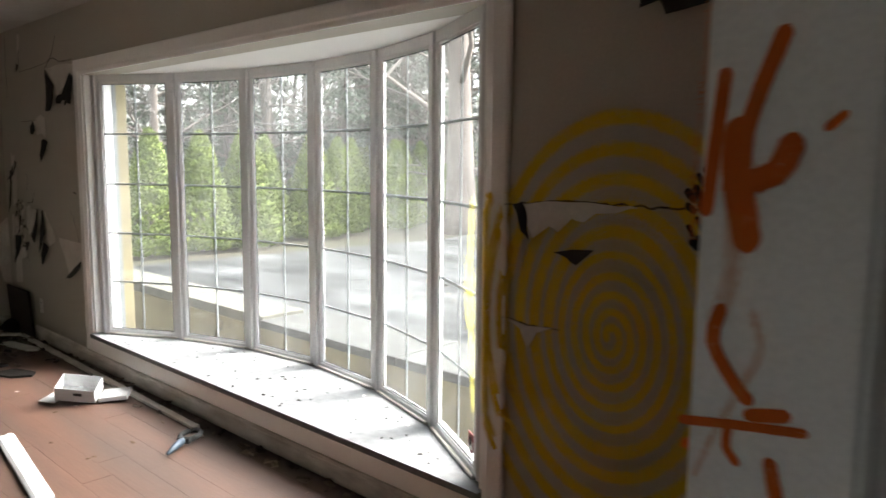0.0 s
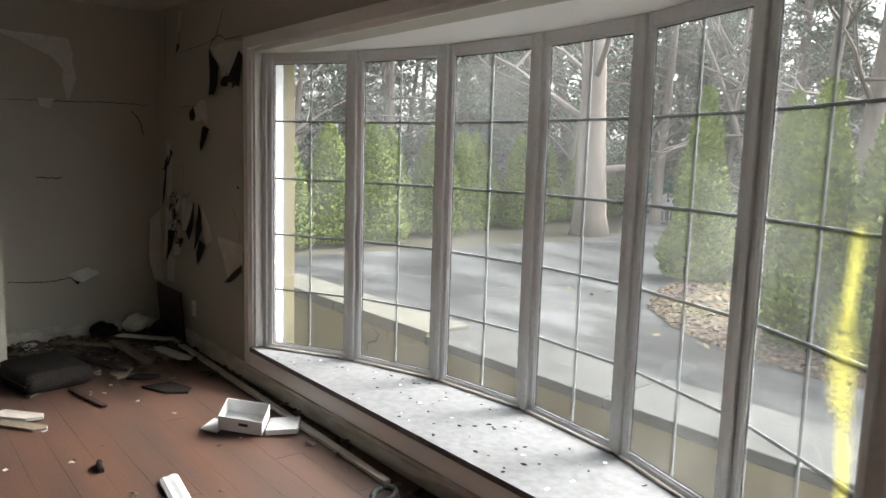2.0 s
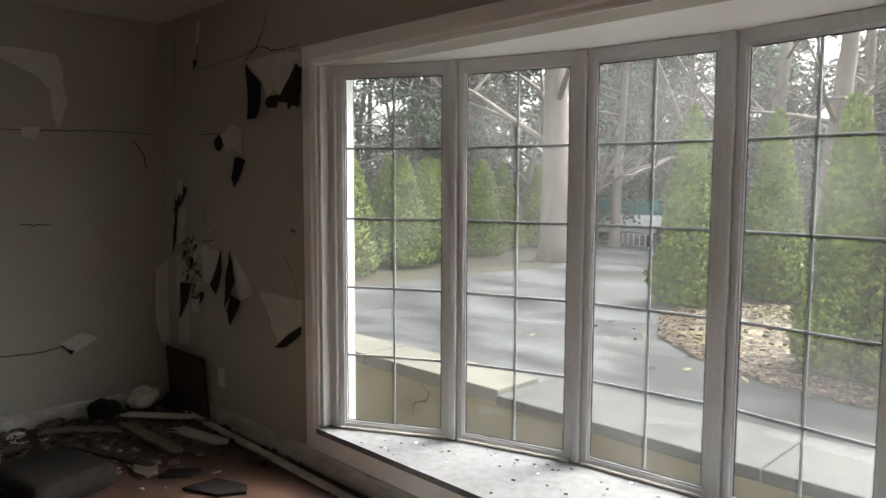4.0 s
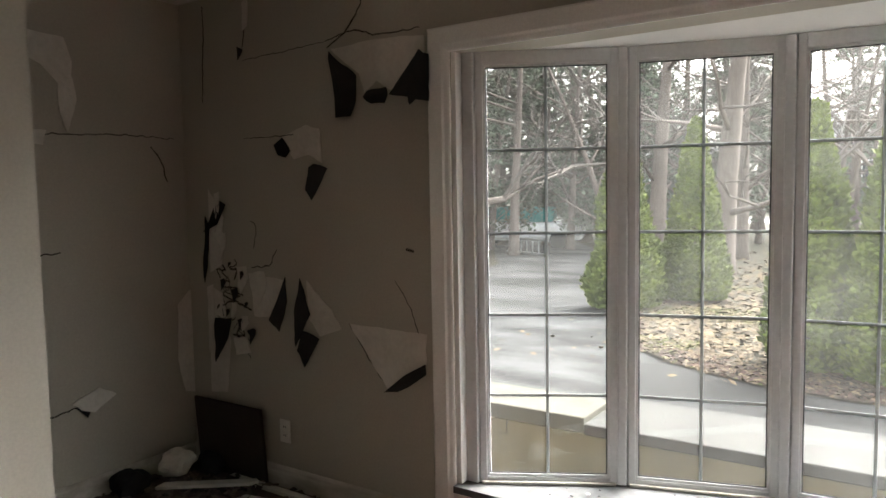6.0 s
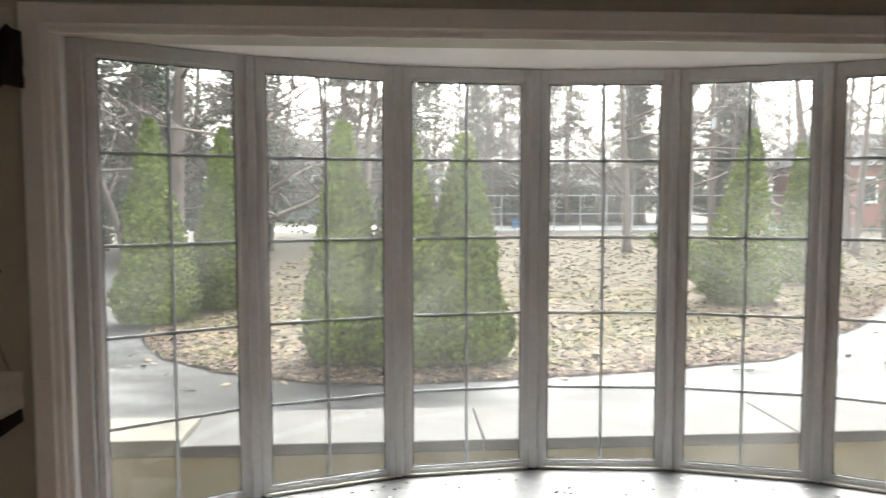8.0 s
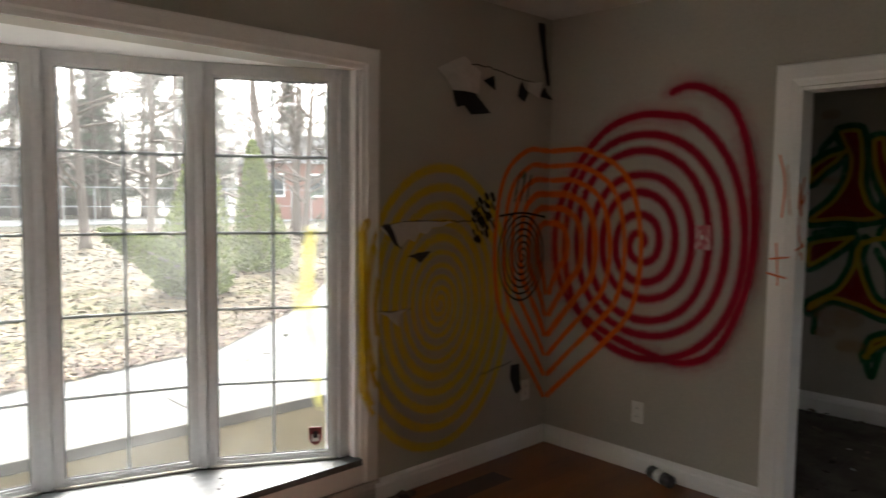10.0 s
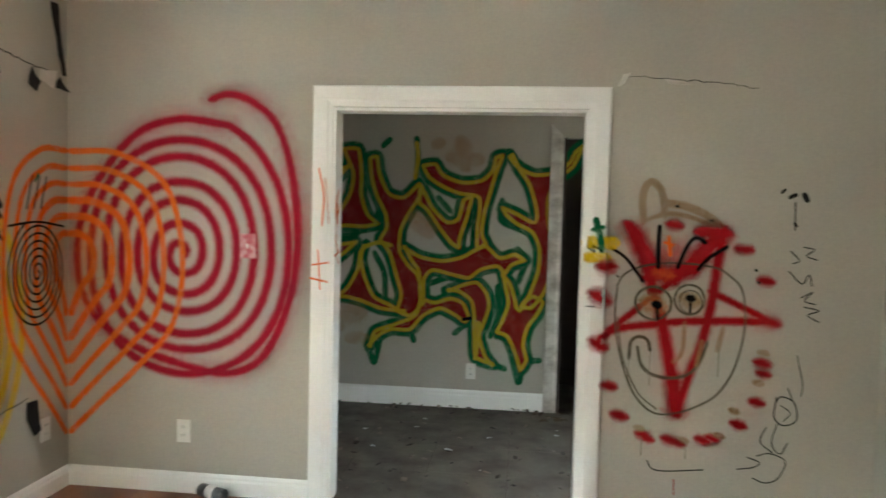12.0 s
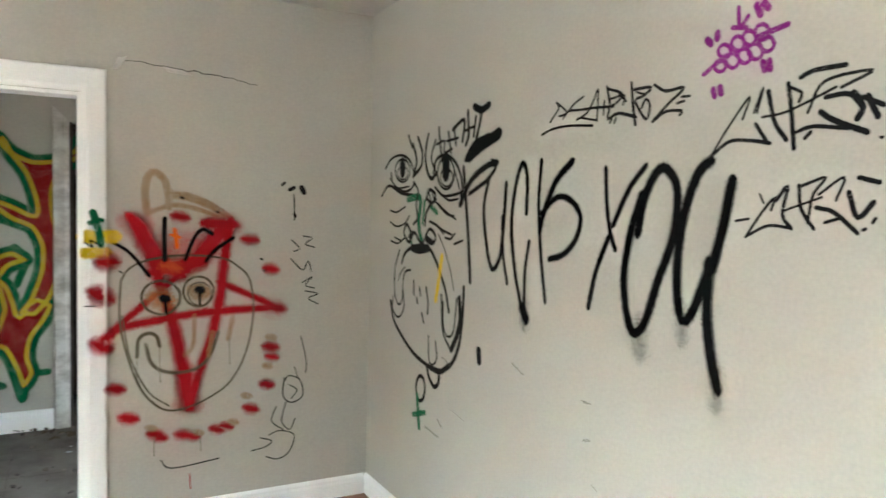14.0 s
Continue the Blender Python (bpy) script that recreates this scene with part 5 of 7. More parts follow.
line(star, RED_SOFT, 0.085, (-2.977, 1.422), (-2.998, 1.419))
line(star, RED_SOFT, 0.08, (-3.283, 1.319), (-3.316, 1.316))
line(star, RED_SOFT, 0.085, (-3.393, 1.178), (-3.410, 1.175))
line(star, RED_SOFT, 0.1, (-3.424, 0.989), (-3.441, 0.985))
line(star, RED_MIST, 0.16, (-2.788, 1.393), (-2.807, 1.391))
line(star, RED_MIST, 0.16, (-3.180, 1.388), (-3.201, 1.385))
line(star, RED_MIST, 0.14, (-3.404, 0.989), (-3.427, 0.986))
line(star, RED_MIST, 0.14, (-3.013, 0.554), (-3.033, 0.550))
line(star, RED_MIST, 0.18, (-2.908, 1.247), (-3.061, 1.243))
line(star, RED, 0.14, (-2.814, 1.368), (-2.879, 1.239), (-2.964, 1.176))
line(star, RED, 0.14, (-3.169, 1.361), (-3.092, 1.259), (-3.005, 1.191))
line(star, RED, 0.12, (-2.889, 1.177), (-3.066, 1.212))
line(star, RED, 0.14, (-3.009, 0.702), (-3.025, 0.580))
line(star, RED_MIST, 0.22, (-2.933, 1.286), (-3.086, 1.299))
line(star, TAN, 0.14, (-2.900, 1.051), (-2.910, 1.048))
line(star, ORANGE_MIST, 0.12, (-2.907, 1.051), (-2.922, 1.048))
line(star, TAN, 0.11, (-3.062, 1.079), (-3.073, 1.076))
line(star, ORANGE_MIST, 0.1, (-2.936, 1.194), (-2.956, 1.191))
line(star, ORANGE, 0.03, (-2.963, 1.359), (-2.973, 1.286))
line(star, ORANGE, 0.022, (-2.948, 1.338), (-2.983, 1.328))
line(star, OLIVE, 0.013, (-2.739, 1.133), (-2.734, 0.979), (-2.759, 0.824), (-2.813, 0.664), (-2.876, 0.575), (-2.951, 0.536), (-3.067, 0.558), (-3.199, 0.634), (-3.279, 0.766), (-3.318, 0.957), (-3.302, 1.122), (-3.246, 1.191), (-3.166, 1.232), (-2.984, 1.246), (-2.835, 1.221), (-2.767, 1.183), (-2.739, 1.133))
line(star, OLIVE, 0.009, (-2.746, 0.979), (-2.776, 0.797), (-2.850, 0.635), (-2.939, 0.559))
line(star, OLIVE, 0.016, (-2.982, 1.024), (-2.943, 0.987), (-2.887, 0.983), (-2.840, 1.013), (-2.823, 1.063), (-2.845, 1.109), (-2.894, 1.132), (-2.949, 1.119), (-2.984, 1.077), (-2.982, 1.024))
line(star, OLIVE, 0.015, (-3.130, 1.050), (-3.099, 1.016), (-3.053, 1.011), (-3.014, 1.038), (-3.000, 1.084), (-3.018, 1.127), (-3.058, 1.147), (-3.104, 1.136), (-3.132, 1.097), (-3.130, 1.050))
line(star, OLIVE, 0.008, (-3.121, 1.046), (-3.097, 1.019), (-3.062, 1.016), (-3.032, 1.037), (-3.021, 1.072), (-3.034, 1.105), (-3.066, 1.121), (-3.101, 1.112), (-3.122, 1.082), (-3.121, 1.046))
line(star, INK, 0.042, (-2.917, 1.051), (-2.927, 1.048))
line(star, INK, 0.016, (-2.922, 1.051), (-2.928, 0.982))
line(star, INK, 0.038, (-3.067, 1.086), (-3.078, 1.084))
line(star, INK, 0.014, (-3.072, 1.086), (-3.073, 1.020))
line(star, INK, 0.026, (-2.920, 1.410), (-2.918, 1.325), (-2.921, 1.228))
line(star, INK, 0.022, (-3.009, 1.228), (-3.047, 1.325), (-3.085, 1.365), (-3.125, 1.345))
line(star, INK, 0.02, (-3.100, 1.219), (-3.144, 1.272), (-3.223, 1.326))
line(star, INK, 0.018, (-2.697, 1.311), (-2.774, 1.260), (-2.855, 1.156))
line(star, OLIVE, 0.022, (-2.842, 0.845), (-2.862, 0.765), (-2.912, 0.722), (-2.988, 0.709), (-3.065, 0.725), (-3.117, 0.776), (-3.156, 0.882))
line(star, OLIVE, 0.022, (-2.805, 0.795), (-2.812, 0.873), (-2.849, 0.897), (-2.886, 0.882), (-2.899, 0.837))
line(star, TAN, 0.028, (-3.050, 0.967), (-3.044, 0.834), (-3.008, 0.788))
line(star, TAN, 0.032, (-3.222, 0.947), (-3.202, 0.852))
line(star, TAN, 0.03, (-3.130, 0.883), (-3.112, 0.776))
line(star, RED_SOFT, 0.095, (-2.763, 0.522), (-2.778, 0.518))
line(star, RED_SOFT, 0.09, (-2.710, 0.659), (-2.724, 0.656))
line(star, RED_SOFT, 0.085, (-2.874, 0.437), (-2.889, 0.433))
line(star, RED_SOFT, 0.07, (-2.897, 0.419), (-2.912, 0.415))
line(star, RED_SOFT, 0.09, (-2.996, 0.419), (-3.011, 0.415))
line(star, RED_SOFT, 0.08, (-3.035, 0.409), (-3.050, 0.405))
line(star, RED_SOFT, 0.08, (-3.145, 0.428), (-3.161, 0.423))
line(star, RED_SOFT, 0.07, (-3.188, 0.437), (-3.204, 0.432))
line(star, RED_SOFT, 0.085, (-3.302, 0.509), (-3.318, 0.504))
line(star, RED_SOFT, 0.08, (-3.378, 0.619), (-3.395, 0.615))
line(star, RED_SOFT, 0.09, (-3.395, 0.800), (-3.412, 0.796))
line(star, RED_SOFT, 0.07, (-3.402, 0.752), (-3.419, 0.748))
line(star, TAN, 0.045, (-2.856, 0.466), (-2.871, 0.462))
line(star, TAN, 0.045, (-3.060, 0.423), (-3.076, 0.418))
line(star, TAN, 0.045, (-3.220, 0.453), (-3.236, 0.448))
line(star, TAN, 0.045, (-3.281, 0.572), (-3.298, 0.567))
line(star, TAN, 0.045, (-3.380, 0.709), (-3.397, 0.705))
line(star, TAN, 0.045, (-3.397, 0.848), (-3.414, 0.844))
line(star, OLIVE, 0.005, (-2.877, 0.427), (-2.877, 0.336))
line(star, OLIVE, 0.005, (-3.076, 0.405), (-3.080, 0.331))
line(star, OLIVE, 0.004, (-2.899, 0.837), (-2.902, 0.670))
line(star, OLIVE, 0.004, (-2.805, 0.795), (-2.803, 0.691))
line(star, OLIVE, 0.004, (-3.207, 0.852), (-3.209, 0.729))
line(star, MARKER, 0.008, (-2.907, 0.311), (-2.930, 0.276), (-2.992, 0.268), (-3.162, 0.285))
line(star, RED_SOFT, 0.01, (-3.031, 0.228), (-3.034, 0.160))
line(star, INK, 0.012, (-3.353, 1.226), (-3.359, 1.223))
line(star, INK, 0.012, (-3.368, 1.170), (-3.373, 1.168))
line(star, INK, 0.012, (-2.989, 1.508), (-2.999, 1.506))
line(star, INK, 0.01, (-3.145, 1.446), (-3.155, 1.444))
line(star, INK, 0.01, (-2.736, 1.176), (-2.741, 1.173))
pencil = drawing("graffiti", "thin black pencil scribbles near the room corner", "east")
line(pencil, MARKER, 0.016, (-3.452, 1.581), (-3.463, 1.592))
line(pencil, MARKER, 0.022, (-3.49, 1.56), (-3.51, 1.57))
line(pencil, MARKER, 0.03, (-3.55, 1.57), (-3.56, 1.55))
line(pencil, MARKER, 0.008, (-3.511, 1.536), (-3.515, 1.413))
line(pencil, MARKER, 0.018, (-3.515, 1.440), (-3.518, 1.432))
line(pencil, MARKER, 0.007, (-3.559, 1.336), (-3.605, 1.325), (-3.570, 1.297), (-3.617, 1.280))
line(pencil, MARKER, 0.007, (-3.502, 1.316), (-3.542, 1.275), (-3.514, 1.261))
line(pencil, MARKER, 0.007, (-3.498, 1.225), (-3.558, 1.169), (-3.586, 1.213), (-3.601, 1.162))
line(pencil, MARKER, 0.007, (-3.558, 1.107), (-3.607, 1.134), (-3.573, 1.093), (-3.619, 1.078))
line(pencil, MARKER, 0.007, (-3.573, 1.065), (-3.637, 1.049), (-3.588, 1.028), (-3.638, 0.998))
line(pencil, MARKER, 0.006, (-3.553, 0.841), (-3.583, 0.712), (-3.578, 0.656))
line(pencil, MARKER, 0.008, (-3.473, 0.643), (-3.466, 0.554), (-3.508, 0.515), (-3.565, 0.544), (-3.550, 0.624), (-3.493, 0.649), (-3.473, 0.623))
line(pencil, MARKER, 0.006, (-3.493, 0.607), (-3.536, 0.575), (-3.508, 0.535))
line(pencil, MARKER, 0.007, (-3.480, 0.518), (-3.461, 0.428), (-3.501, 0.381), (-3.529, 0.434))
line(pencil, MARKER, 0.007, (-3.433, 0.501), (-3.411, 0.434), (-3.467, 0.385))
line(pencil, MARKER, 0.007, (-3.398, 0.366), (-3.453, 0.381), (-3.525, 0.349), (-3.497, 0.268), (-3.441, 0.242), (-3.385, 0.261))
line(pencil, MARKER, 0.007, (-3.316, 0.299), (-3.385, 0.311), (-3.412, 0.336), (-3.357, 0.357))
line(pencil, MARKER, 0.006, (-3.521, 0.689), (-3.544, 0.631))
casing_tag = drawing("graffiti", "yellow and green paint daubs on the door casing", "east")
line(casing_tag, YELLOW, 0.075, (-2.60, 1.33), (-2.71, 1.33))
line(casing_tag, YELLOW, 0.06, (-2.60, 1.26), (-2.68, 1.26))
line(casing_tag, GREEN, 0.04, (-2.63, 1.43), (-2.65, 1.36), (-2.66, 1.30))
line(casing_tag, GREEN, 0.03, (-2.62, 1.39), (-2.66, 1.40))
line(casing_tag, INK, 0.008, (-2.598, 1.304), (-2.630, 1.284), (-2.615, 1.316), (-2.663, 1.289))
line(casing_tag, RED_SOFT, 0.13, (-2.65, 1.08), (-2.67, 1.07))
line(casing_tag, RED_SOFT, 0.11, (-2.65, 0.86), (-2.67, 0.85))
line(casing_tag, RED_SOFT, 0.12, (-2.68, 1.22), (-2.69, 1.22))
line(casing_tag, INK, 0.006, (-2.597, 1.032), (-2.636, 1.031))
line(casing_tag, ORANGE, 0.01, (-1.309, 1.645), (-1.335, 1.518), (-1.328, 1.372))
line(casing_tag, ORANGE, 0.01, (-1.284, 1.180), (-1.381, 1.196))
line(casing_tag, ORANGE, 0.012, (-1.274, 1.115), (-1.356, 1.099))
line(casing_tag, ORANGE, 0.008, (-1.310, 1.252), (-1.324, 1.064))
line(casing_tag, ORANGE_THIN, 0.02, (-1.341, 1.597), (-1.361, 1.386))
JAMB_ORANGE = spray("wet_orange_paint", (0.62, 0.13, 0.02), 0.3, 1.05, speckle=0.15, drop_size=0.0004)
JAMB_THIN = spray("thin_orange_wash", (0.58, 0.20, 0.05), 0.9, 0.4, drop_size=0.0004)
jamb_paint = drawing("graffiti", "orange paint strokes down the door jamb", "jamb")
line(jamb_paint, JAMB_ORANGE, 0.014, (4.997, 1.517), (4.992, 1.466), (4.987, 1.410))
line(jamb_paint, JAMB_ORANGE, 0.016, (5.040, 1.545), (5.024, 1.502), (5.015, 1.470))
line(jamb_paint, JAMB_ORANGE, 0.03, (5.01, 1.47), (5.01, 1.44), (5.02, 1.39))
line(jamb_paint, JAMB_ORANGE, 0.024, (5.05, 1.46), (5.04, 1.44), (5.01, 1.43))
line(jamb_paint, JAMB_THIN, 0.024, (5.01, 1.40), (5.01, 1.35), (5.00, 1.32))
line(jamb_paint, JAMB_ORANGE, 0.014, (5.003, 1.326), (4.998, 1.299), (5.018, 1.267), (5.028, 1.257))
line(jamb_paint, JAMB_THIN, 0.012, (5.030, 1.326), (5.037, 1.299), (5.023, 1.263), (5.010, 1.236))
line(jamb_paint, JAMB_ORANGE, 0.01, (4.976, 1.226), (5.015, 1.232), (5.072, 1.239))
line(jamb_paint, JAMB_ORANGE, 0.014, (5.033, 1.244), (5.057, 1.249))
line(jamb_paint, JAMB_ORANGE, 0.01, (5.015, 1.232), (5.014, 1.212), (5.022, 1.202))
line(jamb_paint, JAMB_THIN, 0.01, (5.006, 1.228), (4.989, 1.182))
line(jamb_paint, JAMB_ORANGE, 0.014, (5.050, 1.206), (5.056, 1.181))
line(jamb_paint, JAMB_ORANGE, 0.008, (5.076, 1.475), (5.085, 1.483))
mural = drawing("graffiti", "large interlocking red letters outlined in yellow and green", "hall")
LETTERS = [
    [(-0.938, 1.899), (-1.070, 1.906), (-1.101, 1.721), (-1.102, 1.556), (-1.148, 1.425), (-1.235, 1.344), (-1.122, 1.308), (-0.972, 1.311), (-0.789, 1.289), (-0.788, 1.331), (-0.916, 1.448), (-0.990, 1.575), (-1.008, 1.720)],
    [(-0.770, 1.668), (-0.873, 1.745), (-0.950, 1.770), (-1.010, 1.783), (-0.944, 1.699), (-0.876, 1.644), (-0.773, 1.550)],
    [(-0.784, 1.152), (-0.941, 1.201), (-1.070, 1.214), (-0.978, 1.114), (-0.788, 0.982)],
    [(-1.130, 1.191), (-1.108, 1.078), (-1.146, 0.933), (-1.209, 0.811), (-1.329, 0.756), (-1.447, 0.690), (-1.247, 0.701), (-1.096, 0.754), (-0.944, 0.778), (-0.805, 0.679), (-0.804, 0.743), (-0.976, 0.861), (-1.058, 1.013), (-1.076, 1.139)],
    [(-1.136, 1.836), (-1.211, 1.853), (-1.236, 1.722), (-1.303, 1.584), (-1.406, 1.561), (-1.517, 1.664), (-1.563, 1.604), (-1.510, 1.502), (-1.452, 1.408), (-1.403, 1.296), (-1.399, 1.153), (-1.464, 1.053), (-1.527, 0.995), (-1.572, 0.875), (-1.557, 0.730), (-1.477, 0.655), (-1.364, 0.696), (-1.389, 0.823), (-1.342, 0.985), (-1.296, 1.128), (-1.222, 1.228), (-1.269, 1.321), (-1.258, 1.415), (-1.187, 1.557), (-1.149, 1.680)],
    [(-1.542, 0.811), (-1.655, 0.790), (-1.774, 0.826), (-1.873, 0.792), (-1.924, 0.687), (-1.887, 0.624), (-1.799, 0.678), (-1.698, 0.720), (-1.579, 0.662), (-1.481, 0.552), (-1.336, 0.548), (-1.253, 0.504), (-1.162, 0.412), (-1.200, 0.551), (-1.375, 0.622), (-1.505, 0.686)],
    [(-1.532, 1.788), (-1.643, 1.809), (-1.702, 1.729), (-1.840, 1.679), (-1.974, 1.696), (-2.047, 1.767), (-2.066, 1.860), (-2.144, 1.879), (-2.094, 1.728), (-2.058, 1.592), (-2.021, 1.454), (-2.005, 1.297), (-2.038, 1.219), (-1.948, 1.168), (-1.942, 1.334), (-1.953, 1.543), (-1.825, 1.568), (-1.706, 1.610), (-1.584, 1.685)],
    [(-1.517, 1.652), (-1.580, 1.584), (-1.631, 1.485), (-1.734, 1.387), (-1.803, 1.409), (-1.841, 1.549), (-1.925, 1.570), (-1.893, 1.412), (-1.844, 1.251), (-1.840, 1.171), (-1.768, 1.200), (-1.677, 1.305), (-1.572, 1.451), (-1.510, 1.502)],
    [(-1.406, 1.194), (-1.543, 1.126), (-1.704, 1.101), (-1.841, 1.131), (-1.955, 1.196), (-2.031, 1.219), (-2.129, 1.136), (-2.240, 1.165), (-2.327, 1.106), (-2.225, 1.062), (-2.161, 0.981), (-2.113, 1.045), (-2.000, 1.019), (-1.906, 0.951), (-1.768, 0.975), (-1.636, 1.001), (-1.586, 0.937), (-1.584, 0.745), (-1.534, 0.790), (-1.519, 0.994), (-1.463, 1.074)],
    [(-1.740, 0.869), (-1.868, 0.932), (-1.972, 0.950), (-2.052, 0.864), (-2.075, 0.766), (-2.042, 0.644), (-2.007, 0.541), (-2.051, 0.404), (-2.112, 0.322), (-1.959, 0.372), (-1.941, 0.536), (-1.935, 0.696), (-1.912, 0.795), (-1.832, 0.850)],
    [(-2.145, 1.011), (-2.215, 0.952), (-2.257, 0.837), (-2.279, 0.752), (-2.309, 0.821), (-2.381, 0.865), (-2.464, 0.812), (-2.424, 0.712), (-2.355, 0.609), (-2.331, 0.489), (-2.358, 0.373), (-2.295, 0.280), (-2.252, 0.403), (-2.190, 0.536), (-2.106, 0.569), (-2.147, 0.672), (-2.184, 0.793), (-2.160, 0.910)],
    [(-2.177, 1.879), (-2.250, 1.795), (-2.362, 1.746), (-2.494, 1.761), (-2.590, 1.826), (-2.642, 1.919), (-2.716, 1.956), (-2.644, 1.788), (-2.533, 1.694), (-2.478, 1.561), (-2.485, 1.389), (-2.519, 1.200), (-2.513, 1.008), (-2.455, 0.850), (-2.368, 0.747), (-2.274, 0.768), (-2.334, 0.862), (-2.392, 1.040), (-2.396, 1.195), (-2.344, 1.308), (-2.231, 1.363), (-2.147, 1.434), (-2.125, 1.504), (-2.246, 1.460), (-2.366, 1.401), (-2.361, 1.501), (-2.311, 1.653), (-2.233, 1.768)],
]
for shape in LETTERS:
    ribbon(mural, GREEN, 0.09, closed(shape, 0.0), "outline")
line(mural, GREEN, 0.055, (-1.494, 1.973), (-1.506, 1.845), (-1.495, 1.704))
line(mural, GREEN, 0.055, (-0.938, 1.899), (-0.837, 1.782), (-0.856, 1.719))
line(mural, GREEN, 0.055, (-0.833, 1.277), (-0.973, 1.295), (-1.093, 1.290))
line(mural, GREEN, 0.055, (-0.826, 1.222), (-0.965, 1.252), (-1.060, 1.264))
line(mural, GREEN, 0.055, (-1.161, 0.454), (-1.208, 0.306), (-1.253, 0.487))
line(mural, GREEN, 0.055, (-1.480, 0.560), (-1.503, 0.491))
line(mural, GREEN, 0.055, (-1.887, 0.624), (-1.815, 0.558))
line(mural, GREEN, 0.055, (-2.111, 0.330), (-2.181, 0.308))
line(mural, GREEN, 0.055, (-2.094, 0.580), (-2.191, 0.508), (-2.255, 0.323), (-2.290, 0.208), (-2.313, 0.289))
line(mural, GREEN, 0.055, (-2.358, 0.373), (-2.431, 0.380))
line(mural, GREEN, 0.055, (-0.850, 0.682), (-0.844, 0.553))
line(mural, GREEN, 0.055, (-1.210, 1.331), (-1.212, 1.558), (-1.138, 1.783))
line(mural, GREEN, 0.055, (-1.200, 1.124), (-1.272, 0.982), (-1.285, 0.816))
line(mural, GREEN, 0.055, (-1.465, 1.033), (-1.538, 0.914))
line(mural, GREEN, 0.055, (-1.627, 0.919), (-1.729, 0.957), (-1.886, 0.974))
line(mural, GREEN, 0.055, (-2.119, 0.907), (-2.127, 0.710), (-2.076, 0.547))
line(mural, GREEN, 0.055, (-2.131, 1.535), (-2.129, 1.398), (-2.232, 1.343))
line(mural, GREEN, 0.055, (-2.257, 1.189), (-2.316, 1.114), (-2.267, 0.955))
line(mural, GREEN, 0.055, (-2.688, 1.971), (-2.775, 1.955))
line(mural, GREEN, 0.055, (-1.250, 1.926), (-1.290, 1.966))
line(mural, GREEN, 0.055, (-1.604, 1.101), (-1.575, 1.018))
line(mural, GREEN, 0.055, (-1.669, 1.546), (-1.751, 1.456))
line(mural, GREEN, 0.055, (-1.905, 1.491), (-1.943, 1.294))
for shape in LETTERS:
    fill(mural, DEEP_RED, closed(shape, 0.0))
for shape in LETTERS:
    ribbon(mural, YELLOW_M, 0.03, closed(shape, 0.016), "inline")
line(mural, YELLOW_M, 0.035, (-1.495, 1.945), (-1.507, 1.837), (-1.487, 1.692))
line(mural, YELLOW_M, 0.035, (-1.126, 1.175), (-1.223, 1.207), (-1.315, 1.190))
line(mural, YELLOW_M, 0.035, (-1.967, 0.376), (-1.988, 0.539), (-1.984, 0.639))
line(mural, TANSTAIN, 0.12, (-1.647, 1.940), (-1.662, 1.948))
line(mural, TANSTAIN, 0.20, (-1.831, 1.923), (-1.854, 1.825))
line(mural, TANSTAIN, 0.16, (-1.776, 1.845), (-1.930, 1.837))
line(mural, TANSTAIN, 0.22, (-0.938, 0.667), (-1.056, 0.667))
line(mural, TANSTAIN, 0.12, (-0.897, 0.557), (-0.932, 0.564))
line(mural, TANSTAIN, 0.13, (-1.039, 0.483), (-1.108, 0.492))
line(mural, TANSTAIN, 0.20, (-1.514, 1.381), (-1.577, 1.322))
line(mural, TANSTAIN, 0.10, (-0.866, 2.011), (-0.900, 2.011))
line(mural, TANSTAIN, 0.08, (-0.878, 1.573), (-0.930, 1.574))
line(mural, INK, 0.03, (-1.874, 0.659), (-1.921, 0.671))


# ---- torn plaster, flaps and cracks ----
def slab(side, points, lift, thick, curl, mat, name, owner):
    """A torn piece on a wall: an uneven outline, thick edges, its lower end curling away from the wall."""
    zs = [z for u, z in points]
    top, low = max(zs), min(zs)
    ring = []
    for (u, z), (v, w) in zip(points, points[1:] + points[:1]):
        n = max(2, int(math.hypot(v - u, w - z) / 0.03))
        for k in range(n):
            t = k / n
            jag = 0.006 * noise.noise(Vector((u * 37 + t * 5, z * 41, 3.3)))
            ring.append((u + (v - u) * t + jag, z + (w - z) * t + jag))
    cu, cz = sum(p[0] for p in ring) / len(ring), sum(p[1] for p in ring) / len(ring)
    rows = [(cu, cz)] + ring
    bm = bmesh.new()
    front, back = [], []
    for u, z in rows:
        h = (top - z) / max(top - low, 0.01)
        out = lift + curl * max(h, 0) ** 1.6 + 0.004 * noise.noise(Vector((u * 20, z * 20, 1)))
        front.append(bm.verts.new(on_wall(side, u, z, max(out + thick, 0.002))))
        back.append(bm.verts.new(on_wall(side, u, z, max(out, 0.0005))))
    n = len(ring)
    for k in range(1, n + 1):
        j = k % n + 1
        bm.faces.new((front[0], front[k], front[j]))
        bm.faces.new((back[0], back[j], back[k]))
        bm.faces.new((front[k], back[k], back[j], front[j]))
    bmesh.ops.recalc_face_normals(bm, faces=bm.faces)
    return part(name, bm, mat, owner)


def damage(label, side):
    ob = new("wall_damage")
    ob["side"] = side
    return tagged(ob, label, "torn plaster")


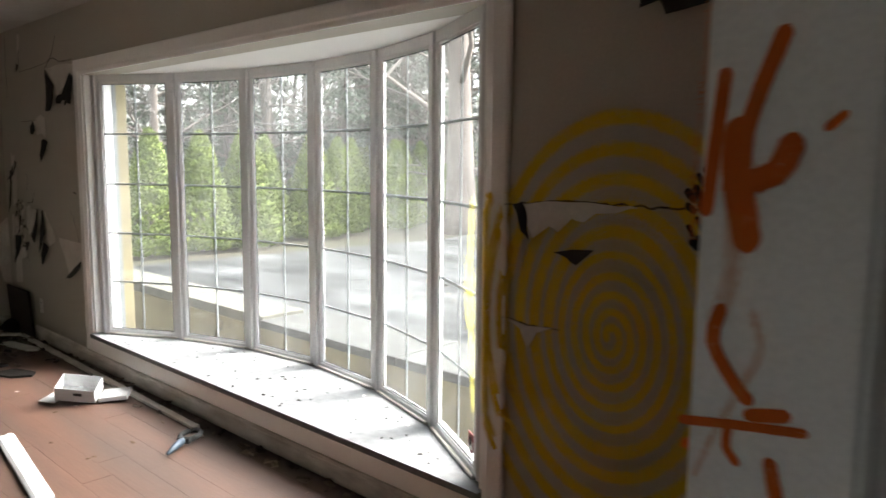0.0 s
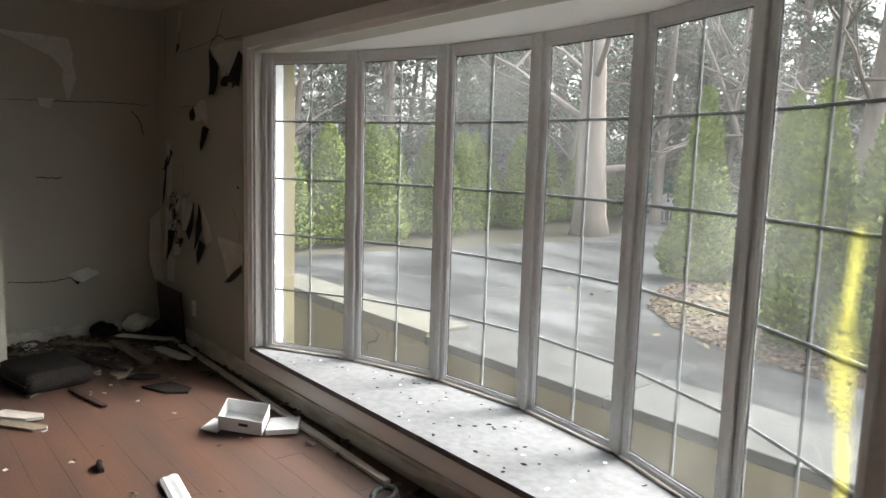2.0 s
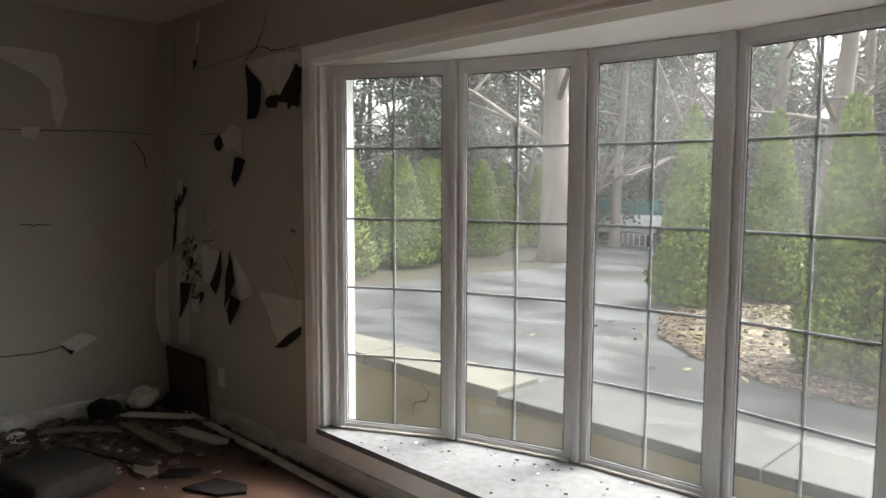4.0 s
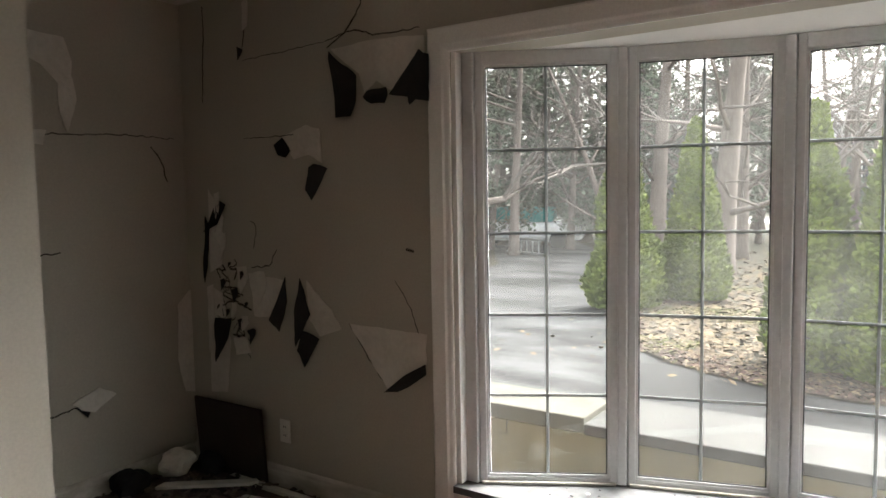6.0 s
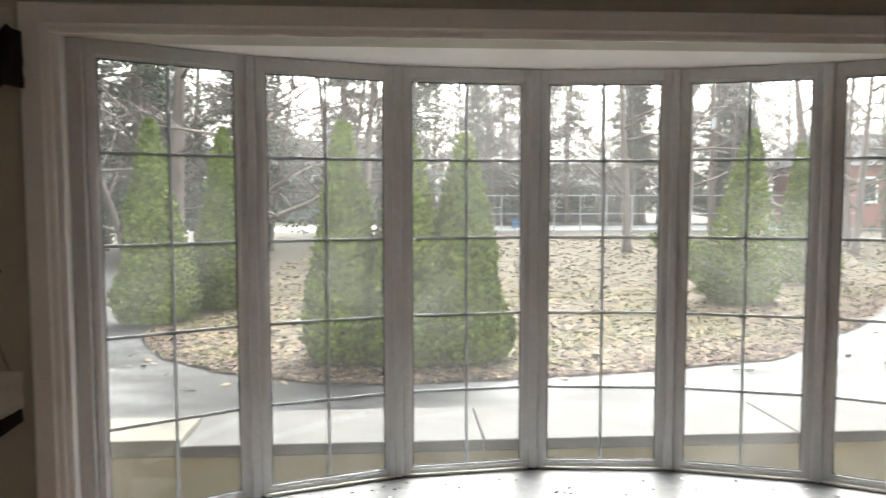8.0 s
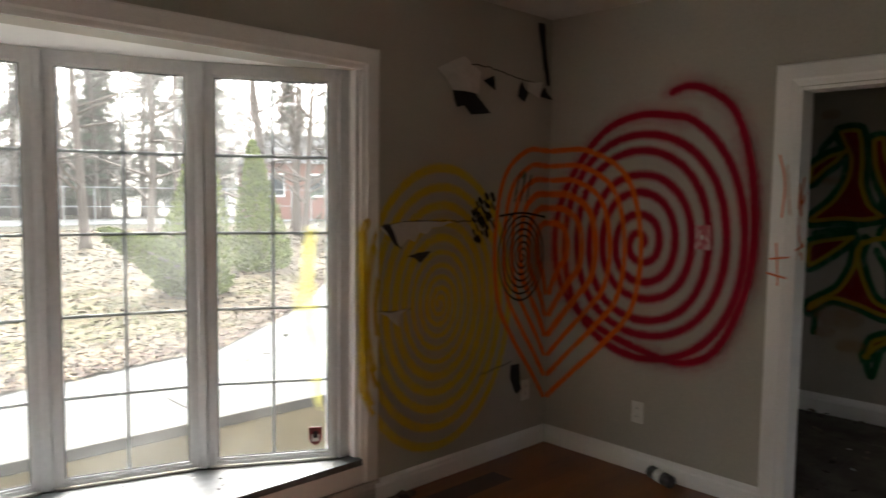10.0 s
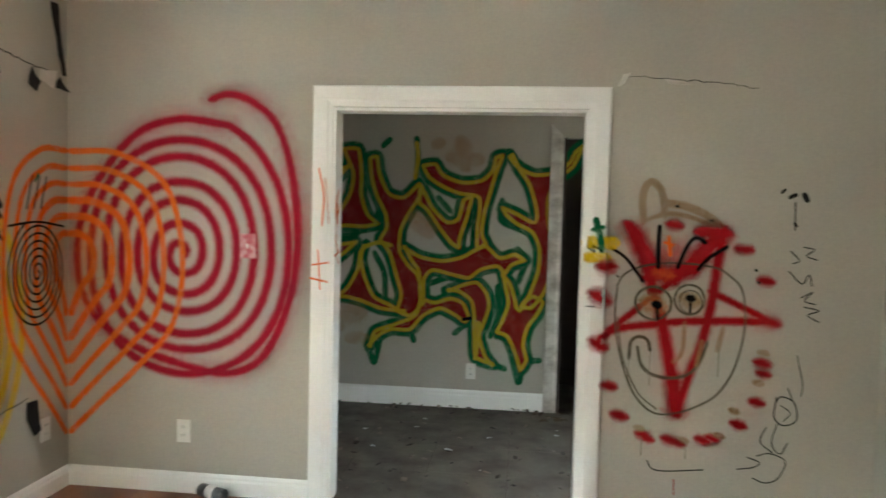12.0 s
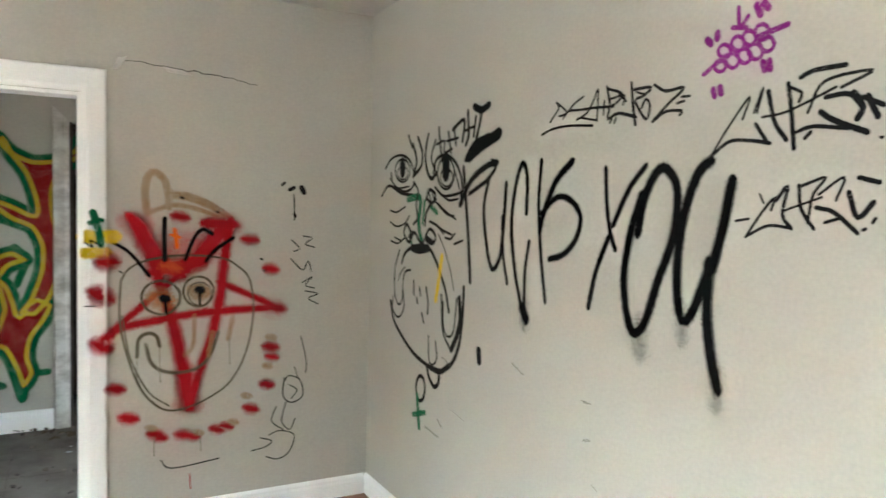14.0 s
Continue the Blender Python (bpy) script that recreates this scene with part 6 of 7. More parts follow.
d = damage("torn plaster with three hanging black paper flaps", "north")
slab("north", [(-0.550, 2.088), (-0.282, 2.102), (-0.032, 2.086), (-0.033, 1.998), (-0.187, 1.864), (-0.284, 1.925), (-0.356, 1.877), (-0.382, 1.966)], 0.0, 0.004, 0.004, PLASTER, "torn_patch", d)
slab("north", [(-0.559, 2.078), (-0.391, 1.957), (-0.384, 1.839), (-0.411, 1.780), (-0.492, 1.782)], 0.006, 0.004, 0.03, BLACK, "flap", d)
slab("north", [(-0.357, 1.858), (-0.338, 1.887), (-0.231, 1.894), (-0.214, 1.864), (-0.223, 1.825), (-0.295, 1.827)], 0.008, 0.004, 0.02, BLACK, "flap", d)
slab("north", [(-0.187, 1.854), (-0.042, 2.027), (0.003, 1.997), (0.022, 1.810), (-0.044, 1.821), (-0.071, 1.802), (-0.089, 1.832)], 0.026, 0.004, 0.03, BLACK, "flap", d)
line(d, CRACKLINE, 0.012, (-0.576, 2.128), (-0.415, 2.154), (-0.282, 2.121), (-0.058, 2.116))
line(d, CRACKLINE, 0.016, (-0.568, 2.098), (-0.460, 2.155), (-0.387, 2.232), (-0.342, 2.309))
line(d, CRACKLINE, 0.007, (-1.131, 2.111), (-0.907, 2.116), (-0.594, 2.128))
d = damage("torn wallpaper with two small black flaps", "north")
slab("north", [(-0.868, 1.722), (-0.715, 1.767), (-0.626, 1.746), (-0.611, 1.588), (-0.699, 1.629), (-0.798, 1.612)], 0.0, 0.003, 0.004, PLASTER, "torn_patch", d)
slab("north", [(-0.922, 1.683), (-0.868, 1.717), (-0.806, 1.651), (-0.825, 1.622), (-0.887, 1.633)], 0.005, 0.004, 0.02, BLACK, "flap", d)
slab("north", [(-0.700, 1.570), (-0.664, 1.589), (-0.584, 1.563), (-0.658, 1.422), (-0.710, 1.472)], 0.005, 0.004, 0.025, BLACK, "flap", d)
line(d, CRACKLINE, 0.007, (-1.136, 1.728), (-0.913, 1.727), (-0.689, 1.727))
d = damage("torn plaster with black flaps in the room corner", "north")
slab("north", [(-1.292, 1.407), (-1.364, 1.428), (-1.437, 1.262), (-1.347, 1.300)], 0.005, 0.004, 0.03, BLACK, "flap", d)
slab("north", [(-1.459, 1.342), (-1.432, 1.292), (-1.431, 1.095), (-1.445, 0.997), (-1.467, 1.076)], 0.005, 0.004, 0.03, BLACK, "flap", d)
slab("north", [(-1.459, 0.978), (-1.352, 0.946), (-1.302, 0.699), (-1.332, 0.424), (-1.467, 0.408)], 0.0, 0.003, 0.003, PLASTER, "torn_patch", d)
slab("north", [(-1.434, 1.488), (-1.320, 1.338), (-1.341, 1.093), (-1.440, 1.046)], 0.0, 0.003, 0.003, PLASTER, "torn_patch", d)
d = damage("shredded plaster with pairs of black flaps", "north")
slab("north", [(-1.145, 1.059), (-0.895, 1.034), (-0.978, 0.849), (-1.103, 0.842)], 0.0, 0.004, 0.004, PLASTER, "torn_patch", d)
slab("north", [(-0.877, 1.053), (-0.861, 0.935), (-0.899, 0.788), (-0.978, 0.839)], 0.006, 0.004, 0.03, BLACK, "flap", d)
slab("north", [(-0.743, 1.040), (-0.584, 0.909), (-0.523, 0.829), (-0.657, 0.783), (-0.728, 0.863)], 0.0, 0.004, 0.004, PLASTER, "torn_patch", d)
slab("north", [(-0.779, 1.051), (-0.710, 0.882), (-0.792, 0.727), (-0.817, 0.885)], 0.006, 0.004, 0.03, BLACK, "flap", d)
slab("north", [(-0.773, 0.805), (-0.657, 0.773), (-0.731, 0.637), (-0.792, 0.707)], 0.01, 0.004, 0.03, BLACK, "flap", d)
slab("north", [(-1.426, 0.810), (-1.282, 0.817), (-1.302, 0.719), (-1.384, 0.583)], 0.006, 0.004, 0.03, BLACK, "flap", d)
slab("north", [(-1.266, 0.718), (-1.167, 0.735), (-1.124, 0.656), (-1.222, 0.638)], 0.006, 0.006, 0.02, PLASTER, "torn_patch", d)
for k, (u, z, w, h) in enumerate(((-1.36, 1.36, .05, .20), (-1.33, 1.18, .07, .14), (-1.18, 1.02, .09, .13), (-1.05, 0.98, .10, .17), (-1.25, 0.86, .05, .08), (-1.17, 0.80, .06, .07), (-1.43, 0.80, .06, .34))):
    slab("north", [(u - w / 2, z + h / 2), (u + w * .3, z + h * .55), (u + w / 2, z + h * .1), (u + w * .2, z - h * .3), (u + w * .05, z - h / 2), (u - w * .25, z - h * .2)], 0.004 + 0.001 * k, 0.003, 0.025, PLASTER, "torn_paper", d)
for k in range(8):
    u, z, w = -1.27 + 0.09 * math.sin(k * 2.1) + 0.01 * k, 1.10 - 0.05 * k, 0.012 + 0.007 * (k % 4)
    slab("north", [(u - w, z + w * .5), (u + w * .4, z + w), (u + w, z + w * .1), (u + w * .3, z - w * 1.4), (u - w * .3, z - w * .2)], 0.012, 0.003, 0.02, BLACK, "flap", d)
shred = random.Random(4)
for k in range(26):
    u, z = -1.33 + shred.uniform(-.08, .12), 1.12 - 0.018 * k + shred.uniform(-.03, .03)
    line(d, CRACKLINE, shred.uniform(.008, .022), (u, z), (u + shred.uniform(-.05, .07), z - shred.uniform(.01, .05)), (u + shred.uniform(-.06, .09), z - shred.uniform(.03, .07)))
line(d, CRACKLINE, 0.01, (-1.118, 1.088), (-0.993, 1.105), (-0.938, 1.182))
line(d, CRACKLINE, 0.009, (-1.099, 1.186), (-1.079, 1.284), (-1.115, 1.324))
d = damage("peeled pale patch with a curled dark lower edge", "north")
slab("north", [(-0.478, 0.857), (-0.254, 0.857), (-0.049, 0.848), (-0.050, 0.720), (-0.159, 0.634), (-0.249, 0.587)], 0.0, 0.004, 0.012, PLASTER, "torn_patch", d)
slab("north", [(-0.249, 0.587), (-0.158, 0.664), (-0.050, 0.725), (-0.042, 0.681), (-0.123, 0.623), (-0.177, 0.595)], 0.014, 0.004, 0.03, BLACK, "flap", d)
line(d, CRACKLINE, 0.010, (-0.478, 0.857), (-0.372, 0.717), (-0.267, 0.597))
line(d, CRACKLINE, 0.008, (-0.207, 1.068), (-0.136, 0.968), (-0.085, 0.839))
line(d, CRACKLINE, 0.022, (-0.142, 1.209), (-0.115, 1.203))
d = damage("vertical crack with flaking plaster at the corner", "north")
line(d, CRACKLINE, 0.016, (-1.422, 2.412), (-1.419, 2.275), (-1.434, 2.127), (-1.446, 1.931))
line(d, CRACKLINE, 0.014, (-1.100, 2.405), (-1.097, 2.307), (-1.130, 2.170))
slab("north", [(-1.118, 2.386), (-1.082, 2.395), (-1.075, 2.267), (-1.111, 2.248)], 0.0, 0.006, 0.01, PLASTER, "torn_patch", d)
slab("north", [(-1.166, 2.180), (-1.121, 2.160), (-1.140, 2.111)], 0.0, 0.004, 0.02, BLACK, "flap", d)
d = damage("torn plaster and black holes high in the corner", "north")
slab("north", [(4.090, 2.073), (4.269, 2.151), (4.390, 2.083), (4.370, 1.975), (4.190, 1.975)], 0.0, 0.004, 0.006, PLASTER, "torn_patch", d)
slab("north", [(4.190, 1.975), (4.350, 1.975), (4.431, 1.877), (4.281, 1.857), (4.251, 1.906), (4.191, 1.886)], 0.006, 0.004, 0.04, BLACK, "flap", d)
slab("north", [(4.400, 2.043), (4.490, 2.078), (4.480, 2.004)], 0.004, 0.004, 0.02, BLACK, "flap", d)
slab("north", [(4.710, 2.073), (4.761, 2.014), (4.721, 1.965), (4.671, 1.994)], 0.004, 0.004, 0.02, BLACK, "flap", d)
slab("north", [(4.849, 2.412), (4.899, 2.412), (4.946, 2.073), (4.921, 2.073)], 0.004, 0.005, 0.01, BLACK, "flap", d)
slab("north", [(4.911, 2.063), (4.951, 1.995), (4.851, 2.004)], 0.004, 0.004, 0.03, BLACK, "flap", d)
slab("north", [(4.770, 2.073), (4.901, 2.093), (4.871, 1.995), (4.771, 2.034)], 0.0, 0.003, 0.004, PLASTER, "torn_patch", d)
line(d, CRACKLINE, 0.012, (4.170, 2.092), (4.370, 2.122), (4.670, 2.093), (4.871, 2.073))
d = damage("long torn strip of plaster with a black hole", "north")
slab("north", [(3.90, 1.155), (3.97, 1.17), (4.05, 1.172), (4.02, 1.145), (3.985, 1.118), (3.95, 1.14)], 0.001, 0.003, 0.0, BLACK, "hole", d)
slab("north", [(3.73, 1.30), (3.9, 1.322), (4.08, 1.32), (4.2, 1.315), (4.13, 1.297), (4.06, 1.292), (4.02, 1.262), (3.97, 1.268), (3.93, 1.225), (3.885, 1.238), (3.83, 1.195), (3.80, 1.24), (3.74, 1.28)], 0.003, 0.004, 0.022, PLASTER, "torn_patch", d)
slab("north", [(3.735, 1.305), (3.78, 1.31), (3.80, 1.26), (3.83, 1.19), (3.79, 1.22), (3.76, 1.27)], 0.012, 0.003, 0.035, BLACK, "torn_edge", d)
line(d, CRACKLINE, 0.012, (3.713, 1.302), (3.923, 1.322), (4.224, 1.317), (4.524, 1.317))
slab("north", [(3.715, 0.905), (3.795, 0.890), (3.905, 0.900), (3.846, 0.876), (3.826, 0.826), (3.775, 0.875)], 0.0, 0.005, 0.03, PLASTER, "torn_patch", d)
line(d, CRACKLINE, 0.010, (3.705, 0.910), (3.805, 0.895), (3.926, 0.900))
d = damage("low black hole with a loose wall plate", "north")
slab("north", [(4.668, 0.503), (4.739, 0.503), (4.749, 0.356), (4.699, 0.336), (4.659, 0.425)], 0.004, 0.004, 0.015, BLACK, "flap", d)
line(d, CRACKLINE, 0.010, (4.398, 0.488), (4.528, 0.503), (4.678, 0.523))
d = damage("peeled paper and long cracks across the alcove wall", "west")
slab("west", [(-1.094, 2.200), (-0.622, 2.184), (-0.593, 2.075), (-0.614, 1.916), (-0.654, 2.006), (-0.744, 2.057)], 0.0, 0.004, 0.015, PLASTER, "torn_patch", d)
slab("west", [(-0.653, 2.026), (-0.593, 2.005), (-0.574, 1.906), (-0.636, 1.747), (-0.665, 1.877)], 0.0, 0.004, 0.015, PLASTER, "torn_patch", d)
slab("west", [(-0.828, 1.755), (-0.727, 1.754), (-0.748, 1.689), (-0.818, 1.700)], 0.002, 0.004, 0.01, PLASTER, "torn_patch", d)
line(d, CRACKLINE, 0.010, (-1.049, 1.733), (-0.647, 1.743), (-0.345, 1.754), (-0.063, 1.750))
line(d, CRACKLINE, 0.014, (-0.204, 1.702), (-0.145, 1.632), (-0.116, 1.523))
line(d, CRACKLINE, 0.014, (-1.063, 0.461), (-0.812, 0.443), (-0.661, 0.461), (-0.560, 0.445))
slab("west", [(-0.681, 0.486), (-0.539, 0.534), (-0.459, 0.484), (-0.581, 0.425), (-0.641, 0.446)], 0.0, 0.005, 0.02, PLASTER, "torn_patch", d)
slab("west", [(-0.661, 0.461), (-0.580, 0.455), (-0.621, 0.406)], 0.006, 0.004, 0.02, BLACK, "flap", d)
line(d, CRACKLINE, 0.012, (-0.854, 1.204), (-0.753, 1.193), (-0.693, 1.197))
line(d, CRACKLINE, 0.010, (0.035, 2.385), (0.042, 2.166), (0.010, 1.968))
slab("west", [(-0.083, 0.876), (0.029, 0.974), (0.023, 0.378), (-0.058, 0.399), (-0.096, 0.579)], 0.0, 0.003, 0.003, PLASTER, "torn_patch", d)
d = damage("flaking strip of paint beside the doorway", "east")
slab("east", [(-2.698, 2.046), (-2.727, 2.106), (-2.766, 2.116), (-2.737, 2.056)], 0.002, 0.004, 0.03, PLASTER, "torn_patch", d)
slab("east", [(-2.914, 2.086), (-2.993, 2.077), (-3.033, 2.057), (-2.934, 2.062)], 0.002, 0.004, 0.015, PLASTER, "torn_patch", d)
line(d, CRACKLINE, 0.008, (-2.757, 2.096), (-2.934, 2.086), (-3.131, 2.072), (-3.329, 2.047))
scuffs = damage("grey scuffs on the lower part of the wall", "south")
for k in range(14):
    u, z = shred.uniform(1.9, 4.6), shred.uniform(0.25, 1.0)
    line(scuffs, DUSTLINE, shred.uniform(.006, .02), (u, z), (u + shred.uniform(.02, .12), z + shred.uniform(-.02, .03)))


# ---- outlets, switch and sticker ----
def outlet(x, y, z, turn, label):
    ob = thing("wall_outlet", x, y, z, label, "outlet", turn=turn)
    part("cover_plate", box((-0.036, -0.006, -0.058), (0.036, 0.0, 0.058), 0.003), PLATE, ob)
    for s in (-0.021, 0.021):
        sock = part("socket", box((-0.017, -0.008, s - 0.014), (0.017, -0.0055, s + 0.014), 0.001), PLATE, ob)
        for q in (-0.006, 0.006):
            part("slot", box((q - 0.0012, -0.0086, s - 0.004), (q + 0.0012, -0.0078, s + 0.006)), BLACK, sock)
    return ob


outlet(-0.917, -0.001, 0.285, 0, "white wall outlet on the damaged wall")
outlet(X1 - 0.001, -0.625, 0.315, -90, "white wall outlet under the crimson spiral")
outlet(HX - 0.001, -1.936, 0.276, -90, "white wall outlet on the hall wall")
outlet(4.785, -0.012, 0.345, 0, "loose white wall plate beside a hole")
switch = thing("light_switch", X1 - 0.001, -0.95, 1.26, "wall switch sprayed over with crimson paint", "switch", turn=-90)
part("cover_plate", box((-0.04, -0.007, -0.06), (0.04, 0.0, 0.06), 0.003), material("sprayed_plate", (0.55, 0.12, 0.15), 0.4, (0.75, 0.6, 0.58), 30, 0.9), switch)
part("toggle", box((-0.005, -0.016, -0.012), (0.005, -0.007, 0.012), 0.002), PLATE, switch)

sash_m = [o for o in window.children if o.name.startswith("window_sash")][5].matrix_world
sticker = tagged(new("window_sticker"), "small red shield sticker on the glass", "sticker")
sticker.matrix_world = sash_m
bm = bmesh.new()
shape = [(0.458, 0.385), (0.458, 0.33), (0.466, 0.312), (0.487, 0.298), (0.508, 0.312), (0.516, 0.33), (0.516, 0.385)]
ring = [[bm.verts.new((x, y, z)) for x, z in shape] for y in (-0.0042, -0.0018)]
bm.faces.new(ring[0])
bm.faces.new(ring[1][::-1])
for k in range(7):
    bm.faces.new((ring[0][k], ring[1][k], ring[1][(k + 1) % 7], ring[0][(k + 1) % 7]))
bmesh.ops.recalc_face_normals(bm, faces=bm.faces)
part("shield", bm, material("red_sticker", (0.20, 0.02, 0.02), 0.4), sticker)
part("emblem", box((0.470, -0.0056, 0.318), (0.504, -0.0044, 0.352), 0.0005), PLATE, sticker)
part("bust", box((0.476, -0.0068, 0.334), (0.498, -0.0058, 0.368), 0.0005), BLACK, sticker, "dark printed shape")
glass_paint = tagged(new("glass_paint"), "bright yellow paint sprayed down the glass", "graffiti")
glass_paint.matrix_world = sash_m
YELLOW_GLASS = spray("translucent_yellow_spray", (0.88, 0.80, 0.08), 1.0, 0.75)
film_coat = YELLOW_GLASS.node_tree.nodes["Principled BSDF"]
film_coat.inputs["Transmission Weight"].default_value, film_coat.inputs["Roughness"].default_value, film_coat.inputs["IOR"].default_value = 0.85, 0.8, 1.03
for pts, w in (([(0.47, 1.32), (0.455, 1.15), (0.445, 1.0)], 0.10), ([(0.445, 1.08), (0.45, 0.92), (0.475, 0.75)], 0.17), ([(0.465, 0.85), (0.49, 0.65), (0.515, 0.45)], 0.10)):
    me = bpy.data.meshes.new("stroke")
    v, u, f = [], [], []
    run = smooth_line(pts, 0.02)
    for i, p in enumerate(run):
        e = abs(2 * i / (len(run) - 1) - 1) ** 4
        for k in (-1, 0, 1):
            v.append((min(p.x + k * w / 2, 0.528), -0.0030 - 0.0003 * len(pts), p.y))
            u.append(max(abs(k), e))
    for i in range(len(run) - 1):
        for k in (0, 1):
            f.append((3 * i + k, 3 * i + k + 1, 3 * i + k + 4, 3 * i + k + 3))
    me.from_pydata(v, [], f)
    lay = me.uv_layers.new(name="UVMap")
    for lp in me.loops:
        lay.data[lp.index].uv = (u[lp.vertex_index], 0.5)
    me.materials.append(YELLOW_GLASS)
    new("stroke", me).parent = glass_paint

# ---- things on the floor ----
carton = thing("cardboard_box", 0.78, -0.34, 0, "torn open white cardboard box on the floor", "box", turn=62)
carton.matrix_world = pose(0.80, -0.36, 0, 0, 0, 50) @ Matrix.Scale(0.8, 4)
bm = box((-0.16, -0.09, 0.0), (0.12, -0.086, 0.11), 0.001)
box((-0.16, 0.086, 0.0), (0.12, 0.09, 0.11), 0.001, bm)
box((-0.16, -0.086, 0.0), (0.12, 0.086, 0.004), 0.001, bm)
box((-0.16, -0.086, 0.004), (-0.156, 0.086, 0.11), 0.001, bm)
box((0.116, -0.086, 0.004), (0.12, 0.086, 0.11), 0.001, bm)
bmesh.ops.transform(bm, matrix=pose(0, 0, 0.05, 20, 7, 0), verts=bm.verts)
part("tray", bm, CARD, carton)
part("hand_hole", box((-0.03, -0.0925, 0.055), (0.03, -0.0903, 0.078), 0.001, m=pose(0, 0, 0.05, 20, 7, 0)), BLACK, carton, "dark oval hand hole")
part("lid", box((0.13, -0.10, 0.0), (0.33, 0.12, 0.035), 0.004, m=pose(0, 0, 0.002, 0, -3, 6)), CARD, carton)
part("flap", box((-0.27, -0.12, 0.0), (-0.15, 0.04, 0.004), 0.001, m=pose(0, 0, 0.004, 4, 6, -14)), CARD, carton)
part("flap", box((-0.22, -0.16, 0.0), (-0.02, -0.095, 0.004), 0.001, m=pose(0, 0, 0.002, 3, -2, 9)), CARD, carton)

TRIM = [(0, 0), (0.085, 0), (0.085, 0.012), (0.07, 0.02), (0.05, 0.016), (0.03, 0.022), (0.012, 0.018), (0, 0.010)]
scrap = new("trim_piece")
tagged(scrap, "broken length of white moulded trim on the floor", "trim piece")
part("moulding", moulding(TRIM, (1.13, -0.83, 0.004), (2.02, -0.94, 0.004), (0.12, -0.99, 0)), CARD, scrap)
strip = new("batten")
tagged(strip, "long loose wooden batten lying along the wall", "batten")
part("strip", moulding([(0, 0), (0.035, 0), (0.035, 0.018), (0, 0.02)], (-1.25, -0.055, 0.002), (1.72, -0.105, 0.002), (0, -1, 0)), TRIM_DIRTY, strip)

tool = thing("hand_tool", 1.90, -0.31, 0.012, "blue hand tool with a black loop grip", "tool", turn=-55)
bm = tube([(-0.01 + 0.07 * math.cos(a) - 0.10, 0.045 * math.sin(a), 0.018) for a in [k * math.pi / 8 for k in range(17)]], [0.014] * 17, 8)
part("grip", bm, TYRE, tool, "black rubber grip", smooth=True)
bm = tube([(-0.05, 0, 0.016), (0.0, 0, 0.018), (0.06, 0, 0.016), (0.12, 0, 0.012)], [0.014, 0.02, 0.016, 0.008], 8)
part("shaft", bm, material("blue_grey_plastic", (0.04, 0.06, 0.085), 0.6), tool, "blue plastic shaft", smooth=True)
part("head", box((-0.06, -0.035, 0.0), (-0.03, 0.035, 0.03), 0.006), TYRE, tool)

can = thing("spray_can", 4.925, -0.80, 0.033, "used grey spray can lying by the baseboard", "can", turn=68)
part("body", tube([(-0.085, 0, 0), (-0.082, 0, 0), (0.07, 0, 0), (0.078, 0, 0)], [0.027, 0.032, 0.032, 0.024], 20), material("dull_black_can", (0.05, 0.05, 0.05), 0.4, (0.2, 0.2, 0.2), 40, 0.7, metal=0.5), can, smooth=True)
part("band", tube([(-0.03, 0, 0), (0.02, 0, 0)], [0.0325, 0.0325], 20), PLATE, can, "pale printed band", smooth=True)
part("nozzle", tube([(0.078, 0, 0), (0.10, 0, 0)], [0.014, 0.011], 12), PLATE, can)

board = thing("leaning_board", -1.28, -0.03, 0, "dark brown board leaning in the corner", "board")
part("panel", box((-0.255, -0.012, 0.0), (0.255, 0.006, 0.39), 0.003, m=pose(0, 0, 0.0, 4, 0, 0)), DARK_WOOD_AND_SHADE, board)
cushion = thing("cushion", -0.62, -1.03, 0, "filthy black cushion against the wall end", "cushion", turn=12)
bm = box((-0.24, -0.2, 0.0), (0.24, 0.2, 0.13), 0.05)
part("cover", bm, GRIME, cushion, smooth=True)
part("seam", box((-0.235, -0.203, 0.06), (0.235, -0.195, 0.068), 0.002), BLACK, cushion)
coil_wire = thing("cable_coil", -1.37, -0.92, 0.012, "loose coil of pale cable among rubble", "cable")
bm = bmesh.new()
for q in range(3):
    tube([((0.09 + .008 * q) * math.cos(a), (0.075 + .01 * q) * math.sin(a + q * .3), 0.008 * q + 0.01 * math.sin(2 * a + q)) for a in [k * math.pi / 10 for k in range(20)]], [0.005] * 20, 5, bm)
part("loop", bm, PLATE, coil_wire)

PALE_WOOD = material("pale_splintered_wood", (0.22, 0.18, 0.135), 0.75, (0.12, 0.095, 0.07), 12, 0.7, 0.2, 50, stretch=(0.4, 3, 1))


def lath(x, y, z, length, width, turn, mat, label, tilt=0.0):
    ob = thing("broken_board", x, y, z, label, "board", "broken boards on the floor", turn)
    bm = prism([(-length / 2, -width / 2), (length / 2 - width * .6, -width / 2 * .8), (length / 2, 0.1 * width), (length / 2 - width * .3, width / 2), (-length / 2 + width * .4, width / 2)], 0, 0.015)
    bmesh.ops.transform(bm, matrix=pose(0, 0, 0, 0, tilt, 0), verts=bm.verts)
    part("lath", bm, mat, ob)
    return ob


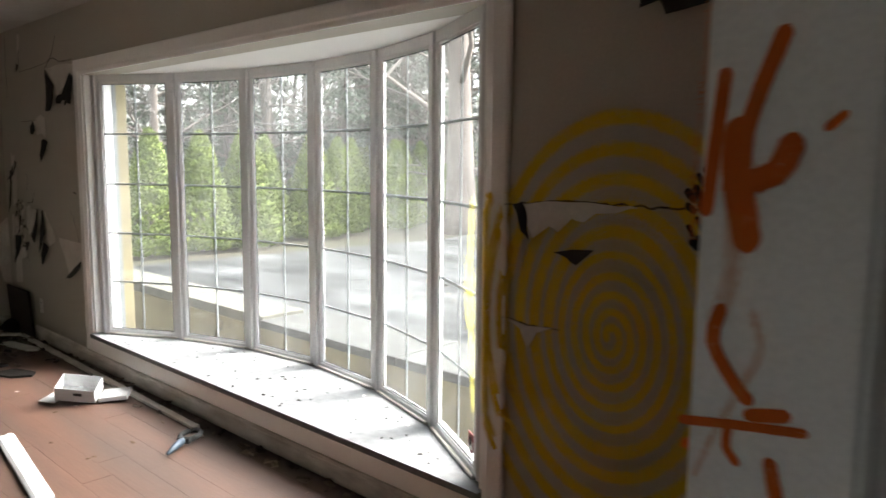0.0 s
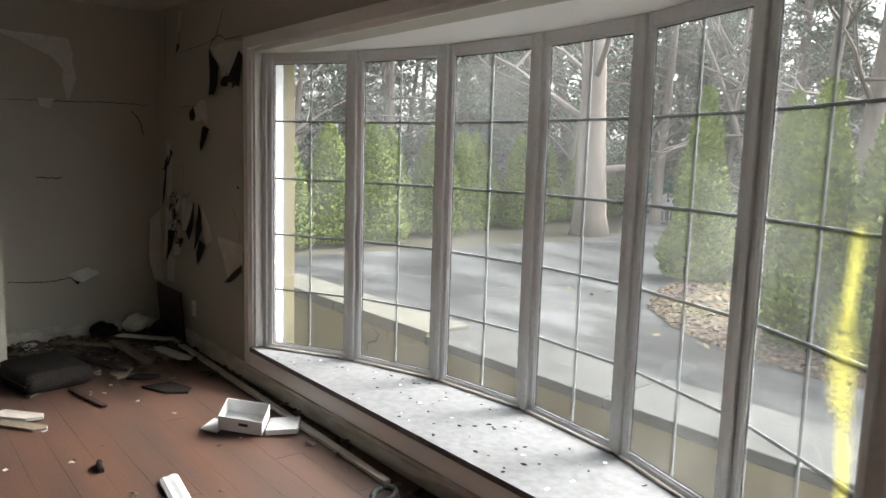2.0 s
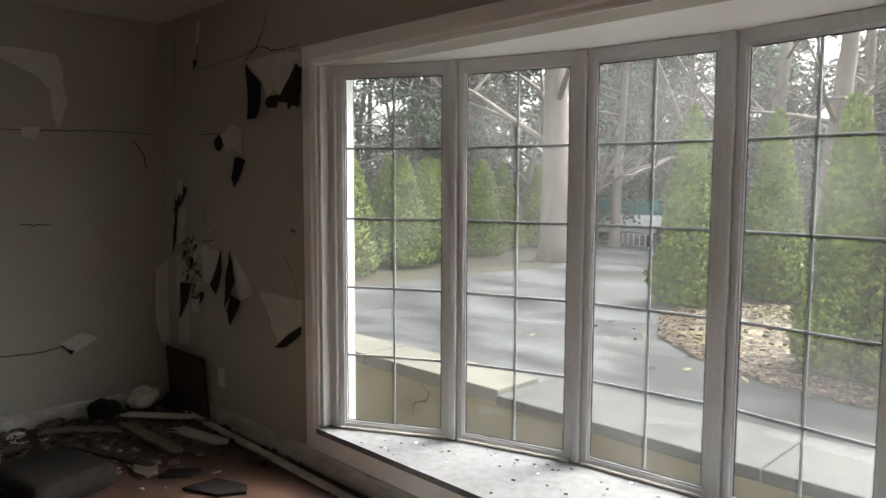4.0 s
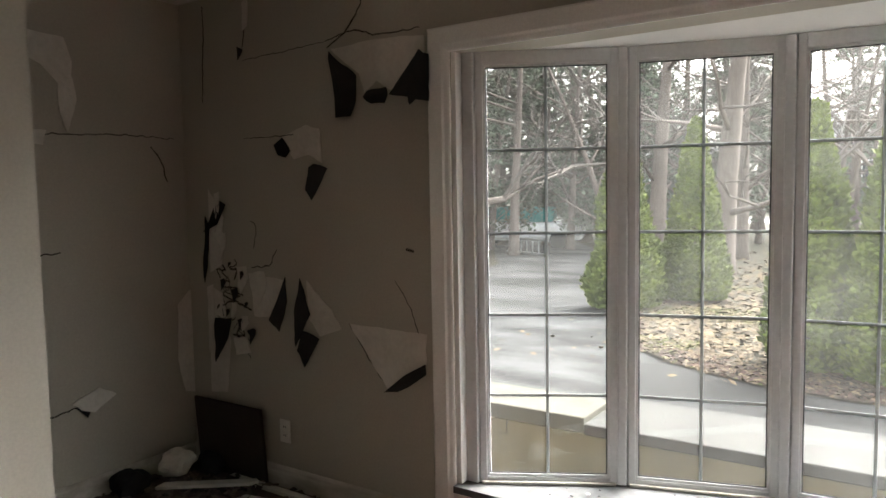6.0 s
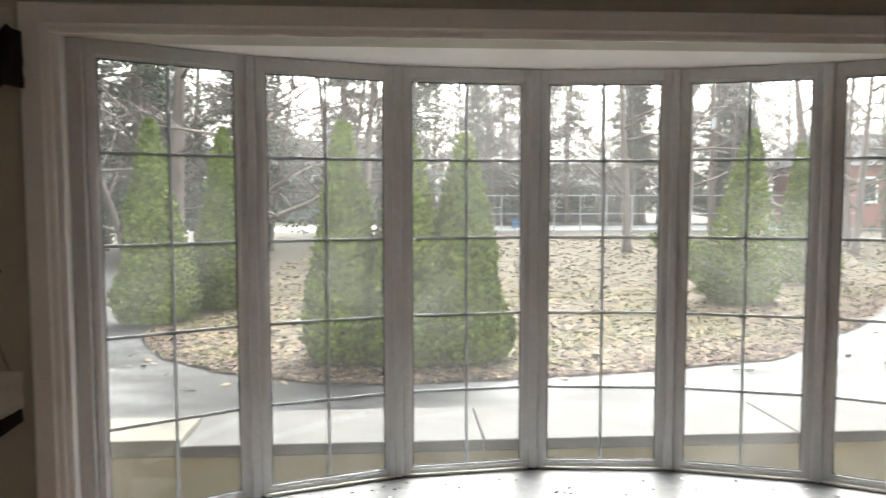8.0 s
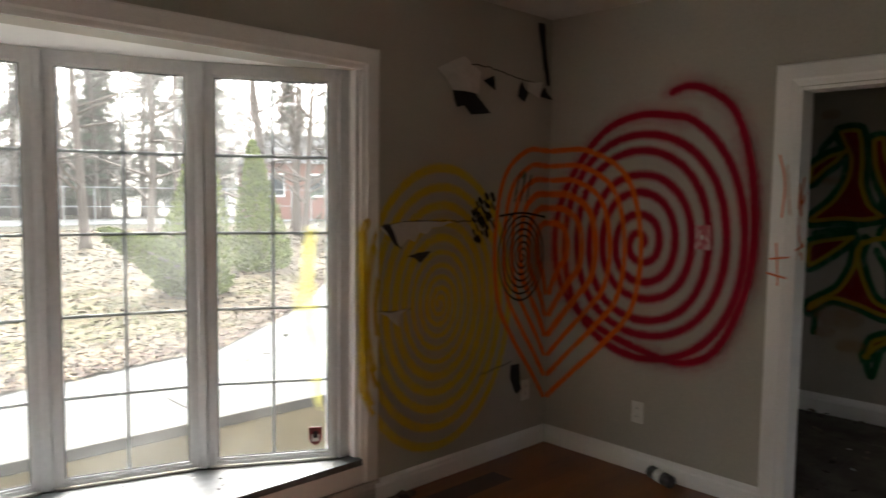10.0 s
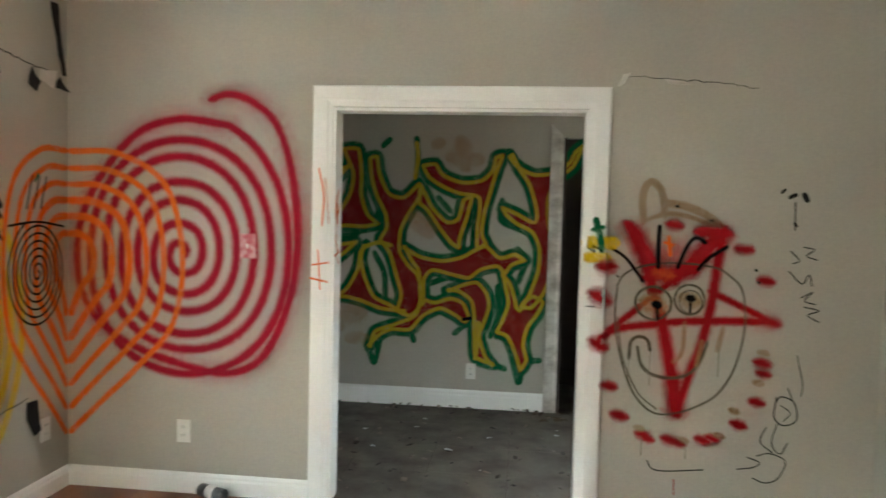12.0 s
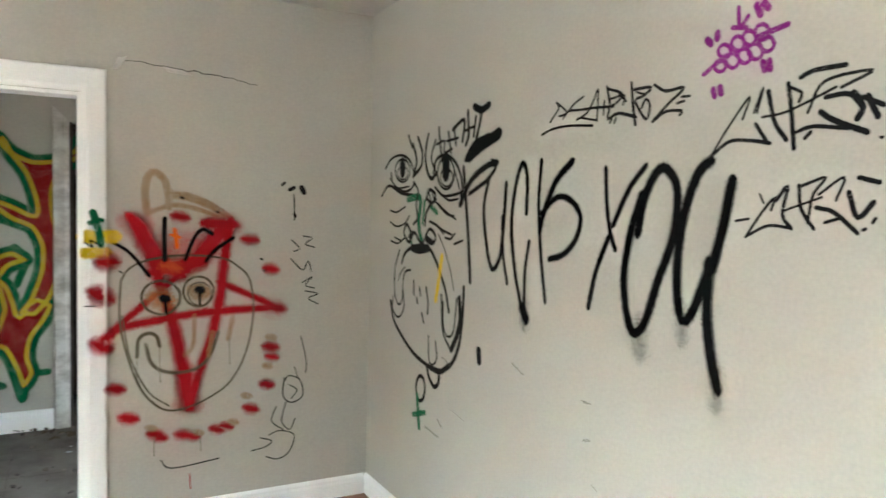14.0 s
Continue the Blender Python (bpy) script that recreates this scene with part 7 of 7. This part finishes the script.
lath(-0.90, -0.45, 0.03, 0.62, 0.07, 5, PALE_WOOD, "pale broken board in the alcove rubble", 2)
lath(-1.17, -0.28, 0.05, 0.5, 0.06, 30, TRIM_DIRTY, "dirty white broken trim in the alcove", -3)
lath(-0.95, -0.73, 0.01, 0.9, 0.05, 18, DARK_WOOD_AND_SHADE, "dark broken board across the rubble")
lath(-0.03, -1.27, 0.012, 0.3, 0.10, 40, TRIM_DIRTY, "grey broken board beside the cushion")
lath(0.07, -1.30, 0.0, 0.4, 0.08, 35, PALE_WOOD, "pale broken board beside the cushion")
lath(-0.15, -0.90, 0.002, 0.42, 0.03, 12, DARK_WOOD_AND_SHADE, "thin charred stick on the floor")
lath(-0.45, -1.04, 0.002, 0.35, 0.03, -50, DARK_WOOD_AND_SHADE, "thin charred stick near the cushion")
lath(-0.07, -0.47, 0.0, 0.30, 0.16, 20, GRIME, "flat dark scrap of board on the floor")
lath(-1.25, -0.62, 0.03, 0.55, 0.06, 62, PALE_WOOD, "pale splintered board among rubble", 3)
lath(-1.10, -0.95, 0.02, 0.7, 0.045, -8, DARK_WOOD_AND_SHADE, "dark charred board among rubble", 2)
lath(-0.78, -0.22, 0.012, 0.45, 0.09, 12, TRIM_DIRTY, "dirty white board against the rubble")
lath(-0.55, -0.62, 0.004, 0.26, 0.12, -25, PALE_WOOD, "yellowed scrap of board on the floor")
lath(-0.36, -0.52, 0.004, 0.2, 0.09, 50, GRIME, "flat dark scrap beside the rubble")
cork = thing("charred_stub", 0.85, -1.08, 0.014, "short charred stub of wood on the floor", "debris")
part("stub", tube([(-0.055, 0.01, 0), (-0.02, 0, 0.001), (0.05, -0.006, 0)], [0.012, 0.014, 0.012], 8), GRIME, cork)

rub = random.Random(9)
verts, faces = [], []
for k in range(1080):
    if k < 900:
        x, y = X0 + 0.05 + abs(rub.gauss(0, 0.45)), -0.12 - rub.random() * 1.0
    else:
        x, y = rub.uniform(-1.2, 3.9), -0.03 - abs(rub.gauss(0, 0.07))
    s = rub.uniform(0.008, 0.035)
    a, e = rub.uniform(0, 6.28), rub.uniform(-.5, .5)
    m = pose(x, y, 0.004 + abs(rub.gauss(0, .012)) * (x < -0.9), rub.uniform(-25, 25), rub.uniform(-25, 25), math.degrees(a))
    n = len(verts)
    for p in ((-1, -.5, 0), (.8, -.7, .1), (1, .4, 0), (-.3, .8, .15), (-.8, -.4, .35), (.6, -.5, .4), (.8, .3, .3), (-.2, .6, .4)):
        verts.append(m @ Vector((p[0] * s, p[1] * s, p[2] * s)))
    for q in ((3, 2, 1, 0), (4, 5, 6, 7), (0, 1, 5, 4), (1, 2, 6, 5), (2, 3, 7, 6), (3, 0, 4, 7)):
        faces.append(tuple(n + i for i in q))
for k in range(420):
    x, y, s = rub.uniform(5.15, HX - 0.03) if k % 3 else HX - 0.02 - abs(rub.gauss(0, .12)), rub.uniform(-3.6, -0.1), rub.uniform(0.005, 0.022)
    m = pose(x, y, 0.012, rub.uniform(-25, 25), rub.uniform(-25, 25), rub.uniform(0, 360))
    n = len(verts)
    for p in ((-1, -.5, 0), (.8, -.7, .1), (1, .4, 0), (-.3, .8, .15), (-.8, -.4, .35), (.6, -.5, .4), (.8, .3, .3), (-.2, .6, .4)):
        verts.append(m @ Vector((p[0] * s, p[1] * s, p[2] * s)))
    for q in ((3, 2, 1, 0), (4, 5, 6, 7), (0, 1, 5, 4), (1, 2, 6, 5), (2, 3, 7, 6), (3, 0, 4, 7)):
        faces.append(tuple(n + i for i in q))
rubble = raw("rubble", verts, faces, material("mixed_rubble", (0.16, 0.125, 0.10), 0.9, (0.03, 0.025, 0.02), 8, 0.8, 0.2, 60, by_island=0.8), None)
tagged(rubble, "crumbled plaster and charred bits along the walls", "rubble", kind="stuff")


def paper_bit(x, y, size, turn, mat, label, z=0.002):
    ob = thing("paper_scrap", x, y, z, label, "scrap", "scraps on the floor", turn)
    bm = bmesh.new()
    ring = [bm.verts.new((size * math.cos(a) * rub.uniform(.5, 1.1), size * .7 * math.sin(a) * rub.uniform(.5, 1.1), rub.uniform(0, .3) * size)) for a in [k * 6.283 / 7 for k in range(7)]]
    top = bm.verts.new((0, 0, size * .35))
    for k in range(7):
        bm.faces.new((ring[k], ring[(k + 1) % 7], top))
    part("scrap", bm, mat, ob)


for x, y, s, a in ((-0.33, -0.73, .022, 10), (-0.20, -0.80, .02, 60), (-0.27, -0.86, .02, 5), (0.04, -0.68, .022, 80), (0.35, -0.58, .02, 30), (-0.88, -0.62, .03, 0), (-0.92, -0.92, .04, 20), (0.71, -1.17, .02, 50), (0.24, -1.19, .02, 70), (0.63, -1.42, .025, 0)):
    paper_bit(x, y, s, a, CARD, "small white scrap of paper on the floor")
for x, y, s, a in ((0.69, -1.15, .02, 10), (1.20, -1.04, .022, 60), (0.04, -0.67, .016, 5), (1.71, -0.68, .02, 80), (1.18, -1.03, .025, 30), (1.37, -0.73, .02, 0), (1.65, -0.44, .018, 20), (0.91, -0.55, .022, 50), (0.59, -1.01, .015, 70), (1.70, -0.65, .02, 0), (1.67, -0.44, .015, 9)):
    paper_bit(x, y, s, a, LEAFLITTER, "small brown crumpled scrap on the floor")
for k in range(10):
    paper_bit(rub.uniform(5.3, 6.4), rub.uniform(-2.6, -1.0), rub.uniform(.01, .03), rub.uniform(0, 360), GRIME, "small dark crumb of dirt on the hall floor")
for k in range(9):
    paper_bit(rub.uniform(5.3, 6.5), rub.uniform(-2.6, -1.2), rub.uniform(.012, .03), rub.uniform(0, 360), CARD if k % 2 else TRIM_DIRTY, "small pale scrap on the hall floor")
for k in range(8):
    paper_bit(HX - 0.15 + rub.uniform(-.12, .1), -2.55 + rub.uniform(-.08, .15), rub.uniform(.03, .06), rub.uniform(0, 360), LEAFLITTER, "dead leaves gathered in the hall corner")
for k in range(110):
    x = rub.uniform(0.35, 3.35)
    y = rub.uniform(0.0, max(0.05, CY + math.sqrt(R * R - (x - CX) ** 2) - 0.08))
    paper_bit(x, y, rub.uniform(.004, .017), rub.uniform(0, 360), GRIME if k % 4 else TRIM_DIRTY, "tiny dark crumb of dirt on the window seat", OZ0 + 0.001)
rag = thing("crumpled_bag", -1.5, -0.3, 0, "crumpled black and white bag in the corner", "bag")
for q, (dx, dz, m) in enumerate(((-.08, .06, BLACK), (.02, .1, PLASTER), (.1, .05, BLACK))):
    bm = bmesh.new()
    bmesh.ops.create_icosphere(bm, subdivisions=3, radius=0.085)
    for v in bm.verts:
        v.co *= 1 + 0.35 * noise.noise(v.co * 18 + Vector((q, 0, 0)))
        v.co.z *= 0.8
    bmesh.ops.translate(bm, vec=(0.05 * q, dx * 2.2, dz), verts=bm.verts)
    part("fold", bm, m, rag)



# ---- floor boards and hall tiles ----
floor = setting("floor", box((X0 - 0.15, Y0 - 0.15, -0.12), (X1 + 0.06, 0.15, -0.012)), SUBFLOOR, "worn red-brown wooden plank floor", "floor")
row, W, L = 0, 0.135, 1.35
plank_mesh = {}
y = Y0
fl = random.Random(31)
while y < -0.001:
    w = min(W, -y)
    x = X0 - fl.uniform(0, L)
    while x < X1 + 0.06:
        a, b = max(x, X0), min(x + L, X1 + 0.06)
        if b - a > 0.03:
            key = (round(b - a, 2), round(w, 3), a > 3.1)
            if key not in plank_mesh:
                plank_mesh[key] = finish("plank", box((0.0004, 0.0003, -0.011), (b - a - 0.0004, w - 0.0003, 0.0), 0.0006), PLANK_FRESH if a > 3.1 else PLANK)
            ob = new("plank", plank_mesh[key])
            ob.parent = floor
            ob.location = (a, y, fl.uniform(-0.0006, 0.0006))
        x += L
    y += W
hall_floor = setting("floor_hall", box((X1 + 0.061, Y0 - 0.15, -0.12), (HX + 1.0, 0.15, -0.012)), SUBFLOOR, "dirty grey tiled hall floor", "floor")
tile = finish("tile", box((0.0015, 0.0015, -0.011), (0.4485, 0.4485, 0.0), 0.002), HALL_TILE)
for i in range(6):
    for j in range(9):
        if 0.062 + 0.45 * i > HX - X1 and not 1 <= j <= 4:
            continue
        ob = new("tile", tile)
        ob.parent = hall_floor
        ob.location = (X1 + 0.062 + 0.45 * i, Y0 - 0.14 + 0.45 * j, fl.uniform(-0.001, 0.001))
